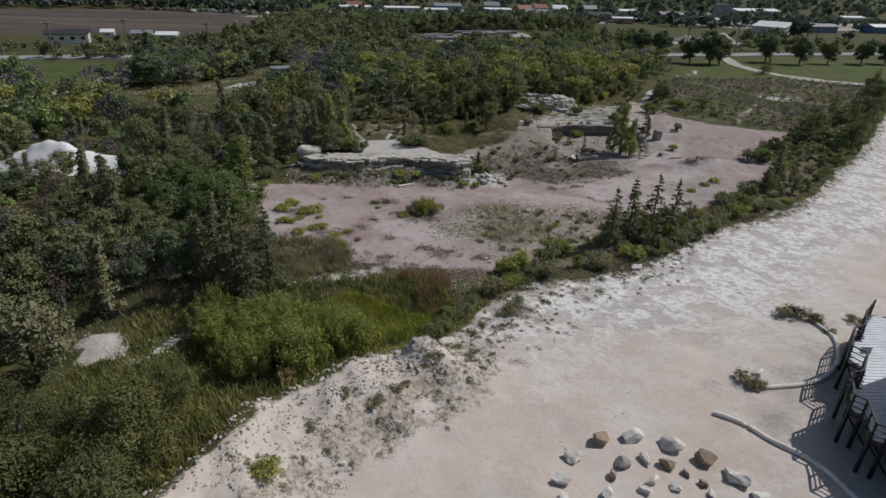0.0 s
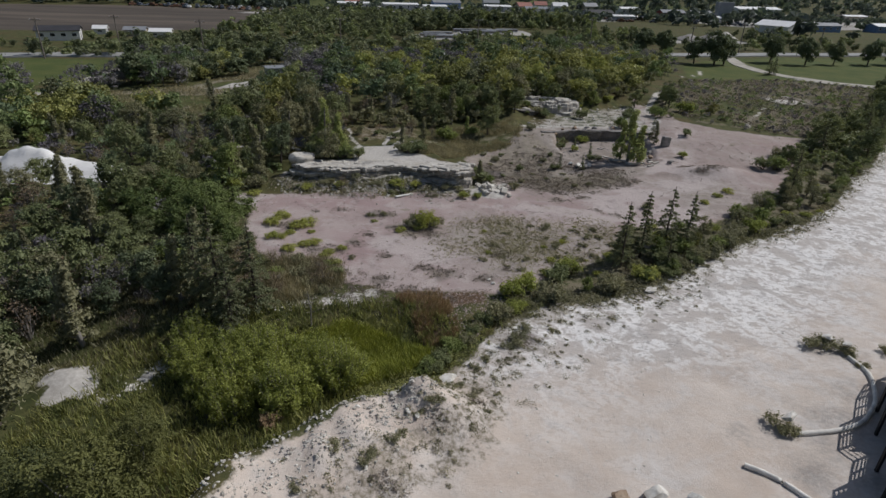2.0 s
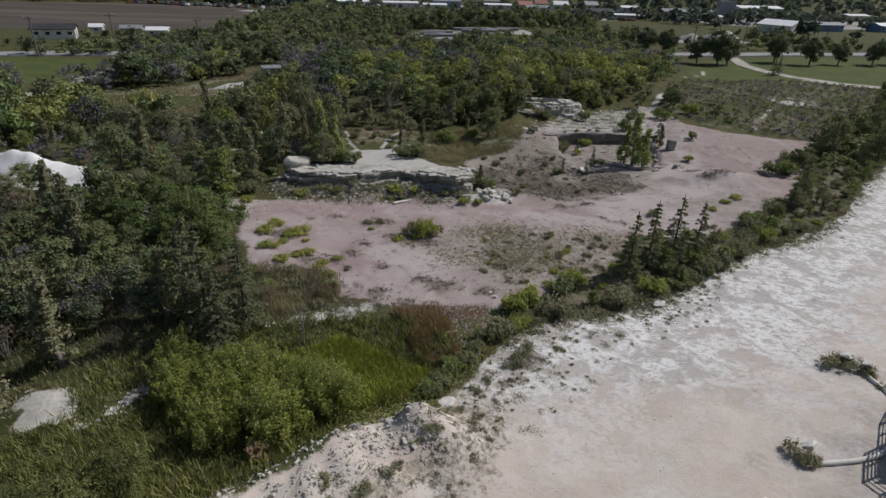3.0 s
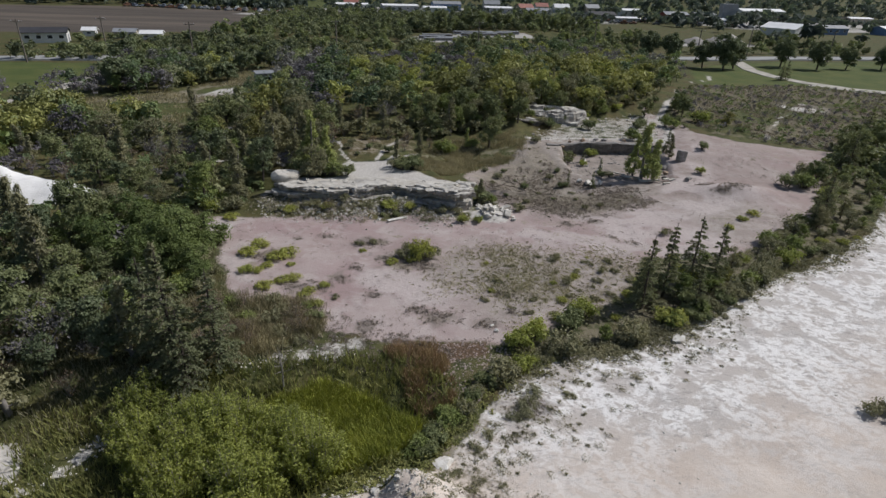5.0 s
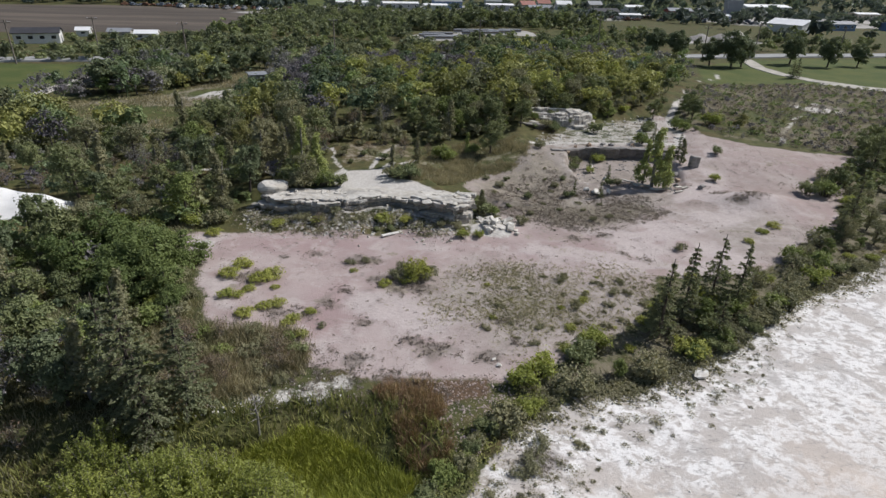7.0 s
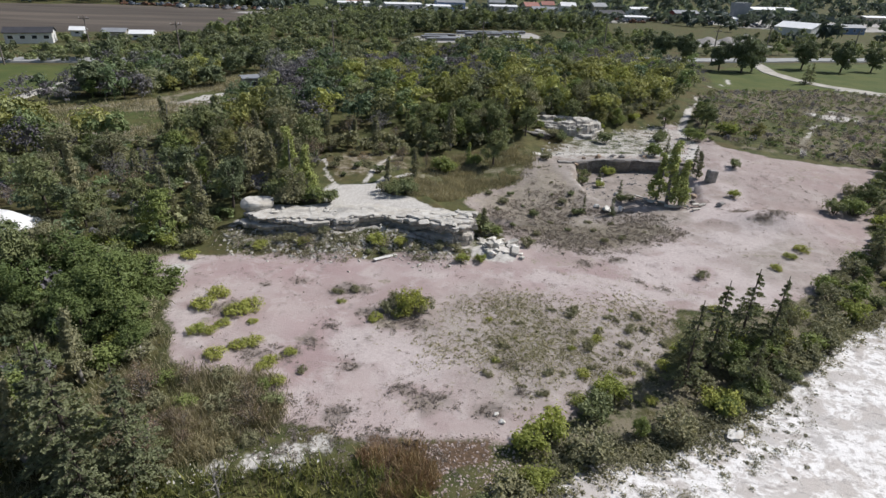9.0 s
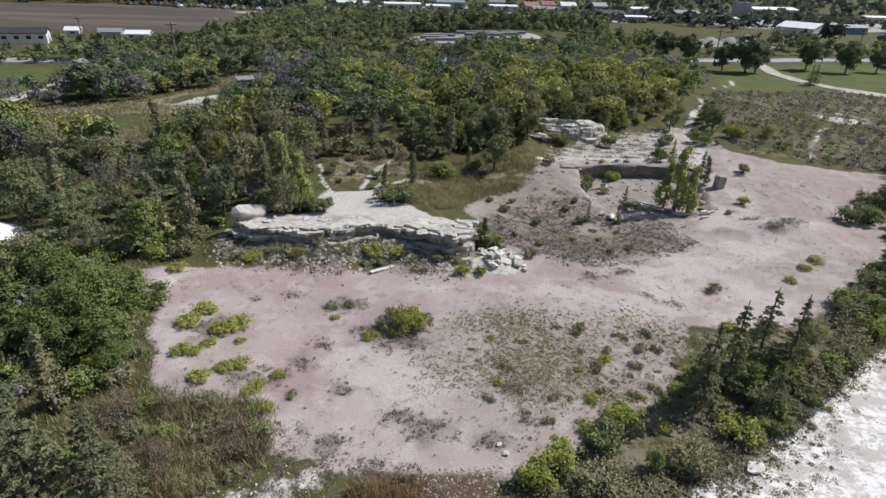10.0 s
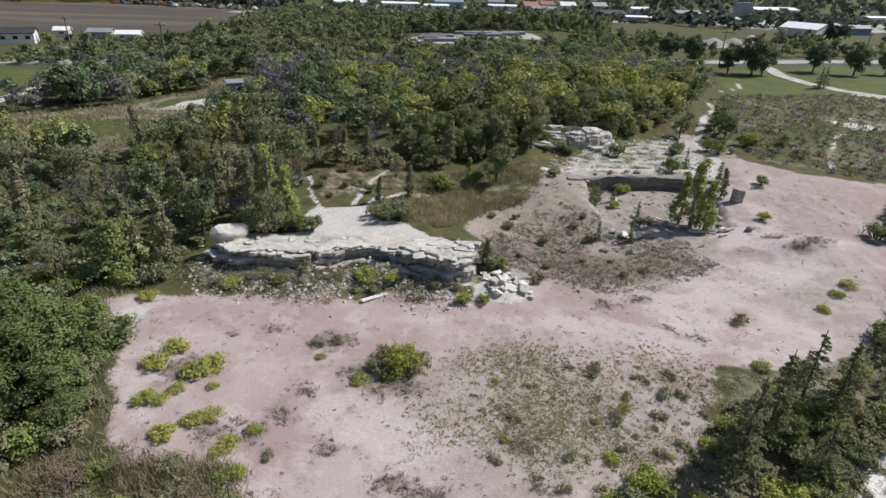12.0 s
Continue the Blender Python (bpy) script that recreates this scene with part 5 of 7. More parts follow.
RING = [(7.0, 21.6, 1.5, "w"), (8.5, 22.7, 1.7, "b"), (10.3, 23.0, 1.8, "w"), (12.1, 22.6, 1.9, "w"), (13.5, 21.6, 1.9, "b"), (14.4, 20.4, 1.7, "w"),
        (15.0, 19.2, 1.5, "w"), (6.1, 20.2, 1.6, "w"), (5.8, 18.9, 1.3, "w"), (9.3, 21.2, 1.2, "g"), (10.5, 21.5, 1.1, "w"), (11.5, 21.1, 1.3, "b"),
        (12.2, 20.7, 0.85, "g"), (12.8, 20.1, 0.9, "b"), (8.5, 20.4, 1.0, "b"), (8.0, 19.4, 1.0, "w"), (9.8, 19.6, 0.85, "w"), (10.4, 20.2, 1.0, "w"),
        (11.4, 19.8, 0.9, "w"), (12.9, 19.5, 0.8, "w"), (11.4, 19.1, 0.7, "w"), (13.6, 18.6, 0.9, "g"), (7.2, 18.2, 1.1, "w")]
KINDS = {"w": (WHITE_ROCKS, "white limestone boulder of the stone rings on pale dust"), "b": (BROWN_ROCKS, "brown granite boulder of the stone rings on pale dust"),
         "g": (GREY_ROCKS, "grey boulder of the stone rings on pale dust")}
for i, (x, y, s, kind) in enumerate(RING):
    meshes, label = KINDS[kind]
    boulder("boulder", meshes[i % len(meshes)], x, y, s * 0.7, i * 1.7, label, group="boulders of the stone rings", flat=0.85)

boulder("flat_rock", WHITE_ROCKS[0], 0.75, 30.6, 1.1, 0.4, "flat pale grey slab lying at the edge of the bank", "rock", flat=0.45)
boulder("flat_rock", WHITE_ROCKS[1], 16.1, 41.6, 1.15, -0.3, "grey flat-topped rock at the foot of the bushes", "rock", flat=0.6)
for i, (x, y, s) in enumerate(((16.2, 83.3, 0.7), (16.9, 84.4, 0.6), (19.3, 85.9, 0.9), (21.2, 86.2, 0.8), (22.4, 86.2, 0.8), (25.1, 86.2, 0.8), (17.6, 85.6, 0.6), (16.5, 83.0, 1.2), (16.3, 82.2, 0.9), (16.9, 83.9, 0.9))):
    boulder("boulder", (BROWN_ROCKS + GREY_ROCKS)[i % 5], x, y, s, i * 2.1, "dark boulder on the edge of the pit wall", group="boulders on the pit wall")
for i, (x, y, s, kind) in enumerate(((29.2, 73.8, 1.0, "g"), (27.6, 76.6, 0.9, "b"), (27.0, 75.2, 0.7, "g"), (26.4, 77.0, 0.8, "g"), (28.2, 78.6, 0.9, "g"), (27.2, 77.6, 0.6, "b"),
                                     (17.2, 72.2, 1.2, "w"), (18.0, 71.8, 1.0, "g"), (18.6, 72.4, 0.9, "w"), (16.4, 72.8, 0.8, "w"), (18.6, 80.8, 0.8, "w"), (19.4, 76.8, 0.7, "w"))):
    boulder("boulder", KINDS[kind][0][i % 3], x, y, s, i * 1.3, "rough boulder lying beside the sunken pit", group="boulders beside the pit")
for i, (x, y, s) in enumerate(((-2.3, 28.2, 0.42), (-1.0, 26.4, 0.45), (-1.5, 26.6, 0.36), (-4.0, 26.6, 0.36), (-6.2, 25.0, 0.3), (-3.2, 23.2, 0.3), (4.2, 42.0, 0.42), (3.9, 42.6, 0.36),
                               (-0.8, 37.0, 0.3), (-11.0, 48.2, 0.3), (-4.4, 20.4, 0.35), (19.2, 28.0, 0.85), (26.0, 35.6, 0.9), (26.8, 34.9, 0.7))):
    boulder("stone", WHITE_ROCKS[i % 6], x, y, s, i * 0.9, "small white stone lying on the ground", "stone", "loose white stones", sink=0.05, z=gz(x, y) + (0.45 if i >= 11 else 0), flat=0.7)
block = new("quarry_block", block_mesh(301, M_GREY_STONE, 1))
block.matrix_world = Matrix.LocRotScale((30.4, 79.4, gz(30.4, 79.4) + 0.55), Euler((0, 0.05, 0.3)), (1.05, 0.75, 1.5))
tagged(block, "upright cut limestone block beside the pit", "block")


def end_blocks():
    """Tumbled blocks at the east end of the ledge."""
    rng = random.Random(8)
    for i in range(60):
        x, y = 4.8 + rng.uniform(-1.0, 2.6), 62.2 + rng.uniform(-1.4, 2.4)
        s = 0.18 + 0.75 * rng.random() ** 2.4
        ob = new("fallen_block", (WHITE_ROCKS + BLOCKS[:6])[i % 12])
        ob.matrix_world = Matrix.LocRotScale((x, y, gz(x, y) + s * 0.22), Euler((rng.uniform(-0.3, 0.3), rng.uniform(-0.3, 0.3), rng.uniform(0, 6))), (s * 1.2, s, s * 0.7))
        tagged(ob, "fallen limestone block at the end of the ledge", "rock", "fallen blocks")


end_blocks()
mound = new("domed_rock", rock_mesh(310, M_LIME, 0.8, 3))
mound.matrix_world = Matrix.LocRotScale((-15.7, 66.2, 2.15), Euler((0, 0, 0.5)), (2.3, 1.9, 1.5))
tagged(mound, "domed pale rock on top of the ledge", "rock")


def rubble(name, count, seed, spots, sizes, mat, label):
    """Loose stones, too many to count, lying on the ground."""
    rng = np.random.default_rng(seed)
    pts = np.array([(-1, -1, -0.7), (1, -0.8, -0.7), (0.9, 1, -0.6), (-1, 0.8, -0.7), (-0.6, -0.5, 0.6), (0.6, -0.6, 0.5), (0.5, 0.6, 0.7), (-0.5, 0.5, 0.5)])
    quad = np.array([(0, 3, 2, 1), (4, 5, 6, 7), (0, 1, 5, 4), (1, 2, 6, 5), (2, 3, 7, 6), (3, 0, 4, 7)])
    xy = spots(rng, count)
    n = len(xy)
    s = sizes[0] + (sizes[1] - sizes[0]) * rng.random(n) ** 3
    a = rng.random(n) * 6.28
    p = (pts[None] + rng.normal(size=(n, 8, 3)) * 0.22) * np.stack([s, s * (0.6 + 0.4 * rng.random(n)), s * (0.4 + 0.3 * rng.random(n))], 1)[:, None] * 0.5
    c, si = np.cos(a)[:, None], np.sin(a)[:, None]
    v = np.stack([p[..., 0] * c - p[..., 1] * si + xy[:, :1], p[..., 0] * si + p[..., 1] * c + xy[:, 1:], p[..., 2] + (ground_z(xy[:, 0], xy[:, 1]) + s * 0.12)[:, None]], -1)
    f = (quad[None] + 8 * np.arange(n)[:, None, None]).reshape(-1, 4)
    tagged(new(name, mesh_np(name, v.reshape(-1, 3), f, mat)), label, "rubble", kind="stuff")


def in_poly(poly, clump=0.0, seed=0):
    px, py = [p[0] for p in poly], [p[1] for p in poly]

    def spots(rng, n):
        x, y = rng.uniform(min(px), max(px), n * 4), rng.uniform(min(py), max(py), n * 4)
        ok = inside(x, y, poly) > 0
        if clump:
            ok &= fbm(x, y, clump, seed) > rng.uniform(-0.25, 0.35, n * 4)
        return np.stack([x[ok], y[ok]], 1)[:n]
    return spots


def along(line, spread, side=None):
    def spots(rng, n):
        i = rng.integers(0, len(line) - 1, n)
        u = rng.random(n)
        a, b = np.array(line)[i], np.array(line)[i + 1]
        return a + (b - a) * u[:, None] + rng.normal(size=(n, 2)) * spread + np.array(side or (0, 0))
    return spots


rubble("berm_rubble", 4200, 11, along(CREST, 1.2, (0.7, -0.9)), (0.03, 0.19), M_LIME, "loose white stones on the bank")
rubble("edge_rubble", 260, 12, along(CREST, 0.6, (-0.2, 0.3)), (0.04, 0.26), M_LIME, "white stones along the crest of the bank")
rubble("talus_gravel", 1700, 20, along([(x, y - 1.8) for x, y in CLIFF[:12]], 0.8), (0.04, 0.22), M_PINK_STONE, "grey and brown gravel below the ledge")
rubble("talus", 1500, 13, along([(x, y - 1.6) for x, y in CLIFF[:12]], 0.95), (0.04, 0.34), M_LIME, "loose pale stones below the ledge")
rubble("floor_rubble", 1300, 14, in_poly(RUBBLE), (0.03, 0.17), M_PINK_STONE, "grey and pinkish broken stones on the quarry floor")
rubble("floor_pebbles", 2600, 15, in_poly(FLOOR, 6, 50), (0.04, 0.16), M_PINK_STONE, "scattered pebbles on the quarry floor")
rubble("plateau_pebbles", 1500, 16, in_poly([(-8, 16), (0, 30), (8, 38), (20, 45), (40, 58), (36, 44), (20, 34), (8, 22)], 5, 51), (0.03, 0.13), M_WHITE_STONE, "scattered white pebbles on the plateau")
rubble("pit_rubble", 420, 17, in_poly(PIT), (0.06, 0.4), M_GREY_STONE, "broken stones on the floor of the pit")
rubble("bench_rubble", 420, 18, in_poly(BENCH), (0.1, 0.5), M_LIME, "broken bedrock slabs on the pale bench")
rubble("wood_rubble", 560, 19, along([(-19, 29), (-17.2, 32.4), (-15.6, 36), (-9.8, 38.6), (-4.8, 40.2)], 0.6), (0.03, 0.17), M_WHITE_STONE, "white broken stones between the bushes")

heap_bm = bmesh.new()
bmesh.ops.create_grid(heap_bm, x_segments=40, y_segments=30, size=1)
for v in heap_bm.verts:
    x, y = v.co.x * 10.5, v.co.y * 5.0
    h = 3.4 * math.exp(-((x + 2.5) / 5.5) ** 2 - (y / 2.6) ** 2) + 1.2 * math.exp(-((x - 5.2) / 2.2) ** 2 - (y / 2.0) ** 2)
    v.co = Vector((x, y, h * (1 + 0.25 * noise.noise((x * 0.6, y * 0.6, 2))) - 0.35))
heap = new("lime_mound", mesh_bm("lime_mound", heap_bm, M_CHALK, True))
heap.matrix_world = Matrix.Translation((-42.5, 64.5, gz(-42, 64)))
tagged(heap, "smooth heap of bright white lime among the trees", "heap")


# ---------------------------------------------------------------- woods
OAK = [broadleaf(400 + i, 5.0 + 0.4 * i, 2.0 + 0.15 * i, 0.3, 26, 1800, 0.215, m, M_BARK) for i, m in enumerate((M_OAK, M_DARK, M_OAK, M_OLIVE))]
YEL = [broadleaf(420 + i, 4.8, 1.9, 0.3, 26, 1800, 0.21, m, M_BARK) for i, m in enumerate((M_YELLOW, M_BRIGHT))]
POP = [broadleaf(440 + i, 6.4, 1.35, 0.3, 20, 1500, 0.21, m, M_GREY_BARK, "poplar_tree") for i, m in enumerate((M_POPLAR, M_OLIVE))]
GREY = [bare_shrub(460 + i, 3.2, 1.9, 22, 440, 0.18, m, M_GREY_BARK, "bare_shrub") for i, m in enumerate((M_GREYLEAF, M_BRONZE))]
SPRUCE = [spruce(480 + i, h, s, t, 9) for i, (h, s, t) in enumerate(((5.2, 1.25, 17), (4.8, 0.95, 16), (5.4, 1.4, 17), (3.2, 0.6, 10)))]
LOW = [bush(500 + i, 1.9, 1.5, 20, 620, 0.18, m, "bush", 0.22) for i, m in enumerate((M_OAK, M_OLIVE, M_WILLOW, M_BRIGHT))]
TINY = [bush(520 + i, 0.7, 1.0, 26, 850, 0.088, m, "weed_clump" if i == 2 else "bush", 0.2) for i, m in enumerate((M_YBUSH, M_YBUSH, M_OLIVE))]
WIL = [willow(540 + i, 3.6, 1.6, 62, 60, 0.125, M_WILLOW) for i in range(3)]
RED = bush(551, 1.0, 0.8, 16, 700, 0.09, M_RUSTBLADE, "bush", 0.2)
NEAR = [broadleaf(560 + i, 5.6, 2.5, 0.2, 34, 6800, 0.115, m, M_GREY_BARK) for i, m in enumerate((M_NEARLEAF, M_NEARWARM))]
PARK = broadleaf(590, 8.8, 3.8, 0.2, 30, 2800, 0.45, M_DARK, M_BARK)
DOME = broadleaf(583, 4.8, 2.4, 0.1, 26, 3800, 0.18, M_DOME, M_BARK)
ALL_PROTOS = OAK + YEL + POP + GREY + SPRUCE + LOW + TINY + WIL + NEAR + [DOME, PARK, RED]
for group_, label_, cat_ in ((OAK, "dark green broadleaf tree in the quarry wood", "tree"), (YEL, "yellow-green broadleaf tree turning to autumn", "tree"),
                             (POP, "slender poplar with light green leaves", "tree"), (GREY, "grey bare-stemmed shrub with sparse leaves", "shrub"),
                             (SPRUCE, "dark narrow spruce with drooping boughs", "tree"), (LOW, "low green bush beside the quarry", "bush"),
                             (TINY, "small yellow-green bush on the stony floor", "bush"), (WIL, "bright green willow bush in the thicket", "bush"),
                             (NEAR, "spreading olive green tree below the bank", "tree"), ([RED], "red-brown withered bush at the foot of the bank", "bush"), ([PARK], "broad dark tree standing on the lawn", "tree"), ([DOME], "dense rounded bright green tree at the floor's edge", "tree")):
    for o in group_:
        tagged(o, label_, cat_)

rnd = random.Random(42)


def thing_at(proto, x, y, size=1.0, tall=1.0, group="", label=""):
    ob = copy_thing(proto, place(proto, x, y, None, rnd.uniform(0, 6.28), size, tall, 0.05))
    return tagged(ob, label, "", group)


def scatter(poly, spacing, seed, keep_off=(), jitter=1.0):
    """Places in a polygon with a least distance between them."""
    rng = random.Random(seed)
    px, py = [p[0] for p in poly], [p[1] for p in poly]
    cell, out = {}, []
    tries = int(2.6 * (max(px) - min(px)) * (max(py) - min(py)) / spacing**2)
    cand = np.array([(rng.uniform(min(px), max(px)), rng.uniform(min(py), max(py))) for _ in range(tries)])
    ok = inside(cand[:, 0], cand[:, 1], poly) > 0
    for other, off in keep_off:
        ok &= (inside(cand[:, 0], cand[:, 1], other) < -off)
    for pts, w in PATHS:
        ok &= seg_dist(cand[:, 0], cand[:, 1], pts)[0] > w + 0.5
    for x, y in cand[ok]:
        i, j = int(x // spacing), int(y // spacing)
        if all(math.hypot(x - a, y - b) > spacing for u in (-1, 0, 1) for v in (-1, 0, 1) for a, b in cell.get((i + u, j + v), ())):
            cell.setdefault((i, j), []).append((x, y))
            out.append((x, y))
    return out


# spruces and their neighbours beside the plateau
for x, y, k, s, t in ((14.9, 45.5, 0, 1.0, 1.12), (17.0, 47.2, 1, 1.1, 1.15), (19.8, 49.3, 2, 0.95, 1.12), (21.6, 49.2, 1, 1.0, 1.12), (15.4, 46.8, 2, 0.7, 1.0), (38.8, 63.4, 2, 1.05, 1.0), (39.8, 64.8, 0, 0.9, 1.0),
                      (36.6, 61.4, 3, 1.0, 1.0), (18.6, 45.3, 0, 0.72, 1.0)):
    thing_at(SPRUCE[k], x, y, s, t, "spruces beside the plateau")
for x, y, s in ((-14.8, 37.2, 1.45), (-12.6, 37.8, 1.2), (-16.6, 38.4, 1.25), (-13.6, 35.8, 1.0)):
    thing_at(SPRUCE[2], x, y, s, 1.0, "spruces in the hollow", "dark spruce standing above the willow thicket")
for x, y, s in ((14.7, 71.6, 0.6), (19.3, 75.5, 0.75), (17.4, 71.2, 0.65), (18.4, 80.6, 0.6), (15.8, 79.6, 0.5), (28.6, 88.6, 0.8), (29.4, 82.0, 1.0)):
    thing_at(SPRUCE[3], x, y, s, 1.0, "young spruces round the pit", "small thin spruce at the edge of the pit")
# trees that stand alone
for p, x, y, s in ((POP[0], 23.9, 74.3, 1.1), (POP[0], 25.2, 74.2, 0.8), (POP[0], 23.2, 75.4, 0.85), (LOW[2], 19.9, 83.4, 0.7), (LOW[3], 20.6, 83.7, 0.5), (OAK[0], 6.6, 84.0, 0.85), (POP[1], -2.3, 77.8, 0.55), (LOW[3], 0.7, 81.3, 1.2), (LOW[2], 1.3, 81.8, 0.9),
                   (POP[0], 3.7, 84.4, 0.45), (LOW[3], 4.4, 84.6, 0.8), (LOW[0], 4.3, 65.6, 1.0), (POP[1], 4.4, 65.2, 0.45), (LOW[3], 5.6, 65.6, 0.55), (LOW[2], 2.4, 59.8, 0.5), (LOW[2], 4.0, 60.0, 0.45), (LOW[1], 8.1, 63.6, 0.55), (LOW[1], 12.8, 84.2, 0.6), (POP[1], -4.8, 74.2, 0.42), (LOW[0], -4.0, 70.2, 0.9), (LOW[0], -2.8, 70.4, 1.0), (LOW[1], -4.9, 71.0, 0.7),
                   (POP[1], 29.2, 80.4, 0.5), (LOW[2], 31.5, 76.0, 0.55), (LOW[0], 26.9, 77.4, 0.6), (LOW[0], 16.5, 80.2, 0.6), (LOW[2], 18.0, 79.2, 0.5), (LOW[0], 19.2, 74.6, 0.5), (LOW[1], 20.4, 75.4, 0.45), (POP[0], -14.0, 71.2, 1.0), (POP[1], -15.0, 72.4, 0.9), (LOW[3], -11.0, 68.0, 1.0), (LOW[0], -14.8, 69.0, 1.1), (LOW[0], 14.0, 71.0, 0.5), (LOW[1], 13.0, 73.6, 0.4), (LOW[0], 34.5, 83.2, 0.7),
                   (LOW[0], 40.8, 73.4, 1.0), (LOW[3], 42.4, 73.0, 1.1), (OAK[0], 44.4, 75.2, 0.55), (LOW[1], 46.0, 76.4, 1.1), (LOW[0], 43.4, 74.6, 1.0), (LOW[1], 45.2, 77.6, 0.9), (LOW[0], 30.1, 95.6, 0.9), (LOW[0], 29.2, 94.2, 0.7), (LOW[3], 34.4, 96.4, 1.1), (LOW[3], 34.8, 94.6, 0.9), (LOW[2], 40.0, 97.8, 1.2), (YEL[1], 39.0, 105.4, 0.6), (OAK[1], 40.4, 108.0, 0.6), 
                   (YEL[0], 44.0, 97.0, 0.55), (LOW[1], 45.6, 95.0, 0.8), (LOW[0], 41.8, 99.0, 0.8), (POP[0], -12.0, 69.6, 0.8), (OAK[3], -12.8, 67.8, 0.6), (LOW[1], -13.2, 67.2, 1.0), (LOW[0], -9.9, 68.0, 0.9), (LOW[0], -11.6, 67.6, 0.9),
                   (LOW[3], 26.6, 87.6, 1.0), (LOW[0], 22.0, 93.6, 1.0), (YEL[0], 22.6, 99.6, 0.65), (YEL[1], 25.6, 101, 0.6), (OAK[2], 33.4, 103.2, 0.6), (LOW[0], 16.0, 93.0, 0.8), (LOW[1], -7.8, 80.0, 0.6), (LOW[0], 16.9, 83.0, 0.6), (LOW[1], 17.4, 82.4, 0.45)):
    thing_at(p, x, y, s)
# bushes on the quarry floor
for x, y, s, k in ((-15.3, 52.4, 1.15, 0), (-15.0, 53.8, 1.1, 0), (-12.8, 51.8, 1.2, 0), (-12.0, 52.4, 1.1, 1), (-13.3, 50.3, 0.7, 0), (-11.5, 50.5, 0.5, 0), (-14.6, 49.3, 0.9, 0), (-13.9, 49.4, 0.7, 1), (-11.5, 48.0, 0.8, 0), (-10.8, 48.4, 0.8, 1), (-12.5, 47.0, 0.95, 0), (-8.3, 47.4, 0.6, 0), (-9.1, 46.4, 0.75, 1), (-9.5, 45.9, 0.6, 0), (-7.2, 45.8, 0.5, 2), (-8.3, 44.6, 0.7, 1), (-6.6, 54.8, 0.6, 2), (-5.4, 55.2, 0.6, 2), (-6.2, 53.6, 0.45, 1), (4.9, 48.8, 0.5, 2), (3.6, 45.9, 0.5, 2), (10.0, 52.7, 0.8, 2), (10.3, 48.9, 0.75, 2), (11.2, 50.6, 0.5, 2),
                   (21.3, 58.8, 0.9, 2), (6.6, 44.2, 0.5, 2), (9.2, 46.2, 0.6, 1), (12.6, 49.2, 0.6, 2), (13.4, 51.0, 0.7, 2), (7.2, 46.2, 0.5, 2), (8.6, 43.8, 0.8, 1), (16.5, 43.7, 1.7, 0), (13.2, 47.2, 0.6, 2), (11.8, 46.6, 0.5, 2), (12.4, 52.4, 0.5, 2), (14.4, 52.6, 0.6, 2), (6.2, 51.4, 0.4, 2), (30.4, 62.6, 0.8, 0), (32.4, 64.2, 0.9, 1), (28.0, 60.4, 0.7, 0),
                   (-19.2, 59.6, 1.0, 0), (-14.0, 61.2, 0.9, 1), (-10.6, 61.6, 0.8, 1), (-7.0, 62.2, 0.9, 2), (-12.2, 62.0, 1.1, 2), (-4.6, 62.6, 1.2, 1), (-2.6, 62.2, 0.9, 0), (0.6, 61.8, 1.1, 2), (1.8, 61.6, 0.9, 2), (-9.0, 62.6, 0.9, 2),
                   (18.6, 27.8, 1.1, 2), (19.0, 27.5, 0.8, 2), (25.4, 35.6, 1.3, 2), (26.4, 35.0, 1.1, 2), (26.9, 34.4, 0.6, 2), (29.7, 34.6, 0.9, 2), (26.9, 33.2, 0.6, 2)):
    thing_at(TINY[k], x, y, s, 1.0, "bushes on the stony ground")
for x, y, s in ((-1.8, 25.4, 0.55), (-3.1, 23.7, 0.75), (-2.2, 24.8, 0.5), (-4.7, 24.0, 0.6), (-0.1, 27.2, 0.7), (2.7, 27.8, 0.35), (-0.9, 26.6, 0.5), (5.0, 34.5, 0.95), (7.8, 35.8, 0.5), (5.8, 35.7, 0.8), (3.0, 32.5, 0.5), (2.2, 31.7, 0.55), (1.9, 28.9, 0.4),
                (3.4, 29.4, 0.3), (20.5, 44.8, 0.6), (22.1, 45.9, 0.5), (6.9, 39.0, 0.7), (-6.2, 22.0, 0.5), (-5.2, 21.0, 0.4), (4.4, 33.8, 0.6), (0.6, 29.4, 0.6), (1.2, 30.0, 0.5)):
    thing_at(TINY[2], x, y, s, 0.8, "dry clumps on the white bank", "dark olive clump of weeds on the white bank")
thing_at(TINY[0], -7.4, 19.0, 1.0, 1.2, "", "small yellow-green bush at the foot of the bank")
for x, y, s, k, t in ((-1.2, 52.8, 1.45, 1, 1.7), (-2.4, 52.4, 1.2, 2, 1.1), (-3.6, 51.5, 0.75, 0, 1.0), (-1.8, 52.1, 0.95, 0, 1.2), (-0.4, 52.8, 1.2, 2, 1.2), (-2.1, 53.4, 1.2, 2, 1.1), (-0.9, 53.4, 1.0, 2, 1.4)):
    thing_at(TINY[k], x, y, s, t, "bush clump on the floor", "olive and yellow-green bush clump in the middle of the floor")
for i in range(16):
    u = rnd.random()
    thing_at(rnd.choice((LOW[0], LOW[1], LOW[3])), -1.4 + 5.4 * u + rnd.uniform(-0.5, 0.3), 30.0 + 7.4 * u + rnd.uniform(-0.2, 0.9), rnd.uniform(0.3, 0.55), 1.0, "bushes beside the plateau")
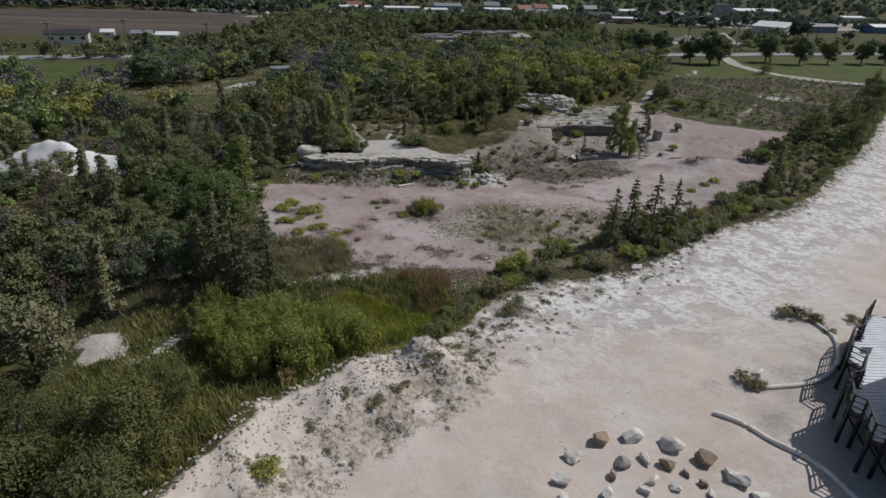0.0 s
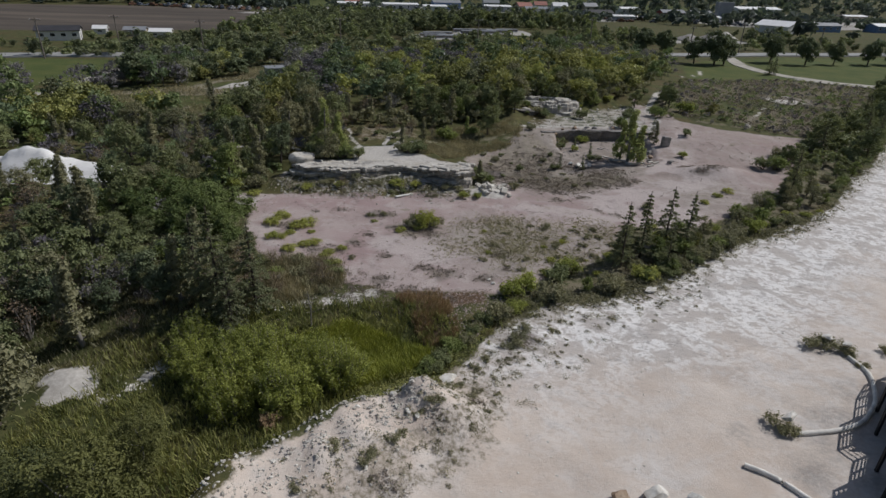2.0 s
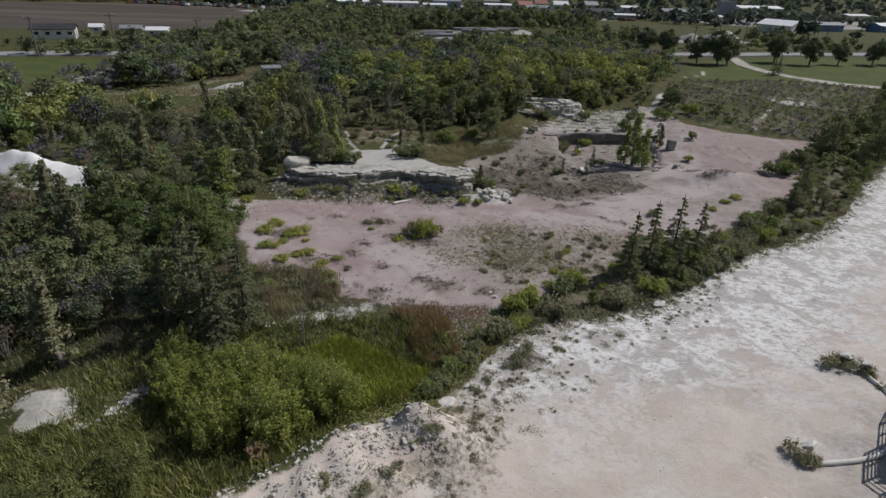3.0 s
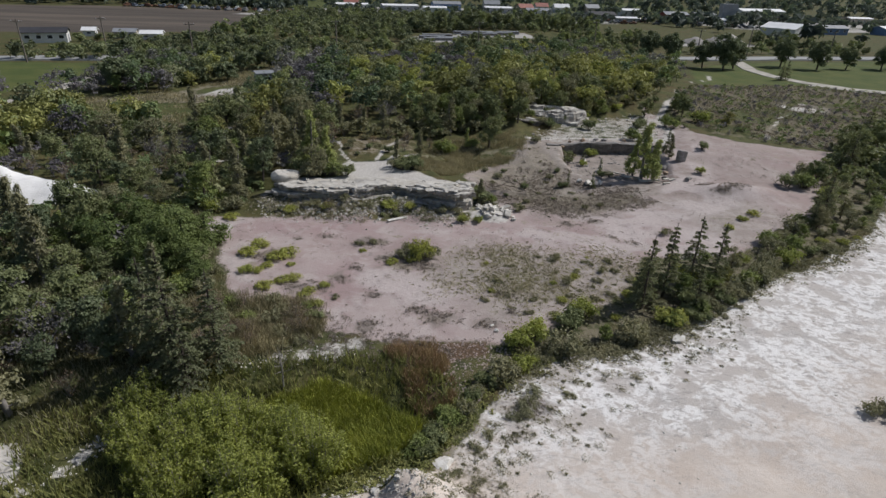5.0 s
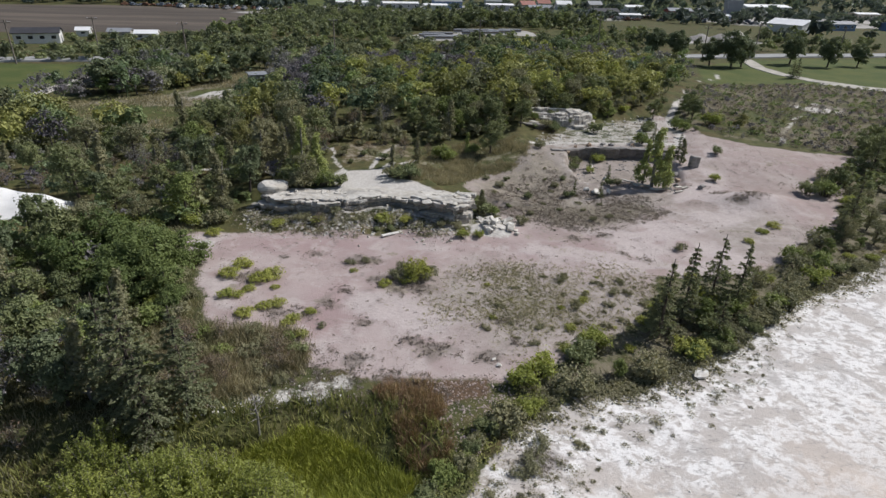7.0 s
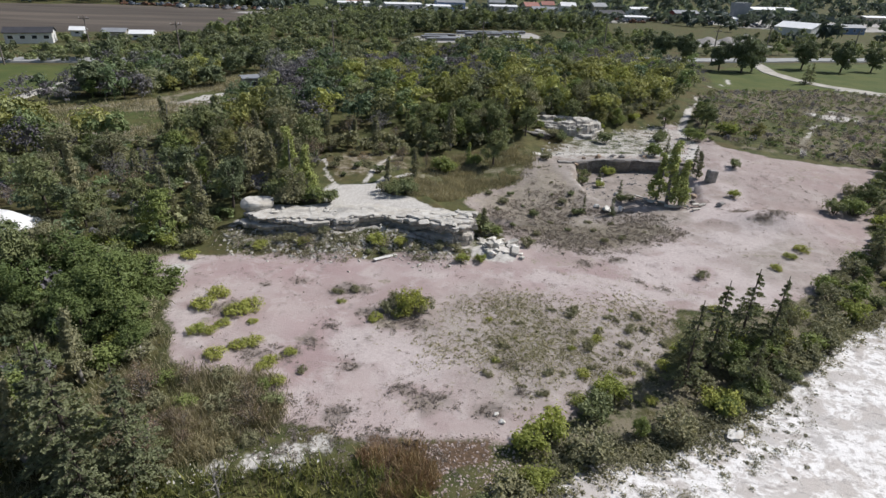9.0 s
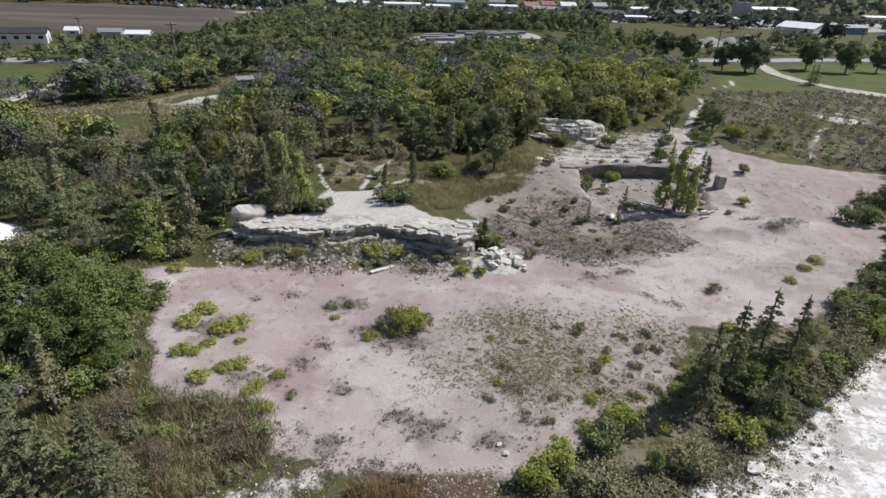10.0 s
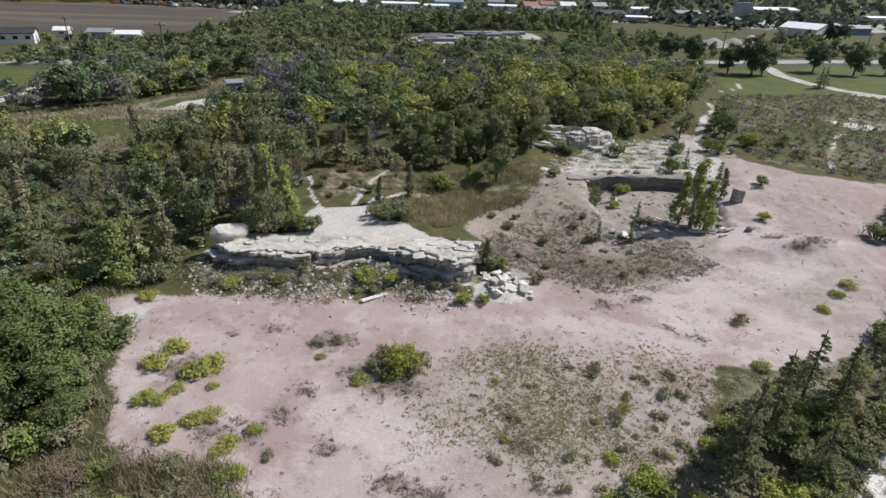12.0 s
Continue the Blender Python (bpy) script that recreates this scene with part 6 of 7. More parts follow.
for x, y, s, p in ((22.0, 47.2, 0.75, LOW[1]), (23.4, 48.2, 0.85, LOW[1]), (21.0, 46.8, 0.6, LOW[0]), (18.9, 45.2, 0.7, LOW[3]), (17.8, 44.6, 0.6, LOW[0]), (16.2, 43.4, 0.5, LOW[3]), (19.9, 46.2, 0.5, LOW[1]), (24.4, 49.2, 0.8, LOW[3]), (25.6, 49.8, 0.8, LOW[1]),
                   (18.7, 43.9, 0.5, LOW[0]), (20.3, 45.3, 0.5, LOW[1]), (21.7, 46.3, 0.55, LOW[0]), (19.4, 44.4, 0.4, LOW[1]), (23.2, 47.4, 0.5, LOW[1]), (22.6, 49.6, 0.35, YEL[0]), (18.2, 46.4, 0.8, LOW[0])):
    thing_at(p, x, y, s, 1.0, "bushes beside the plateau")
for x, y in scatter([(2.4, 50.6), (6, 54.2), (13.6, 53.6), (16.6, 51.6), (15.0, 47.8), (10.6, 44.2), (6.4, 42.6), (4.4, 45.5)], 1.25, 59):
    thing_at(TINY[2] if rnd.random() < 0.75 else TINY[1], x, y, rnd.uniform(0.14, 0.4) * (1.4 if x > 10.5 else 1.0), rnd.uniform(0.8, 1.3), "weed clumps on the grey dust", "small olive weed clump on the grey dust")
for x, y in scatter([(-15.6, 62.6), (-8.4, 61.6), (-5, 63.2), (-1, 61.6), (1.8, 60.6), (1.6, 59.9), (-4, 60.6), (-15.8, 61.2)], 1.15, 58):
    thing_at(rnd.choice((TINY[2], LOW[1], GREY[1], LOW[0], TINY[2])), x, y, rnd.uniform(0.2, 0.4), 1.0, "shrubs below the ledge", "dull green shrub on the rubble below the ledge")
# willow thicket behind the bank
thing_at(RED, -8.7, 26.9, 1.0)
for i in range(38):
    for _ in range(60):
        x, y = rnd.uniform(-17.5, -0.6), rnd.uniform(26.2, 35.4)
        if inside(np.array([x]), np.array([y]), [(-16.6, 33.6), (-14.4, 35.4), (-9.4, 34.6), (-7.0, 33.0), (-4.8, 31.0), (-6.0, 29.2), (-8.6, 27.8), (-11.6, 28.2), (-15.0, 30.0)])[0] > 0:
            break
    thing_at(WIL[i % 3], x, y, rnd.uniform(0.65, 1.1), rnd.uniform(0.8, 1.1), "willow thicket")
# trees below the bank, close to the camera
for x, y, k, s in ((-13.6, 19.6, 1, 1.0), (-16.2, 21.6, 0, 0.85), (-20.8, 22.4, 0, 0.75), (-12.6, 14.8, 0, 0.9), (-18.6, 17.6, 0, 1.1), (-23.6, 21.6, 0, 1.1), (-25.6, 25.6, 0, 0.75), (-15.8, 11.6, 0, 1.0), (-21.6, 13.4, 0, 1.0), (-28.6, 25.6, 0, 1.1), (-14.2, 24.4, 1, 0.65)):
    thing_at(NEAR[k], x, y, s, 1.0, "trees below the bank")
# the dense dome of green at the west edge of the floor
for x, y, s in ((-20.2, 51.6, 0.95), (-22.4, 53.4, 1.0), (-18.6, 48.8, 0.75), (-25.2, 54.8, 0.95), (-28.2, 56.6, 0.95), (-23.0, 50.6, 0.9), (-19.4, 54.0, 0.8), (-17.6, 46.9, 0.5), (-26.4, 52.0, 0.9), (-21.4, 48.6, 0.75)):
    thing_at(DOME, x, y, s, 0.9, "dense green trees at the floor's edge")

WEST = [(-17.4, 38.6), (-16.6, 36.4), (-19.5, 34.6), (-20, 30), (-26, 24.5), (-40, 14), (-70, 10), (-95, 50), (-95, 122), (-74, 110), (-62, 142), (-50, 150), (-46, 126), (-34, 112), (-34, 136), (-30, 142), (-26, 92), (-14, 86), (-12.4, 70.4), (-18.4, 68.4),
        (-19.0, 62.6), (-24.0, 58.6), (-25, 50), (-18.8, 46.0)]
HILL = [(-30, 90), (-14, 87), (-4.6, 87.6), (1.0, 89.5), (7, 92.4), (11.0, 95.4), (13.6, 99.6), (20, 101.0), (24, 101.6), (32, 107.5), (41, 120), (48, 134), (56, 147), (62, 170), (40, 182), (-36, 164), (-34, 138)]


for x, y, s in ((-27, 37, 0.9), (-24, 38.5, 0.8), (-21, 39, 0.75), (-29, 34.4, 0.9), (-27, 41, 0.9), (-23, 42, 0.8), (-20, 41.6, 0.7), (-31, 38, 1.0), (-25.6, 36, 0.7), (-28.6, 31.4, 0.8), (-22, 36.4, 0.5), (-19, 37.8, 0.6)):
    thing_at(OAK[0 if s > 0.75 else 1], x, y, s, 1.0, "trees of the quarry wood")


def choose(x, y, rng):
    """Kinds come in drifts."""
    v = fbm(np.array([x]), np.array([y]), 13, 300)[0] + rng.uniform(-0.26, 0.26)
    if v < -0.17:
        return rng.choice(GREY)
    if v < 0.02:
        return rng.choice((OAK[1], OAK[0], OAK[3], POP[1], LOW[0]))
    if v < 0.22:
        return rng.choice((OAK[0], OAK[2], YEL[1], OAK[3], POP[1], LOW[3], GREY[1]))
    return rng.choice((YEL[0], YEL[1], POP[1], OAK[2], LOW[1]))


HEAP_CLEAR = [(-52, 59), (-34, 59), (-33, 66), (-40, 69), (-52, 69)]
OPEN_W = MEADOW_W
LANE_CLEAR = [(-70, 150), (-77, 138), (-76, 96), (-66, 94), (-66, 118), (-69, 136)]
WHITE_W = [(-24.6, 27.4), (-16.2, 28.0), (-16.0, 33.0), (-24.4, 33.0)]
CLEAR = [(PAD, 2.0), (HEAP_CLEAR, 0.0), (OPEN_W, 0.0), (LANE_CLEAR, 0.0), (WHITE_W, 0.0)]
spots = scatter(WEST, 2.15, 60, CLEAR) + scatter(HILL, 2.75, 61)
spots.sort(key=lambda p: math.hypot(p[0], p[1] - 14))
near_spots, far_spots = spots[:400], spots[400:]
for x, y in near_spots:
    thing_at(choose(x, y, rnd), x, y, rnd.uniform(0.36, 1.0), rnd.uniform(0.8, 1.15), "trees of the quarry wood")
strip_spots = scatter(STRIP, 1.55, 62)
for x, y in strip_spots:
    v = rnd.random()
    if y < 75:
        p = rnd.choice((LOW[0], LOW[1], LOW[3], LOW[1], LOW[2], TINY[0])) if v < 0.85 else rnd.choice((YEL[1], OAK[3]))
        thing_at(p, x, y, rnd.uniform(0.5, 0.95) * (0.5 if v >= 0.85 else 1), 1.0, "bushes beside the plateau")
    elif rnd.random() < 0.3:
        thing_at(rnd.choice((OAK[1], SPRUCE[0], SPRUCE[2], OAK[0])), x, y, rnd.uniform(0.6, 0.95), 1.0, "trees beside the plateau")
for x, y in scatter([(4.4, 70), (7.4, 66.6), (12.6, 64.6), (17, 65), (22.4, 69), (18, 71), (14.6, 73), (14, 84), (9, 80), (4.6, 74)], 1.9, 67):
    thing_at(rnd.choice((LOW[1], TINY[2], TINY[2], LOW[0], TINY[2])), x, y, rnd.uniform(0.18, 0.62), 1.0, "low scrub between the tracks", "small olive shrub on the dry ground")
for x, y in scatter([(-13, 74), (-9.4, 74), (-3.4, 78), (-1, 84), (-4, 89), (-14, 88)], 1.7, 68):
    thing_at(rnd.choice((GREY[1], LOW[1], LOW[1], GREY[1], LOW[0])), x, y, rnd.uniform(0.25, 0.55), 1.0, "low brush between the paths", "brown and olive brush between the pale paths")
for x, y in scatter([(10, 89.4), (12.6, 91.2), (19, 95), (23, 98.6), (31, 105), (37, 107), (36.6, 99), (33, 93), (36, 92), (40, 104), (36, 112), (28, 108), (20, 101.6), (8.6, 97)], 1.9, 69, [([(23, 89), (31, 89), (33.6, 102), (25, 97.6)], 0.0)]):
    thing_at(rnd.choice((LOW[0], LOW[3], LOW[1], LOW[2], LOW[0], OAK[0])), x, y, rnd.uniform(0.4, 0.8), 1.0, "shrubs on the pale bench", "green shrub among the pale rocks below the hill")
for x, y in scatter([(-0.5, 87), (6, 90.4), (11, 93), (13, 99), (18, 101.6), (24, 102), (22, 108), (4, 100), (-4, 92)], 1.9, 70):
    thing_at(rnd.choice((OAK[2], OAK[0], YEL[1], POP[1], OAK[3])), x, y, rnd.uniform(0.55, 0.95), 1.05, "trees at the foot of the hill")
for x, y in scatter([(-16.5, 44.6), (-8.2, 45.0), (-7.6, 41.8), (-8.4, 39.6), (-12, 38.4), (-17, 40)], 0.95, 64):
    thing_at(rnd.choice((LOW[1], LOW[1], GREY[1], LOW[0], GREY[1], LOW[3])), x, y, rnd.uniform(0.32, 0.62), 0.9, "scrub at the floor's edge")


for x, y in scatter([(-27, 44), (-15.4, 45.6), (-16.4, 47.4), (-19.4, 53), (-22.6, 59.4), (-19.6, 61.4), (-19.4, 67), (-26, 66), (-30, 56)], 1.5, 66):
    thing_at(rnd.choice((LOW[0], LOW[2], LOW[1], LOW[3])), x, y, rnd.uniform(0.5, 0.9), 1.0, "bushes at the west edge of the floor")


def woods(name, places, label, seed, height, spread, count, size, mat, trunk=True):
    """Far trees, joined: each a trunk and an uneven crown of sprays."""
    rng = np.random.default_rng(seed)
    protos = []
    for k in range(8):
        h, s = height * (0.8 + 0.05 * k), spread * (0.85 + 0.04 * k)
        v, f = blob_leaves(rng, crown_lobes(rng, h, s, h * 0.04, 11), count, size)
        tv, tf = tube([(0, 0, -0.4), (0, 0, h * 0.7)], [0.09, 0.03], 4)
        protos.append((np.concatenate([v, np.array(tv)]), np.concatenate([f, np.array(tf) + len(v)])) if trunk else (v, f))
    vs, fs, tints, n = [], [], [], 0
    xy = np.array(places)
    z = ground_z(xy[:, 0], xy[:, 1])
    for i, (x, y) in enumerate(places):
        v, f = protos[rng.integers(0, 8)]
        a, s = rng.random() * 6.28, 0.55 + 0.62 * rng.random()
        c, si = math.cos(a) * s, math.sin(a) * s
        vs.append(np.stack([v[:, 0] * c - v[:, 1] * si + x, v[:, 0] * si + v[:, 1] * c + y, v[:, 2] * s * (0.85 + 0.22 * rng.random()) + z[i]], 1))
        fs.append(f + n)
        tints.append(np.full(len(v), rng.random()))
        n += len(v)
    me = mesh_np(name, np.concatenate(vs), np.concatenate(fs), mat)
    me.attributes.new("tint", "FLOAT", "POINT").data.foreach_set("value", np.concatenate(tints).astype(np.float32))
    tagged(new(name, me), label, "woods", kind="stuff")


drifts = {"dark": [], "green": [], "yellow": [], "olive": [], "grey": []}
for x, y in far_spots:
    v = fbm(np.array([x]), np.array([y]), 15, 300)[0] + rnd.uniform(-0.3, 0.3)
    v += 0.08 * (x > -10 and y > 108)
    drifts["grey" if v < -0.27 else "dark" if v < -0.08 else "green" if v < 0.07 else "olive" if v < 0.2 else "yellow"].append((x, y))
for key, mat, count, size in (("dark", W_DARK, 340, 0.43), ("green", W_GREEN, 340, 0.43), ("olive", W_OLIVE, 330, 0.41), ("yellow", W_YELLOW, 330, 0.43), ("grey", W_GREY, 300, 0.32)):
    if drifts[key]:
        woods("hill_woods", drifts[key], key + " crowned trees of the wood on the hill and the west side", 70, 5.4, 2.6, count, size, mat)


NEAR_WEST = [(-20, 46), (-22, 43), (-40, 40), (-62, 44), (-62, 98), (-34, 95), (-14, 86), (-12.4, 70.4), (-18.4, 68.4), (-19.0, 62.6), (-24.0, 58.6), (-25, 50), (-18.8, 46.0)]
under = scatter(NEAR_WEST, 1.75, 74, CLEAR)
for k, mat in enumerate((W_OLIVE, W_GREEN, W_GREY, W_DARK)):
    woods("undergrowth", under[k::4], ("olive", "green", "grey bare", "dark green")[k] + " undergrowth between the trees of the wood", 98 + k, 1.9, 1.2, 85, 0.27, mat, False)
flat_scrub = scatter(SCRUB, 1.5, 63)
rnd.shuffle(flat_scrub)
third = len(flat_scrub) // 3
for places, mat, seed in ((flat_scrub[:third], W_OLIVE, 91), (flat_scrub[third:2 * third], W_GREEN, 92), (flat_scrub[2 * third:], W_GREY, 93)):
    woods("flat_scrub", places, "low olive and grey scrub on the dry flat", seed, 0.95, 0.7, 46, 0.2, mat, False)
thicket = [p for p in scatter(STRIP, 1.5, 65) if p[1] > 72]
woods("edge_thicket", thicket, "dense green thicket along the far plateau edge", 94, 2.4, 1.3, 160, 0.34, M_OAK, False)
front = scatter([(-30, 88), (-14, 84.6), (-4.6, 86), (1, 88), (7, 91), (11, 94), (13.6, 98.6), (20, 100), (24, 100.8), (32, 106.5), (41, 119), (36, 120), (24, 106), (10, 100), (-4, 92), (-14, 90)], 1.5, 73)
woods("wood_edge", front, "olive shrubs along the front of the wood", 95, 1.9, 1.25, 150, 0.3, M_OLIVE, False)


oak_rng = random.Random(96)
clumps = [(-60, 121, 5, 3, 7), (-48, 131, 4, 4, 9), (-70, 150, 8, 4, 8), (-52, 150, 8, 4, 10)]
woods("lawn_oaks", [(cx + oak_rng.uniform(-rx, rx), cy + oak_rng.uniform(-ry, ry)) for cx, cy, rx, ry, n in clumps for _ in range(n)], "dark broad oaks round the west lawn", 97, 6.0, 2.7, 420, 0.5, M_DARK)


def belt(poly, spacing, seed):
    return scatter(poly, spacing, seed)


ROADSIDE = belt([(-66, 146), (-50, 150), (-36, 150), (-34, 166), (-48, 165), (-66, 160)], 3.2, 80)
HEDGE = belt([(-128, 164), (-64, 176), (-36, 182), (-40, 190), (-78, 186), (-128, 172)], 3.4, 81) + belt([(-90, 188), (-60, 188), (-56, 214), (-86, 222)], 3.6, 82)
BACK = belt([(-66, 190), (-14, 196), (30, 208), (56, 212), (60, 196), (30, 190), (-36, 180)], 3.2, 84) + belt([(-84, 226), (-14, 216), (-13, 262), (38, 264), (60, 300), (84, 330), (40, 352), (-60, 384), (-90, 350)], 4.2, 83) \
    + belt([(84, 208), (250, 246), (250, 256), (84, 220)], 6.0, 87) + belt([(44, 214), (86, 224), (88, 262), (60, 268), (44, 240)], 5.5, 56) + belt([(128, 236), (170, 246), (165, 300), (130, 284)], 7.0, 57)
woods("roadside_woods", ROADSIDE, "dark green trees along the near side of the road", 71, 5.4, 2.5, 260, 0.6, M_WOODS)
HEDGE += belt([(-104, 152), (-84, 158), (-66, 164), (-50, 168), (-40, 176), (-66, 172), (-104, 164)], 3.4, 85) + belt([(-112, 194), (-60, 196), (-58, 204), (-112, 202)], 4.0, 86)
woods("hedge_woods", HEDGE, "low yellow-green hedge trees beyond the road", 75, 3.4, 2.1, 220, 0.5, M_WOODS)
woods("back_woods", BACK, "dense green wood behind the road", 76, 4.8, 2.7, 170, 0.68, M_WOODS)


def far_places():
    rng = random.Random(90)
    out = []
    for d, step, n in ((430, 20, 7), (600, 40, 10), (1100, 110, 10), (2200, 230, 6)):
        for k in range(n):
            y = d + step * k
            half = 0.95 * y
            x = -half
            while x < half:
                x += rng.uniform(7, 14) * (1 + y / 1000)
                px, py = x, y + rng.uniform(-0.5, 0.5) * step
                if -104 < px < 350 and py < 545:
                    continue
                if fbm(np.array([px]), np.array([py]), 260, 95)[0] > 0.30:
                    continue
                out.append((px, py))
    for _ in range(900):
        x, y = rng.uniform(-420, -95), rng.uniform(225, 440)
        if inside(np.array([x]), np.array([y]), PLOUGHED)[0] < -6:
            out.append((x, y))
    for _ in range(300):
        x, y = rng.uniform(130, 460), rng.uniform(232, 420)
        if y > road_y(x) + 14 and inside(np.array([x]), np.array([y]), [(150, 285), (240, 300), (250, 345), (150, 335)])[0] < 0 and inside(np.array([x]), np.array([y]), YARD_E)[0] < -4 and rng.random() < (0.25 if 0.46 < x / y < 0.78 else 0.8):
            out.append((x, y))
    return out


# Bluish haze is in the leaf colour here and in the town trees.
woods("far_woods", far_places(), "dark green woods with haze in their colour, stretching to the horizon", 72, 8.0, 5.2, 36, 2.9, M_HAZEWOODS)
woods("tree_row", belt([(-14, 264), (72, 286), (72, 298), (-14, 276)], 2.7, 88) + belt([(40, 252), (72, 262), (72, 272), (40, 264)], 5, 89), "tall dark row of trees behind the yard", 78, 8.8, 2.7, 130, 0.85, M_WOODS)
town_rng = random.Random(91)
woods("town_trees", [(town_rng.uniform(-90, 330), town_rng.uniform(350, 540)) for _ in range(420)], "green trees between the town buildings", 77, 5.5, 3.0, 70, 1.3, M_HAZEWOODS)
for x, y, s in ((79.5, 176.5, 1.15), (74.6, 179.0, 0.9), (83.5, 179.0, 1.0), (100.9, 186.0, 0.95), (109.5, 182.0, 0.95), (120, 185, 0.8), (132, 187, 0.85), (69.0, 190.0, 1.0), (141, 189, 0.9), (152, 184, 0.9), (64, 194, 1.0), (88.5, 160.5, 0.95), (86.5, 159.0, 0.9)):
    q = PARK if y > 165 else SPRUCE[2]
    thing_at(q, x, y, s, 1.0, "trees on the lawn", "broad dark tree standing on the lawn" if y > 165 else "dark spruce cluster on the flat")
for o in ALL_PROTOS:
    remove_proto(o)


# ---------------------------------------------------------------- grass and weeds
def blades(name, xy, seed, per, tall, wide, spread, mat, label):
    """Tufts of upright blades."""
    rng = np.random.default_rng(seed)
    xy = xy[(np.hypot(xy[:, 0] + 21.5, xy[:, 1] - 30.2) > 1.5) & (np.hypot(xy[:, 0] + 17.4, xy[:, 1] - 31.4) > 1.0) & (inside(xy[:, 0], xy[:, 1], PAD) < -0.8)]
    n = len(xy) * per
    c = np.repeat(xy, per, 0) + rng.normal(size=(n, 2)) * spread
    z = ground_z(c[:, 0], c[:, 1])
    h = tall * (0.45 + 0.75 * rng.random(n))
    a = rng.random(n) * 6.28
    u = np.stack([np.cos(a), np.sin(a)], 1) * (wide * (0.6 + 0.8 * rng.random(n)))[:, None]
    tip = c + rng.normal(size=(n, 2)) * h[:, None] * 0.38
    v = np.stack([np.column_stack([c - u, z - 0.03]), np.column_stack([c + u, z - 0.03]), np.column_stack([tip + u * 0.25, z + h]), np.column_stack([tip - u * 0.25, z + h])], 1)
    tagged(new(name, mesh_np(name, v.reshape(-1, 3), np.arange(4 * n).reshape(-1, 4), mat)), label, "grass", kind="stuff")


def tufts(name, xy, seed, per, size, spread, high, mat, label):
    """Low herbs: flat rosettes of small sprays close to the ground."""
    rng = np.random.default_rng(seed)
    n = len(xy) * per
    scale = np.repeat(0.5 + rng.random(len(xy)) ** 2 * 1.3, per)
    off = rng.normal(size=(n, 2)) * (spread * scale)[:, None]
    c = np.repeat(xy, per, 0) + off
    z = ground_z(c[:, 0], c[:, 1]) + high * scale * rng.random(n) * np.exp(-(off ** 2).sum(1) / (2 * (spread * scale) ** 2))
    nrm = unit(rng, n) * 0.7 + (0.1, 0, 1.0)
    nrm /= np.linalg.norm(nrm, axis=1)[:, None]
    v, f = leaves(rng, np.column_stack([c, z]), nrm, size * (0.5 + rng.random(n)))
    tagged(new(name, mesh_np(name, v, f, mat)), label, "weeds", kind="stuff")


grng = np.random.default_rng(7)


def soft_edge(xy, spread):
    return xy + grng.normal(size=xy.shape) * spread


blades("meadow_grass", in_poly(MEADOW)(grng, 7600), 31, 4, 0.62, 0.026, 0.12, M_MEADOW, "bright yellow-green grass in the hollow")
blades("basin_grass", in_poly(BASIN[1:13] + [(-22, 33), (-22, 12)])(grng, 5200), 32, 5, 0.5, 0.035, 0.18, M_RANK, "rank green and yellow weeds below the bank")
blades("rusty_sedge", in_poly(SEDGE, 1.6, 68)(grng, 2100), 33, 5, 0.42, 0.022, 0.12, M_RUSTBLADE, "rust brown sedge at the wet edge")
blades("glade_grass", in_poly(GLADE, 3, 64)(grng, 4200), 37, 5, 0.36, 0.03, 0.25, M_GLADE, "green grass of the glade behind the ledge")
blades("wood_grass", in_poly([(-34, 30), (-20, 30), (-15, 37), (-8, 38), (-8.6, 45), (-15, 46.4), (-18.4, 53), (-22, 59.4), (-19, 63), (-19, 67), (-36, 67)])(grng, 5200), 44, 5, 0.4, 0.03, 0.28, M_WEED, "rough olive grass between the trees")
blades("scrub_grass", in_poly([(-16.8, 45.4), (-8.0, 45.2), (-7.2, 41.8), (-7.8, 39.2), (-12, 38.2), (-17.4, 40)], 2, 94)(grng, 1500), 50, 6, 0.62, 0.022, 0.2, M_GLADE, "tall olive and brown grass between the shrubs")
tufts("corner_grass", in_poly([(-10, 37.6), (-8.8, 45), (-3.4, 41.8), (0, 41.2), (2.4, 38.6), (-3, 38)])(grng, 260), 46, 22, 0.08, 0.2, 0.12, M_DRYBLADE, "rough olive grass at the corner of the floor")
blades("west_meadow_grass", in_poly(MEADOW_W, 8, 93)(grng, 3000), 48, 5, 0.4, 0.05, 0.5, M_GLADE, "dry olive grass of the west meadow")
tufts("strip_weeds", in_poly(STRIP[:9] + STRIP[-9:])(grng, 1500), 45, 16, 0.11, 0.22, 0.3, M_WEED, "rough weeds between the bushes beside the plateau")
spots_dry = np.array([(cx + grng.normal() * r * 0.55, cy + grng.normal() * r * 0.4) for cx, cy, r in SMUDGES for _ in range(int(34 * r * r))])
tufts("smudge_grass", spots_dry, 49, 16, 0.075, 0.13, 0.16, M_DRYBLADE, "dry brown grass in patches on the dust")
tufts("floor_weeds", in_poly(FLOOR, 5, 61)(grng, 1500), 34, 14, 0.065, 0.12, 0.08, M_DRYBLADE, "low dry weeds on the quarry floor")
tufts("herb_weeds", soft_edge(in_poly(HERB, 3, 62)(grng, 4200), 0.9), 35, 9, 0.075, 0.10, 0.09, M_HERB, "olive weeds over the stony floor")
tufts("brown_grass", in_poly([(3.6, 71), (6.8, 65), (11.0, 62.0), (17, 62.4), (24, 67.0), (24, 71), (16, 73), (15, 84), (9, 80)], 3, 63)(grng, 2300), 36, 12, 0.10, 0.18, 0.12, M_DRYBLADE, "brown dry growth between the tracks")
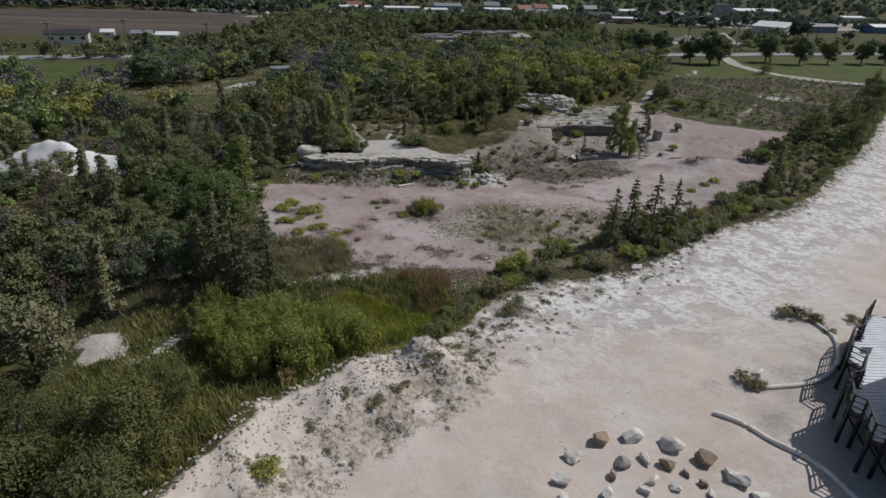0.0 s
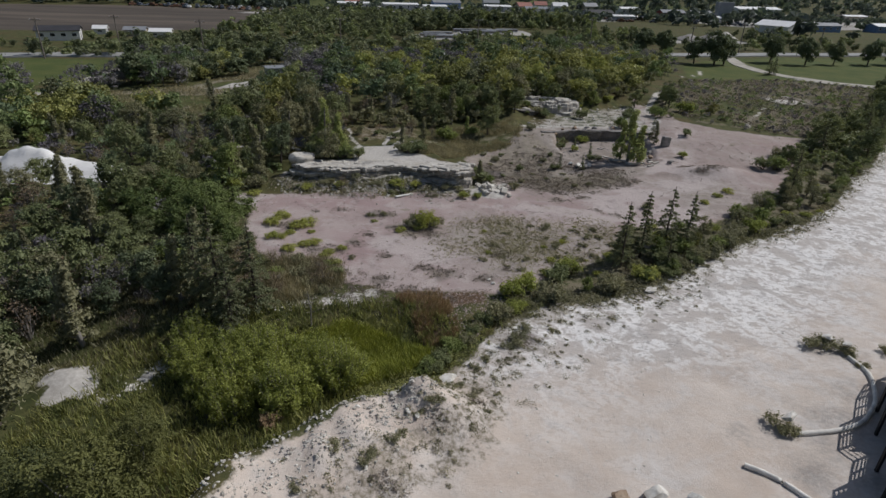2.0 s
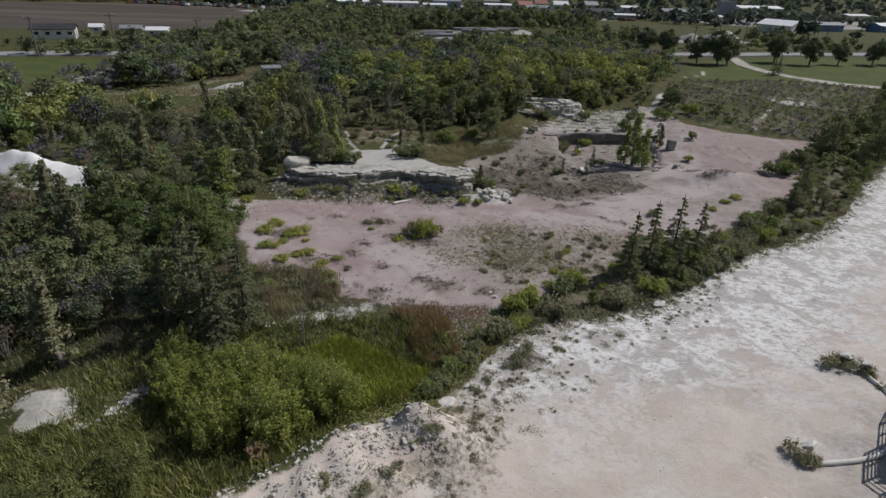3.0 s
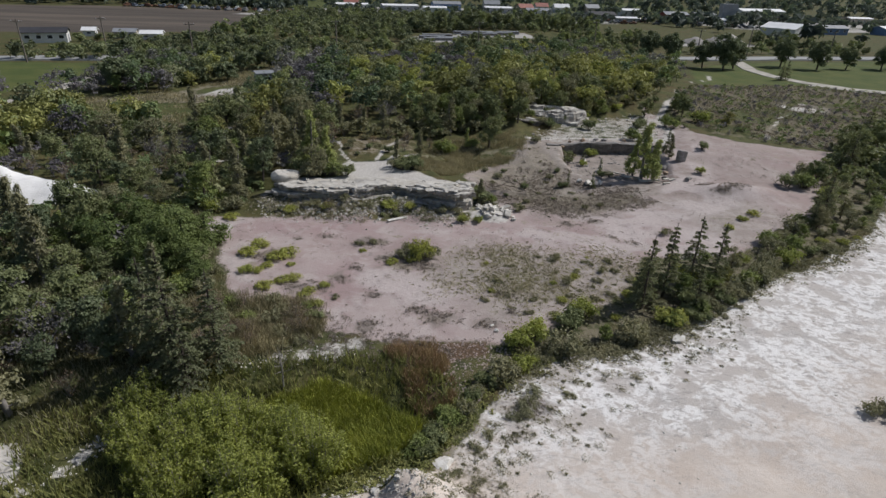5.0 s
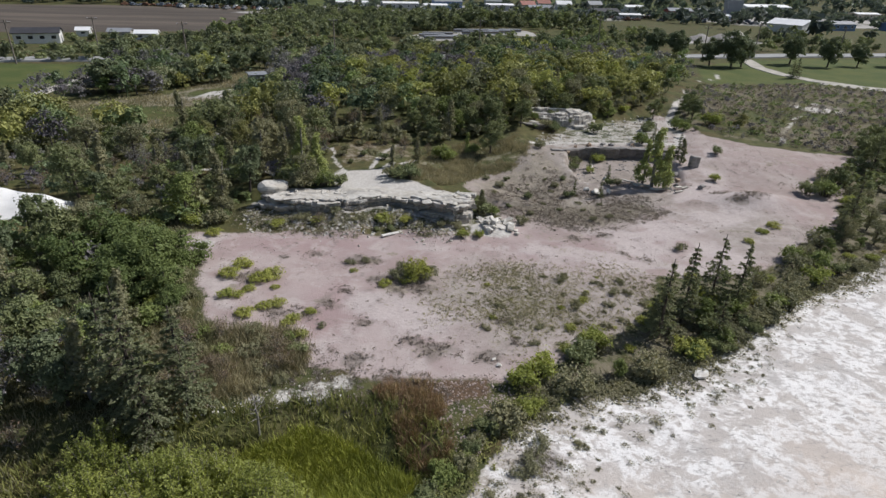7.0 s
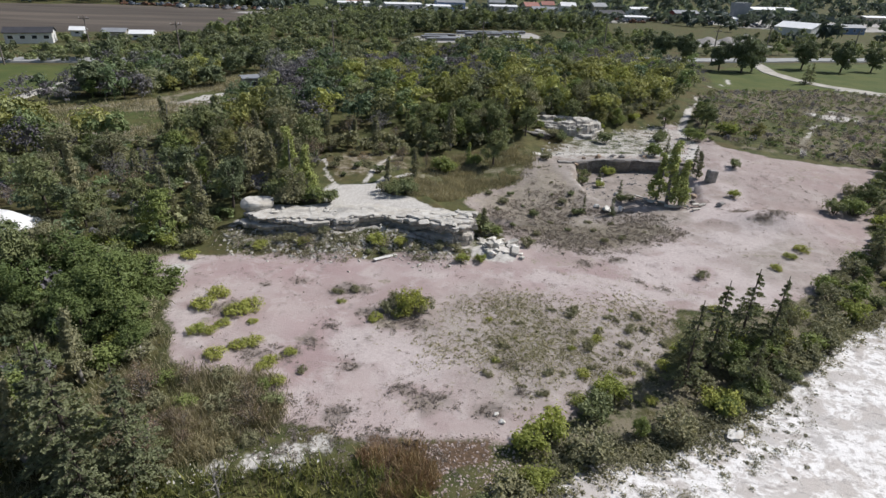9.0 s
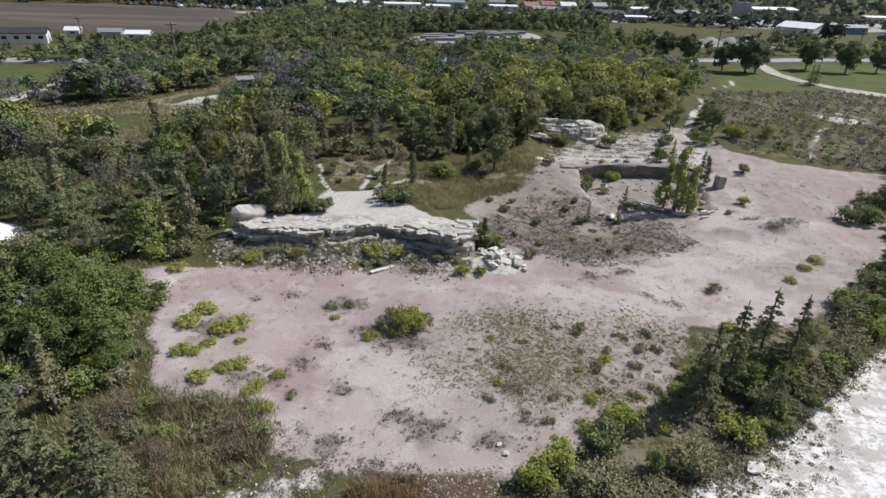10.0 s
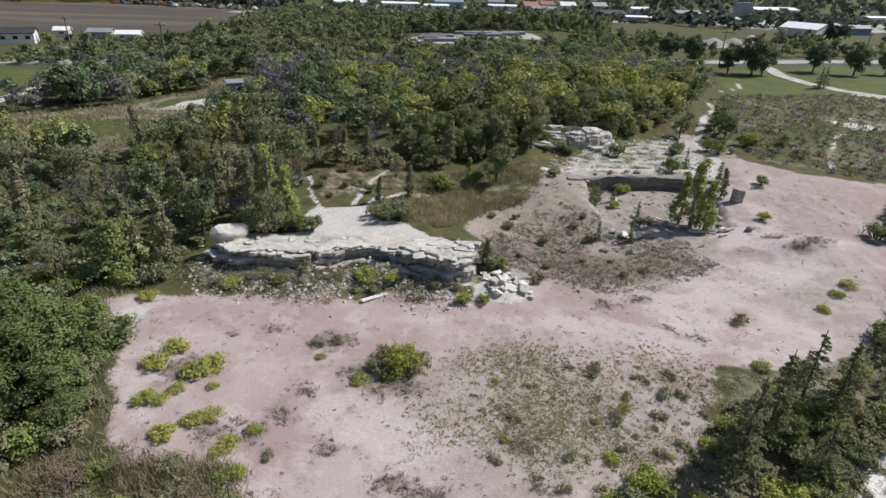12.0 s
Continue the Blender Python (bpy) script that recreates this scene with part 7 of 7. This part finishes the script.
tufts("scrub_weeds", in_poly(SCRUB, 4, 65)(grng, 1500), 38, 12, 0.24, 0.4, 0.4, M_DRYBLADE, "brown and olive scrub on the dry flat")
tufts("edge_weeds", along(STRIP[:14], 0.7, (0.2, -0.2))(grng, 2000), 39, 14, 0.12, 0.2, 0.3, M_WEED, "weeds along the edge of the plateau")
tufts("bank_weeds", along(CREST, 1.3, (2.2, -2.2))(grng, 85), 40, 45, 0.07, 0.16, 0.24, M_WEED, "scattered weeds on the white bank")
tufts("plateau_weeds", in_poly([(-6, 18), (0, 30), (8, 38), (20, 45), (24, 46), (12, 36), (2, 24)], 3, 66)(grng, 330), 41, 50, 0.06, 0.12, 0.14, M_WEED, "dark dry tufts on the white plateau")
tufts("rim_weeds", along([(-4.4, 28.2), (-1.6, 30.2), (0.2, 31.8), (1.3, 34.2), (3.0, 36.2), (7.4, 39.6)], 0.6, (-0.1, 0.1))(grng, 330), 43, 24, 0.11, 0.2, 0.4, M_RANK, "dark weeds at the rim of the plateau")
tufts("rim_tufts", along([(-1.0, 28.8), (1.6, 31), (3.0, 33.4), (4.8, 35), (8, 38), (12, 39.4), (16, 41.4), (20, 44.4)], 0.8, (0.9, -0.9))(grng, 190), 47, 60, 0.06, 0.14, 0.18, M_WEED, "dark tufts of weeds on the white rim")
tufts("ledge_weeds", along([(x, y - 1.6) for x, y in CLIFF[:11]], 0.9)(grng, 420), 42, 24, 0.11, 0.22, 0.3, M_WEED, "weeds on the slope below the ledge")


# ---------------------------------------------------------------- viewing deck
def beam(name, a, b, w, mat, parent, label=""):
    a, b = Vector(a), Vector(b)
    bm = bmesh.new()
    d = b - a
    m = Matrix.Translation((a + b) / 2) @ d.to_track_quat("Z", "Y").to_matrix().to_4x4()
    box(bm, (-w / 2, -w / 2, -d.length / 2), (w / 2, w / 2, d.length / 2), m)
    bmesh.ops.bevel(bm, geom=bm.edges[:], offset=w * 0.12, segments=1, affect="EDGES")
    return part(name, mesh_bm(name, bm, mat), parent, label)


DECK_EDGE = [(28.6, 32.6), (27.2, 31.3), (25.9, 29.6), (25.0, 29.2), (23.6, 27.3), (24.0, 26.6), (22.7, 25.0), (21.9, 24.8), (20.9, 23.0), (21.3, 22.6), (20.6, 21.0), (21.0, 20.6), (20.0, 18.4), (20.8, 17.8)]
DECK_Z, DECK_G = 1.45, -0.62


def deck():
    thing = new("viewing_deck")
    inner = [(27.0, 16.4), (27.0, 26.9), (31.2, 26.9), (33.6, 30.6)]
    bm = bmesh.new()
    outline = DECK_EDGE + inner
    top = [bm.verts.new((x, y, DECK_Z)) for x, y in outline]
    low = [bm.verts.new((x, y, DECK_Z - 0.16)) for x, y in outline]
    bm.faces.new(top), bm.faces.new(low[::-1])
    for i in range(len(outline)):
        j = (i + 1) % len(outline)
        bm.faces.new((top[j], top[i], low[i], low[j]))
    bmesh.ops.recalc_face_normals(bm, faces=bm.faces[:])
    part("platform", mesh_bm("platform", bm, M_STEEL), thing)
    # ribbed sheet floor, strip by strip
    k = 0
    for i in range(56):
        s0 = 17.8 + i * 0.28
        run = [(x, s0) for x in np.linspace(20, 34, 281) if inside(np.array([x]), np.array([s0 + 0.13]), outline)[0] > 0.16]
        if len(run) > 4:
            bm = bmesh.new()
            box(bm, (run[0][0], s0, DECK_Z), (run[-1][0], s0 + 0.25, DECK_Z + 0.035))
            part("floor_strip", mesh_bm("floor_strip", bm, M_DECK), thing, "light ribbed metal strip")
            k += 1
    for (ax, ay), (bx, by) in zip(DECK_EDGE, DECK_EDGE[1:]):
        a, b = Vector((ax, ay, DECK_Z)), Vector((bx, by, DECK_Z))
        for z in (0.12, 0.42, 0.74, 1.08):
            beam("rail", a + Vector((0, 0, z)), b + Vector((0, 0, z)), 0.05 if z < 1 else 0.075, M_STEEL, thing)
        n = max(1, round((b - a).length / 0.95))
        for i in range(n):
            p = a + (b - a) * i / n
            beam("post", p - Vector((0, 0, 0.1)), p + Vector((0, 0, 1.1)), 0.075, M_STEEL, thing)
            if i == 0:
                beam("leg", Vector((p.x, p.y, gz(p.x, p.y) - 0.1)), p - Vector((0, 0, 0.1)), 0.12, M_STEEL, thing)
                q = Vector((p.x + 1.3, p.y - 0.4, gz(p.x + 1.3, p.y - 0.4)))
                beam("brace", q, p - Vector((0, 0, 0.15)), 0.07, M_STEEL, thing)
    bm = bmesh.new()
    box(bm, (24.15, 27.25, DECK_Z + 0.55), (24.75, 27.32, DECK_Z + 1.05), None)
    part("panel", mesh_bm("panel", bm, M_ROOFW), thing, "white information panel on the railing")
    return tagged(thing, "raised steel viewing deck with dark railings", "deck")


deck()
wall_bm = bmesh.new()
box(wall_bm, (27.1, 10.0, -1.0), (27.5, 26.8, 8.8))
box(wall_bm, (27.5, 26.4, -1.0), (31.0, 26.8, 8.8))
tagged(new("wall_east", mesh_bm("wall_east", wall_bm, M_STEEL)), "plain dark steel wall behind the viewing deck", "wall", kind="structure")


def pipe(name, pts, r, mat, label, category):
    rng = random.Random(5)
    fine = []
    for i in range(len(pts) - 1):
        p0, p1, p2, p3 = (Vector(pts[max(0, min(len(pts) - 1, i + k))]) for k in (-1, 0, 1, 2))
        for u in np.linspace(0, 1, 9)[:-1]:
            fine.append(0.5 * (2 * p1 + (p2 - p0) * u + (2 * p0 - 5 * p1 + 4 * p2 - p3) * u * u + (3 * p1 - p0 - 3 * p2 + p3) * u**3))
    fine.append(Vector(pts[-1]))
    line = [(p.x, p.y, gz(p.x, p.y) + r * 0.7) for p in fine]
    me = mesh_np(name, *tube(line, [r * (1 + 0.06 * rng.random()) for _ in line], 8), mat, True)
    return tagged(new(name, me), label, category)


pipe("hose", [(15.4, 25.0), (16.6, 24.2), (17.6, 23.1), (18.5, 22.1), (19.1, 21.2), (19.6, 19.4), (20.2, 17.0)], 0.13, M_HOSE, "thick pale hose lying in the dust", "hose")
pipe("hose", [(19.4, 27.3), (21.5, 27.5), (23.3, 28.1), (24.7, 29.2), (25.8, 30.5), (26.7, 32.5), (26.6, 34.2)], 0.13, M_HOSE, "thick pale hose curving under the deck", "hose")

bm = bmesh.new()
box(bm, (-1.25, -0.17, 0), (1.25, 0.17, 0.09))
bmesh.ops.bevel(bm, geom=bm.edges[:], offset=0.015, segments=1, affect="EDGES")
plank = new("plank", mesh_bm("plank", bm, M_PLANK))
plank.matrix_world = pose(-3.6, 60.5, gz(-3.6, 60.5) + 0.06, 0, 2, 36)
tagged(plank, "white weathered plank lying below the ledge", "plank")


def dead_tree(x, y, h):
    rng = np.random.default_rng(3)
    stems = [tube([(0, 0, -0.2), (0.05, 0, h * 0.5), (-0.1, 0.05, h)], [0.07, 0.05, 0.012], 6)]
    for i in range(16):
        z, a = h * rng.uniform(0.4, 0.95), rng.random() * 6.28
        l = 0.9 * (1.2 - z / h)
        stems.append(tube([(0, 0, z), (l * math.cos(a), l * math.sin(a), z + 0.5 * l)], [0.022, 0.005], 3))
    tree = new("dead_tree")
    part("branchwork", mesh_np("branchwork", *join(stems), M_GREY_BARK), tree)
    tree.matrix_world = Matrix.Translation((x, y, gz(x, y)))
    tagged(tree, "leafless grey sapling beside the meadow", "tree")


dead_tree(-8.6, 36.6, 2.8)


# ---------------------------------------------------------------- poles along the road
def utility_pole(x, y, h):
    thing = new("utility_pole")
    part("shaft", mesh_np("shaft", *tube([(0, 0, -0.3), (0, 0, h)], [0.19, 0.13], 8), M_POLE, True), thing)
    bm = bmesh.new()
    box(bm, (-1.2, -0.06, h - 0.65), (1.2, 0.06, h - 0.5))
    part("crossarm", mesh_bm("crossarm", bm, M_POLE), thing)
    for sx in (-1.05, 0.55, 1.05):
        part("insulator", mesh_np("insulator", *tube([(sx, 0, h - 0.5), (sx, 0, h - 0.28)], [0.05, 0.04], 6), M_ROOFW), thing)
    thing.matrix_world = Matrix.LocRotScale((x, y, gz(x, y)), Euler((0, 0, 0.24)), None)
    return tagged(thing, "grey wooden utility pole with a crossarm", "utility pole", "utility poles along the road")


POLES = [(x, road_y(x) + (7.5 if i % 2 else -7.0), 9.5) for i, x in enumerate((-150, -118, -98, -88, -62, -30, 10, 48, 78, 104, 126, 168))]
for p in POLES:
    utility_pole(*p)


# ---------------------------------------------------------------- buildings
def house(name, x, y, length, depth, eave, ridge, turn, wall_mat, roof_mat, label, windows=4, door=True, wide_door=False):
    """A gabled building: wall shell, two roof slopes with overhang, windows with frames, a door."""
    thing = new(name)
    l, d = length / 2, depth / 2
    bm = bmesh.new()
    prof = [(-d, -0.5), (d, -0.5), (d, eave), (0, ridge), (-d, eave)]
    a = [bm.verts.new((-l, py, pz)) for py, pz in prof]
    b = [bm.verts.new((l, py, pz)) for py, pz in prof]
    bm.faces.new(a[::-1]), bm.faces.new(b)
    for i in range(5):
        j = (i + 1) % 5
        bm.faces.new((a[i], a[j], b[j], b[i]))
    bmesh.ops.recalc_face_normals(bm, faces=bm.faces[:])
    part("wall", mesh_bm("wall", bm, wall_mat), thing)
    rise = math.atan2(ridge - eave, d)
    for s in (-1, 1):
        bm = bmesh.new()
        n = math.hypot(d, ridge - eave) + 0.5
        box(bm, (-l - 0.4, 0, 0.02), (l + 0.4, n, 0.2))
        m = Matrix.Translation((0, 0, ridge)) @ Matrix.Rotation(0 if s > 0 else math.pi, 4, "Z") @ Matrix.Rotation(-rise, 4, "X")
        bm.transform(m)
        part("roof", mesh_bm("roof", bm, roof_mat), thing)
    for i in range(windows):
        u = -l + length * (i + 0.5) / windows
        w = new("window")
        w.parent = thing
        bm = bmesh.new()
        wy, w0, w1 = -d - 0.05, eave * 0.38, eave * 0.78
        for lo, hi in (((u - 0.75, wy, w0), (u + 0.75, wy + 0.06, w0 + 0.12)), ((u - 0.75, wy, w1 - 0.12), (u + 0.75, wy + 0.06, w1)),
                       ((u - 0.75, wy, w0 + 0.12), (u - 0.62, wy + 0.06, w1 - 0.12)), ((u + 0.62, wy, w0 + 0.12), (u + 0.75, wy + 0.06, w1 - 0.12))):
            box(bm, lo, hi)
        part("window_frame", mesh_bm("window_frame", bm, M_ROOFW), w)
        bm = bmesh.new()
        box(bm, (u - 0.62, wy + 0.02, w0 + 0.12), (u + 0.62, wy + 0.045, w1 - 0.12))
        part("pane", mesh_bm("pane", bm, M_GLASS), w)
    if door:
        bm = bmesh.new()
        dw = 1.8 if wide_door else 0.55
        box(bm, (l + 0.01, -dw, -0.3), (l + 0.07, dw, min(eave * 0.9, 3.4 if wide_door else 2.1)))
        part("door", mesh_bm("door", bm, M_WALLG), thing)
    thing.matrix_world = Matrix.LocRotScale((x, y, gz(x, y)), Euler((0, 0, turn)), None)
    return tagged(thing, label, "building")


house("long_house", -119.0, 191.0, 11.5, 6.5, 2.9, 4.0, 0.42, M_WALLW, M_ROOFD, "long white house with a dark roof", 4)
house("small_shed", -117.5, 211.5, 3.8, 3.2, 1.9, 2.7, 0.3, M_WALLW, M_ROOFW, "small white shed on the grass", 1)
house("low_house", -104.5, 209.5, 6.4, 4.5, 2.0, 2.8, 0.25, M_WALLT, M_ROOFG, "low tan house with a grey roof", 2)
house("low_house", -95.0, 207.5, 6.4, 4.5, 1.9, 2.7, 0.25, M_WALLW, M_ROOFW, "low white-roofed house behind the hedge", 2)
house("stone_shed", -34.6, 125.5, 3.6, 3.2, 2.3, 2.5, 0.5, M_WALLG, M_ROOFG, "small grey flat-roofed shed beside the pale pad", 1)
house("hall", 173.0, 316.0, 17.0, 15.0, 3.6, 5.8, -0.95, M_WALLW, M_ROOFW, "big white metal hall with a gable roof", 0, True, True)
house("blue_hall", 206.0, 336.0, 22.0, 8.0, 3.2, 4.4, 0.2, M_WALLB, M_ROOFG, "long blue metal building", 5, True, True)
house("grey_hall", 250.0, 348.0, 16.0, 9.0, 3.4, 4.6, 0.2, M_WALLB, M_ROOFW, "blue and white metal building at the town's edge", 4)
TOWN_ROWS = [("shop", -62, 430, 30, 11, 4.6, 5.6, M_WALLW, M_ROOFW), ("shop", -30, 432, 34, 12, 4.8, 5.8, M_WALLG, M_ROOFW), ("shop", -66, 452, 14, 10, 5, 8, M_WALLR, M_ROOFR),
             ("shop", 2, 452, 28, 12, 6.5, 8.5, M_WALLB, M_ROOFG), ("shop", -6, 430, 22, 10, 4.2, 5.2, M_WALLW, M_ROOFW), ("house", 36, 470, 16, 11, 6, 9, M_WALLG, M_ROOFG), ("house", 60, 462, 15, 11, 5, 8, M_WALLT, M_ROOFR),
             ("shop", 38, 438, 26, 11, 4.2, 5.2, M_WALLG, M_ROOFW), ("shop", 66, 436, 24, 11, 4.2, 6, M_WALLW, M_ROOFG), ("shop", 98, 392, 26, 12, 4.6, 6.8, M_WALLG, M_ROOFD), ("shop", 112, 384, 18, 8, 3.4, 4.2, M_WALLG, M_ROOFW),
             ("shop", 158, 428, 24, 12, 5, 7, M_WALLR, M_ROOFG), ("shop", 186, 448, 22, 12, 4.8, 6.2, M_WALLT, M_ROOFG), ("shop", 178, 404, 11, 8, 3.2, 4.4, M_WALLB, M_ROOFW), ("shop", 262, 520, 60, 20, 6, 8, M_WALLW, M_ROOFW),
             ("shop", 140, 470, 20, 12, 5, 6.4, M_WALLW, M_ROOFW), ("house", 92, 490, 16, 10, 5, 8, M_WALLW, M_ROOFW), ("house", 118, 500, 16, 10, 5, 8, M_WALLT, M_ROOFG), ("house", 78, 500, 14, 10, 5, 8, M_WALLW, M_ROOFR),
             ("shop", 306, 460, 26, 12, 5, 6, M_WALLT, M_ROOFW), ("shop", 330, 430, 34, 14, 5, 6.6, M_WALLG, M_ROOFW)]
TOWN_LABEL = {M_WALLW: "white-walled", M_WALLG: "grey-walled", M_WALLR: "dark red", M_WALLB: "blue-walled", M_WALLT: "tan"}
for i, (nm, x, y, l, d, e, r, w, rf) in enumerate(TOWN_ROWS):
    house(nm, x, y, l * 0.72, d * 0.72, e * 0.8, r * 0.8, 0.12 * math.sin(i * 2.3) + 0.2, w, rf, f"{TOWN_LABEL[w]} {'shop building' if nm == 'shop' else 'dwelling'} in the distant town", max(2, int(l / 6)))


def tower():
    thing = new("stepped_tower")
    for i, (w, z0, z1) in enumerate(((7, -0.5, 4), (8.6, 4.0, 8), (9.6, 8.0, 12))):
        bm = bmesh.new()
        box(bm, (-w / 2, -3, z0), (w / 2, 3, z1))
        for k in range(4):
            zz = z0 + (z1 - z0) * (k + 0.5) / 4
            box(bm, (-w / 2 - 0.15, -3.15, zz), (w / 2 + 0.15, 3.15, zz + 0.25))
        part("storey", mesh_bm("storey", bm, M_WALLG), thing)
    thing.matrix_world = Matrix.Translation((186, 410, gz(186, 410)))
    tagged(thing, "grey stepped timber tower in the yard", "tower")


tower()


def vehicles(name, places, seed, label, cat):
    """Parked vehicles and scrap of a distant yard: a body with a cabin each."""
    rng = random.Random(seed)
    for x, y in places:
        thing = new(name)
        l, w, h = rng.uniform(4, 7), 2.0, rng.uniform(1.0, 2.0)
        mat = rng.choice(M_SCRAP)
        bm = bmesh.new()
        box(bm, (-l / 2, -w / 2, 0.35), (l / 2, w / 2, 0.35 + h * 0.6))
        bmesh.ops.bevel(bm, geom=bm.edges[:], offset=0.15, segments=1, affect="EDGES")
        part("body", mesh_bm("body", bm, mat), thing)
        bm = bmesh.new()
        box(bm, (-l * 0.2, -w * 0.45, 0.35 + h * 0.6), (l * 0.25, w * 0.45, 0.4 + h))
        bmesh.ops.bevel(bm, geom=bm.edges[:], offset=0.2, segments=1, affect="EDGES")
        part("cabin", mesh_bm("cabin", bm, mat), thing)
        for sx, sy in ((-0.3, -1), (-0.3, 1), (0.3, -1), (0.3, 1)):
            bm = bmesh.new()
            bmesh.ops.create_cone(bm, cap_ends=True, segments=10, radius1=0.4, radius2=0.4, depth=0.25, matrix=Matrix.Translation((l * sx, sy * w * 0.47, 0.4)) @ Matrix.Rotation(math.pi / 2, 4, "X"))
            part("wheel", mesh_bm("wheel", bm, M_ROOFD), thing)
        thing.matrix_world = Matrix.LocRotScale((x, y, gz(x, y)), Euler((0, 0, rng.uniform(0, 3.1))), None)
        tagged(thing, label, cat, label)


vrng = random.Random(77)
vehicles("scrap_vehicle", [(-190 + i * 3.2 + vrng.uniform(-1, 1), 382 - 0.32 * i + vrng.uniform(-7, 3)) for i in range(34)], 1, "old vehicle in the scrap row beyond the field", "vehicle")
vehicles("parked_vehicle", [(100 + vrng.uniform(0, 90), 366 + vrng.uniform(0, 50)) for i in range(46)], 2, "parked vehicle in a town yard", "vehicle")


def stack(x, y, l, turn):
    thing = new("timber_stack")
    for k in range(3):
        bm = bmesh.new()
        box(bm, (-l / 2, -0.9, 0.02 + 0.4 * k), (l / 2, 0.9, 0.36 + 0.4 * k))
        bmesh.ops.bevel(bm, geom=bm.edges[:], offset=0.04, segments=1, affect="EDGES")
        part("layer", mesh_bm("layer", bm, M_POLE if k % 2 else M_WALLG), thing)
    thing.matrix_world = Matrix.LocRotScale((x, y, gz(x, y)), Euler((0, 0, turn)), None)
    tagged(thing, "long low stack of beams on the pale yard", "stack", "stacks on the yard")


for i, (x, y, l) in enumerate(((0, 234, 14), (4, 238, 12), (14, 240, 14), (-4, 241, 10), (12, 246, 16), (22, 245, 10), (-2, 247, 12), (26, 250, 9))):
    stack(x, y, l, 0.24)


def gravel_heap(x, y, r, h, mat, label):
    bm = bmesh.new()
    bmesh.ops.create_cone(bm, cap_ends=True, segments=22, radius1=r, radius2=r * 0.12, depth=h)
    bmesh.ops.subdivide_edges(bm, edges=[e for e in bm.edges if abs(e.verts[0].co.z - e.verts[1].co.z) > h * 0.5], cuts=3)
    for v in bm.verts:
        v.co += Vector((noise.noise(v.co * 0.4), noise.noise(v.co * 0.4 + Vector((9, 0, 0))), 0.5 * noise.noise(v.co * 0.3))) * r * 0.16
    ob = new("gravel_heap", mesh_bm("gravel_heap", bm, mat, True))
    ob.matrix_world = Matrix.Translation((x, y, gz(x, y) + h / 2 - 0.3))
    tagged(ob, label, "heap", "heaps in the gravel yard")


gravel_heap(104, 257, 7, 2.6, M_GREY_STONE, "grey gravel heap in the yard")
gravel_heap(114, 262, 6, 2.4, M_GREY_STONE, "grey gravel heap in the yard")
gravel_heap(124, 268, 6, 3.2, M_LIME, "pale gravel heap in the yard")
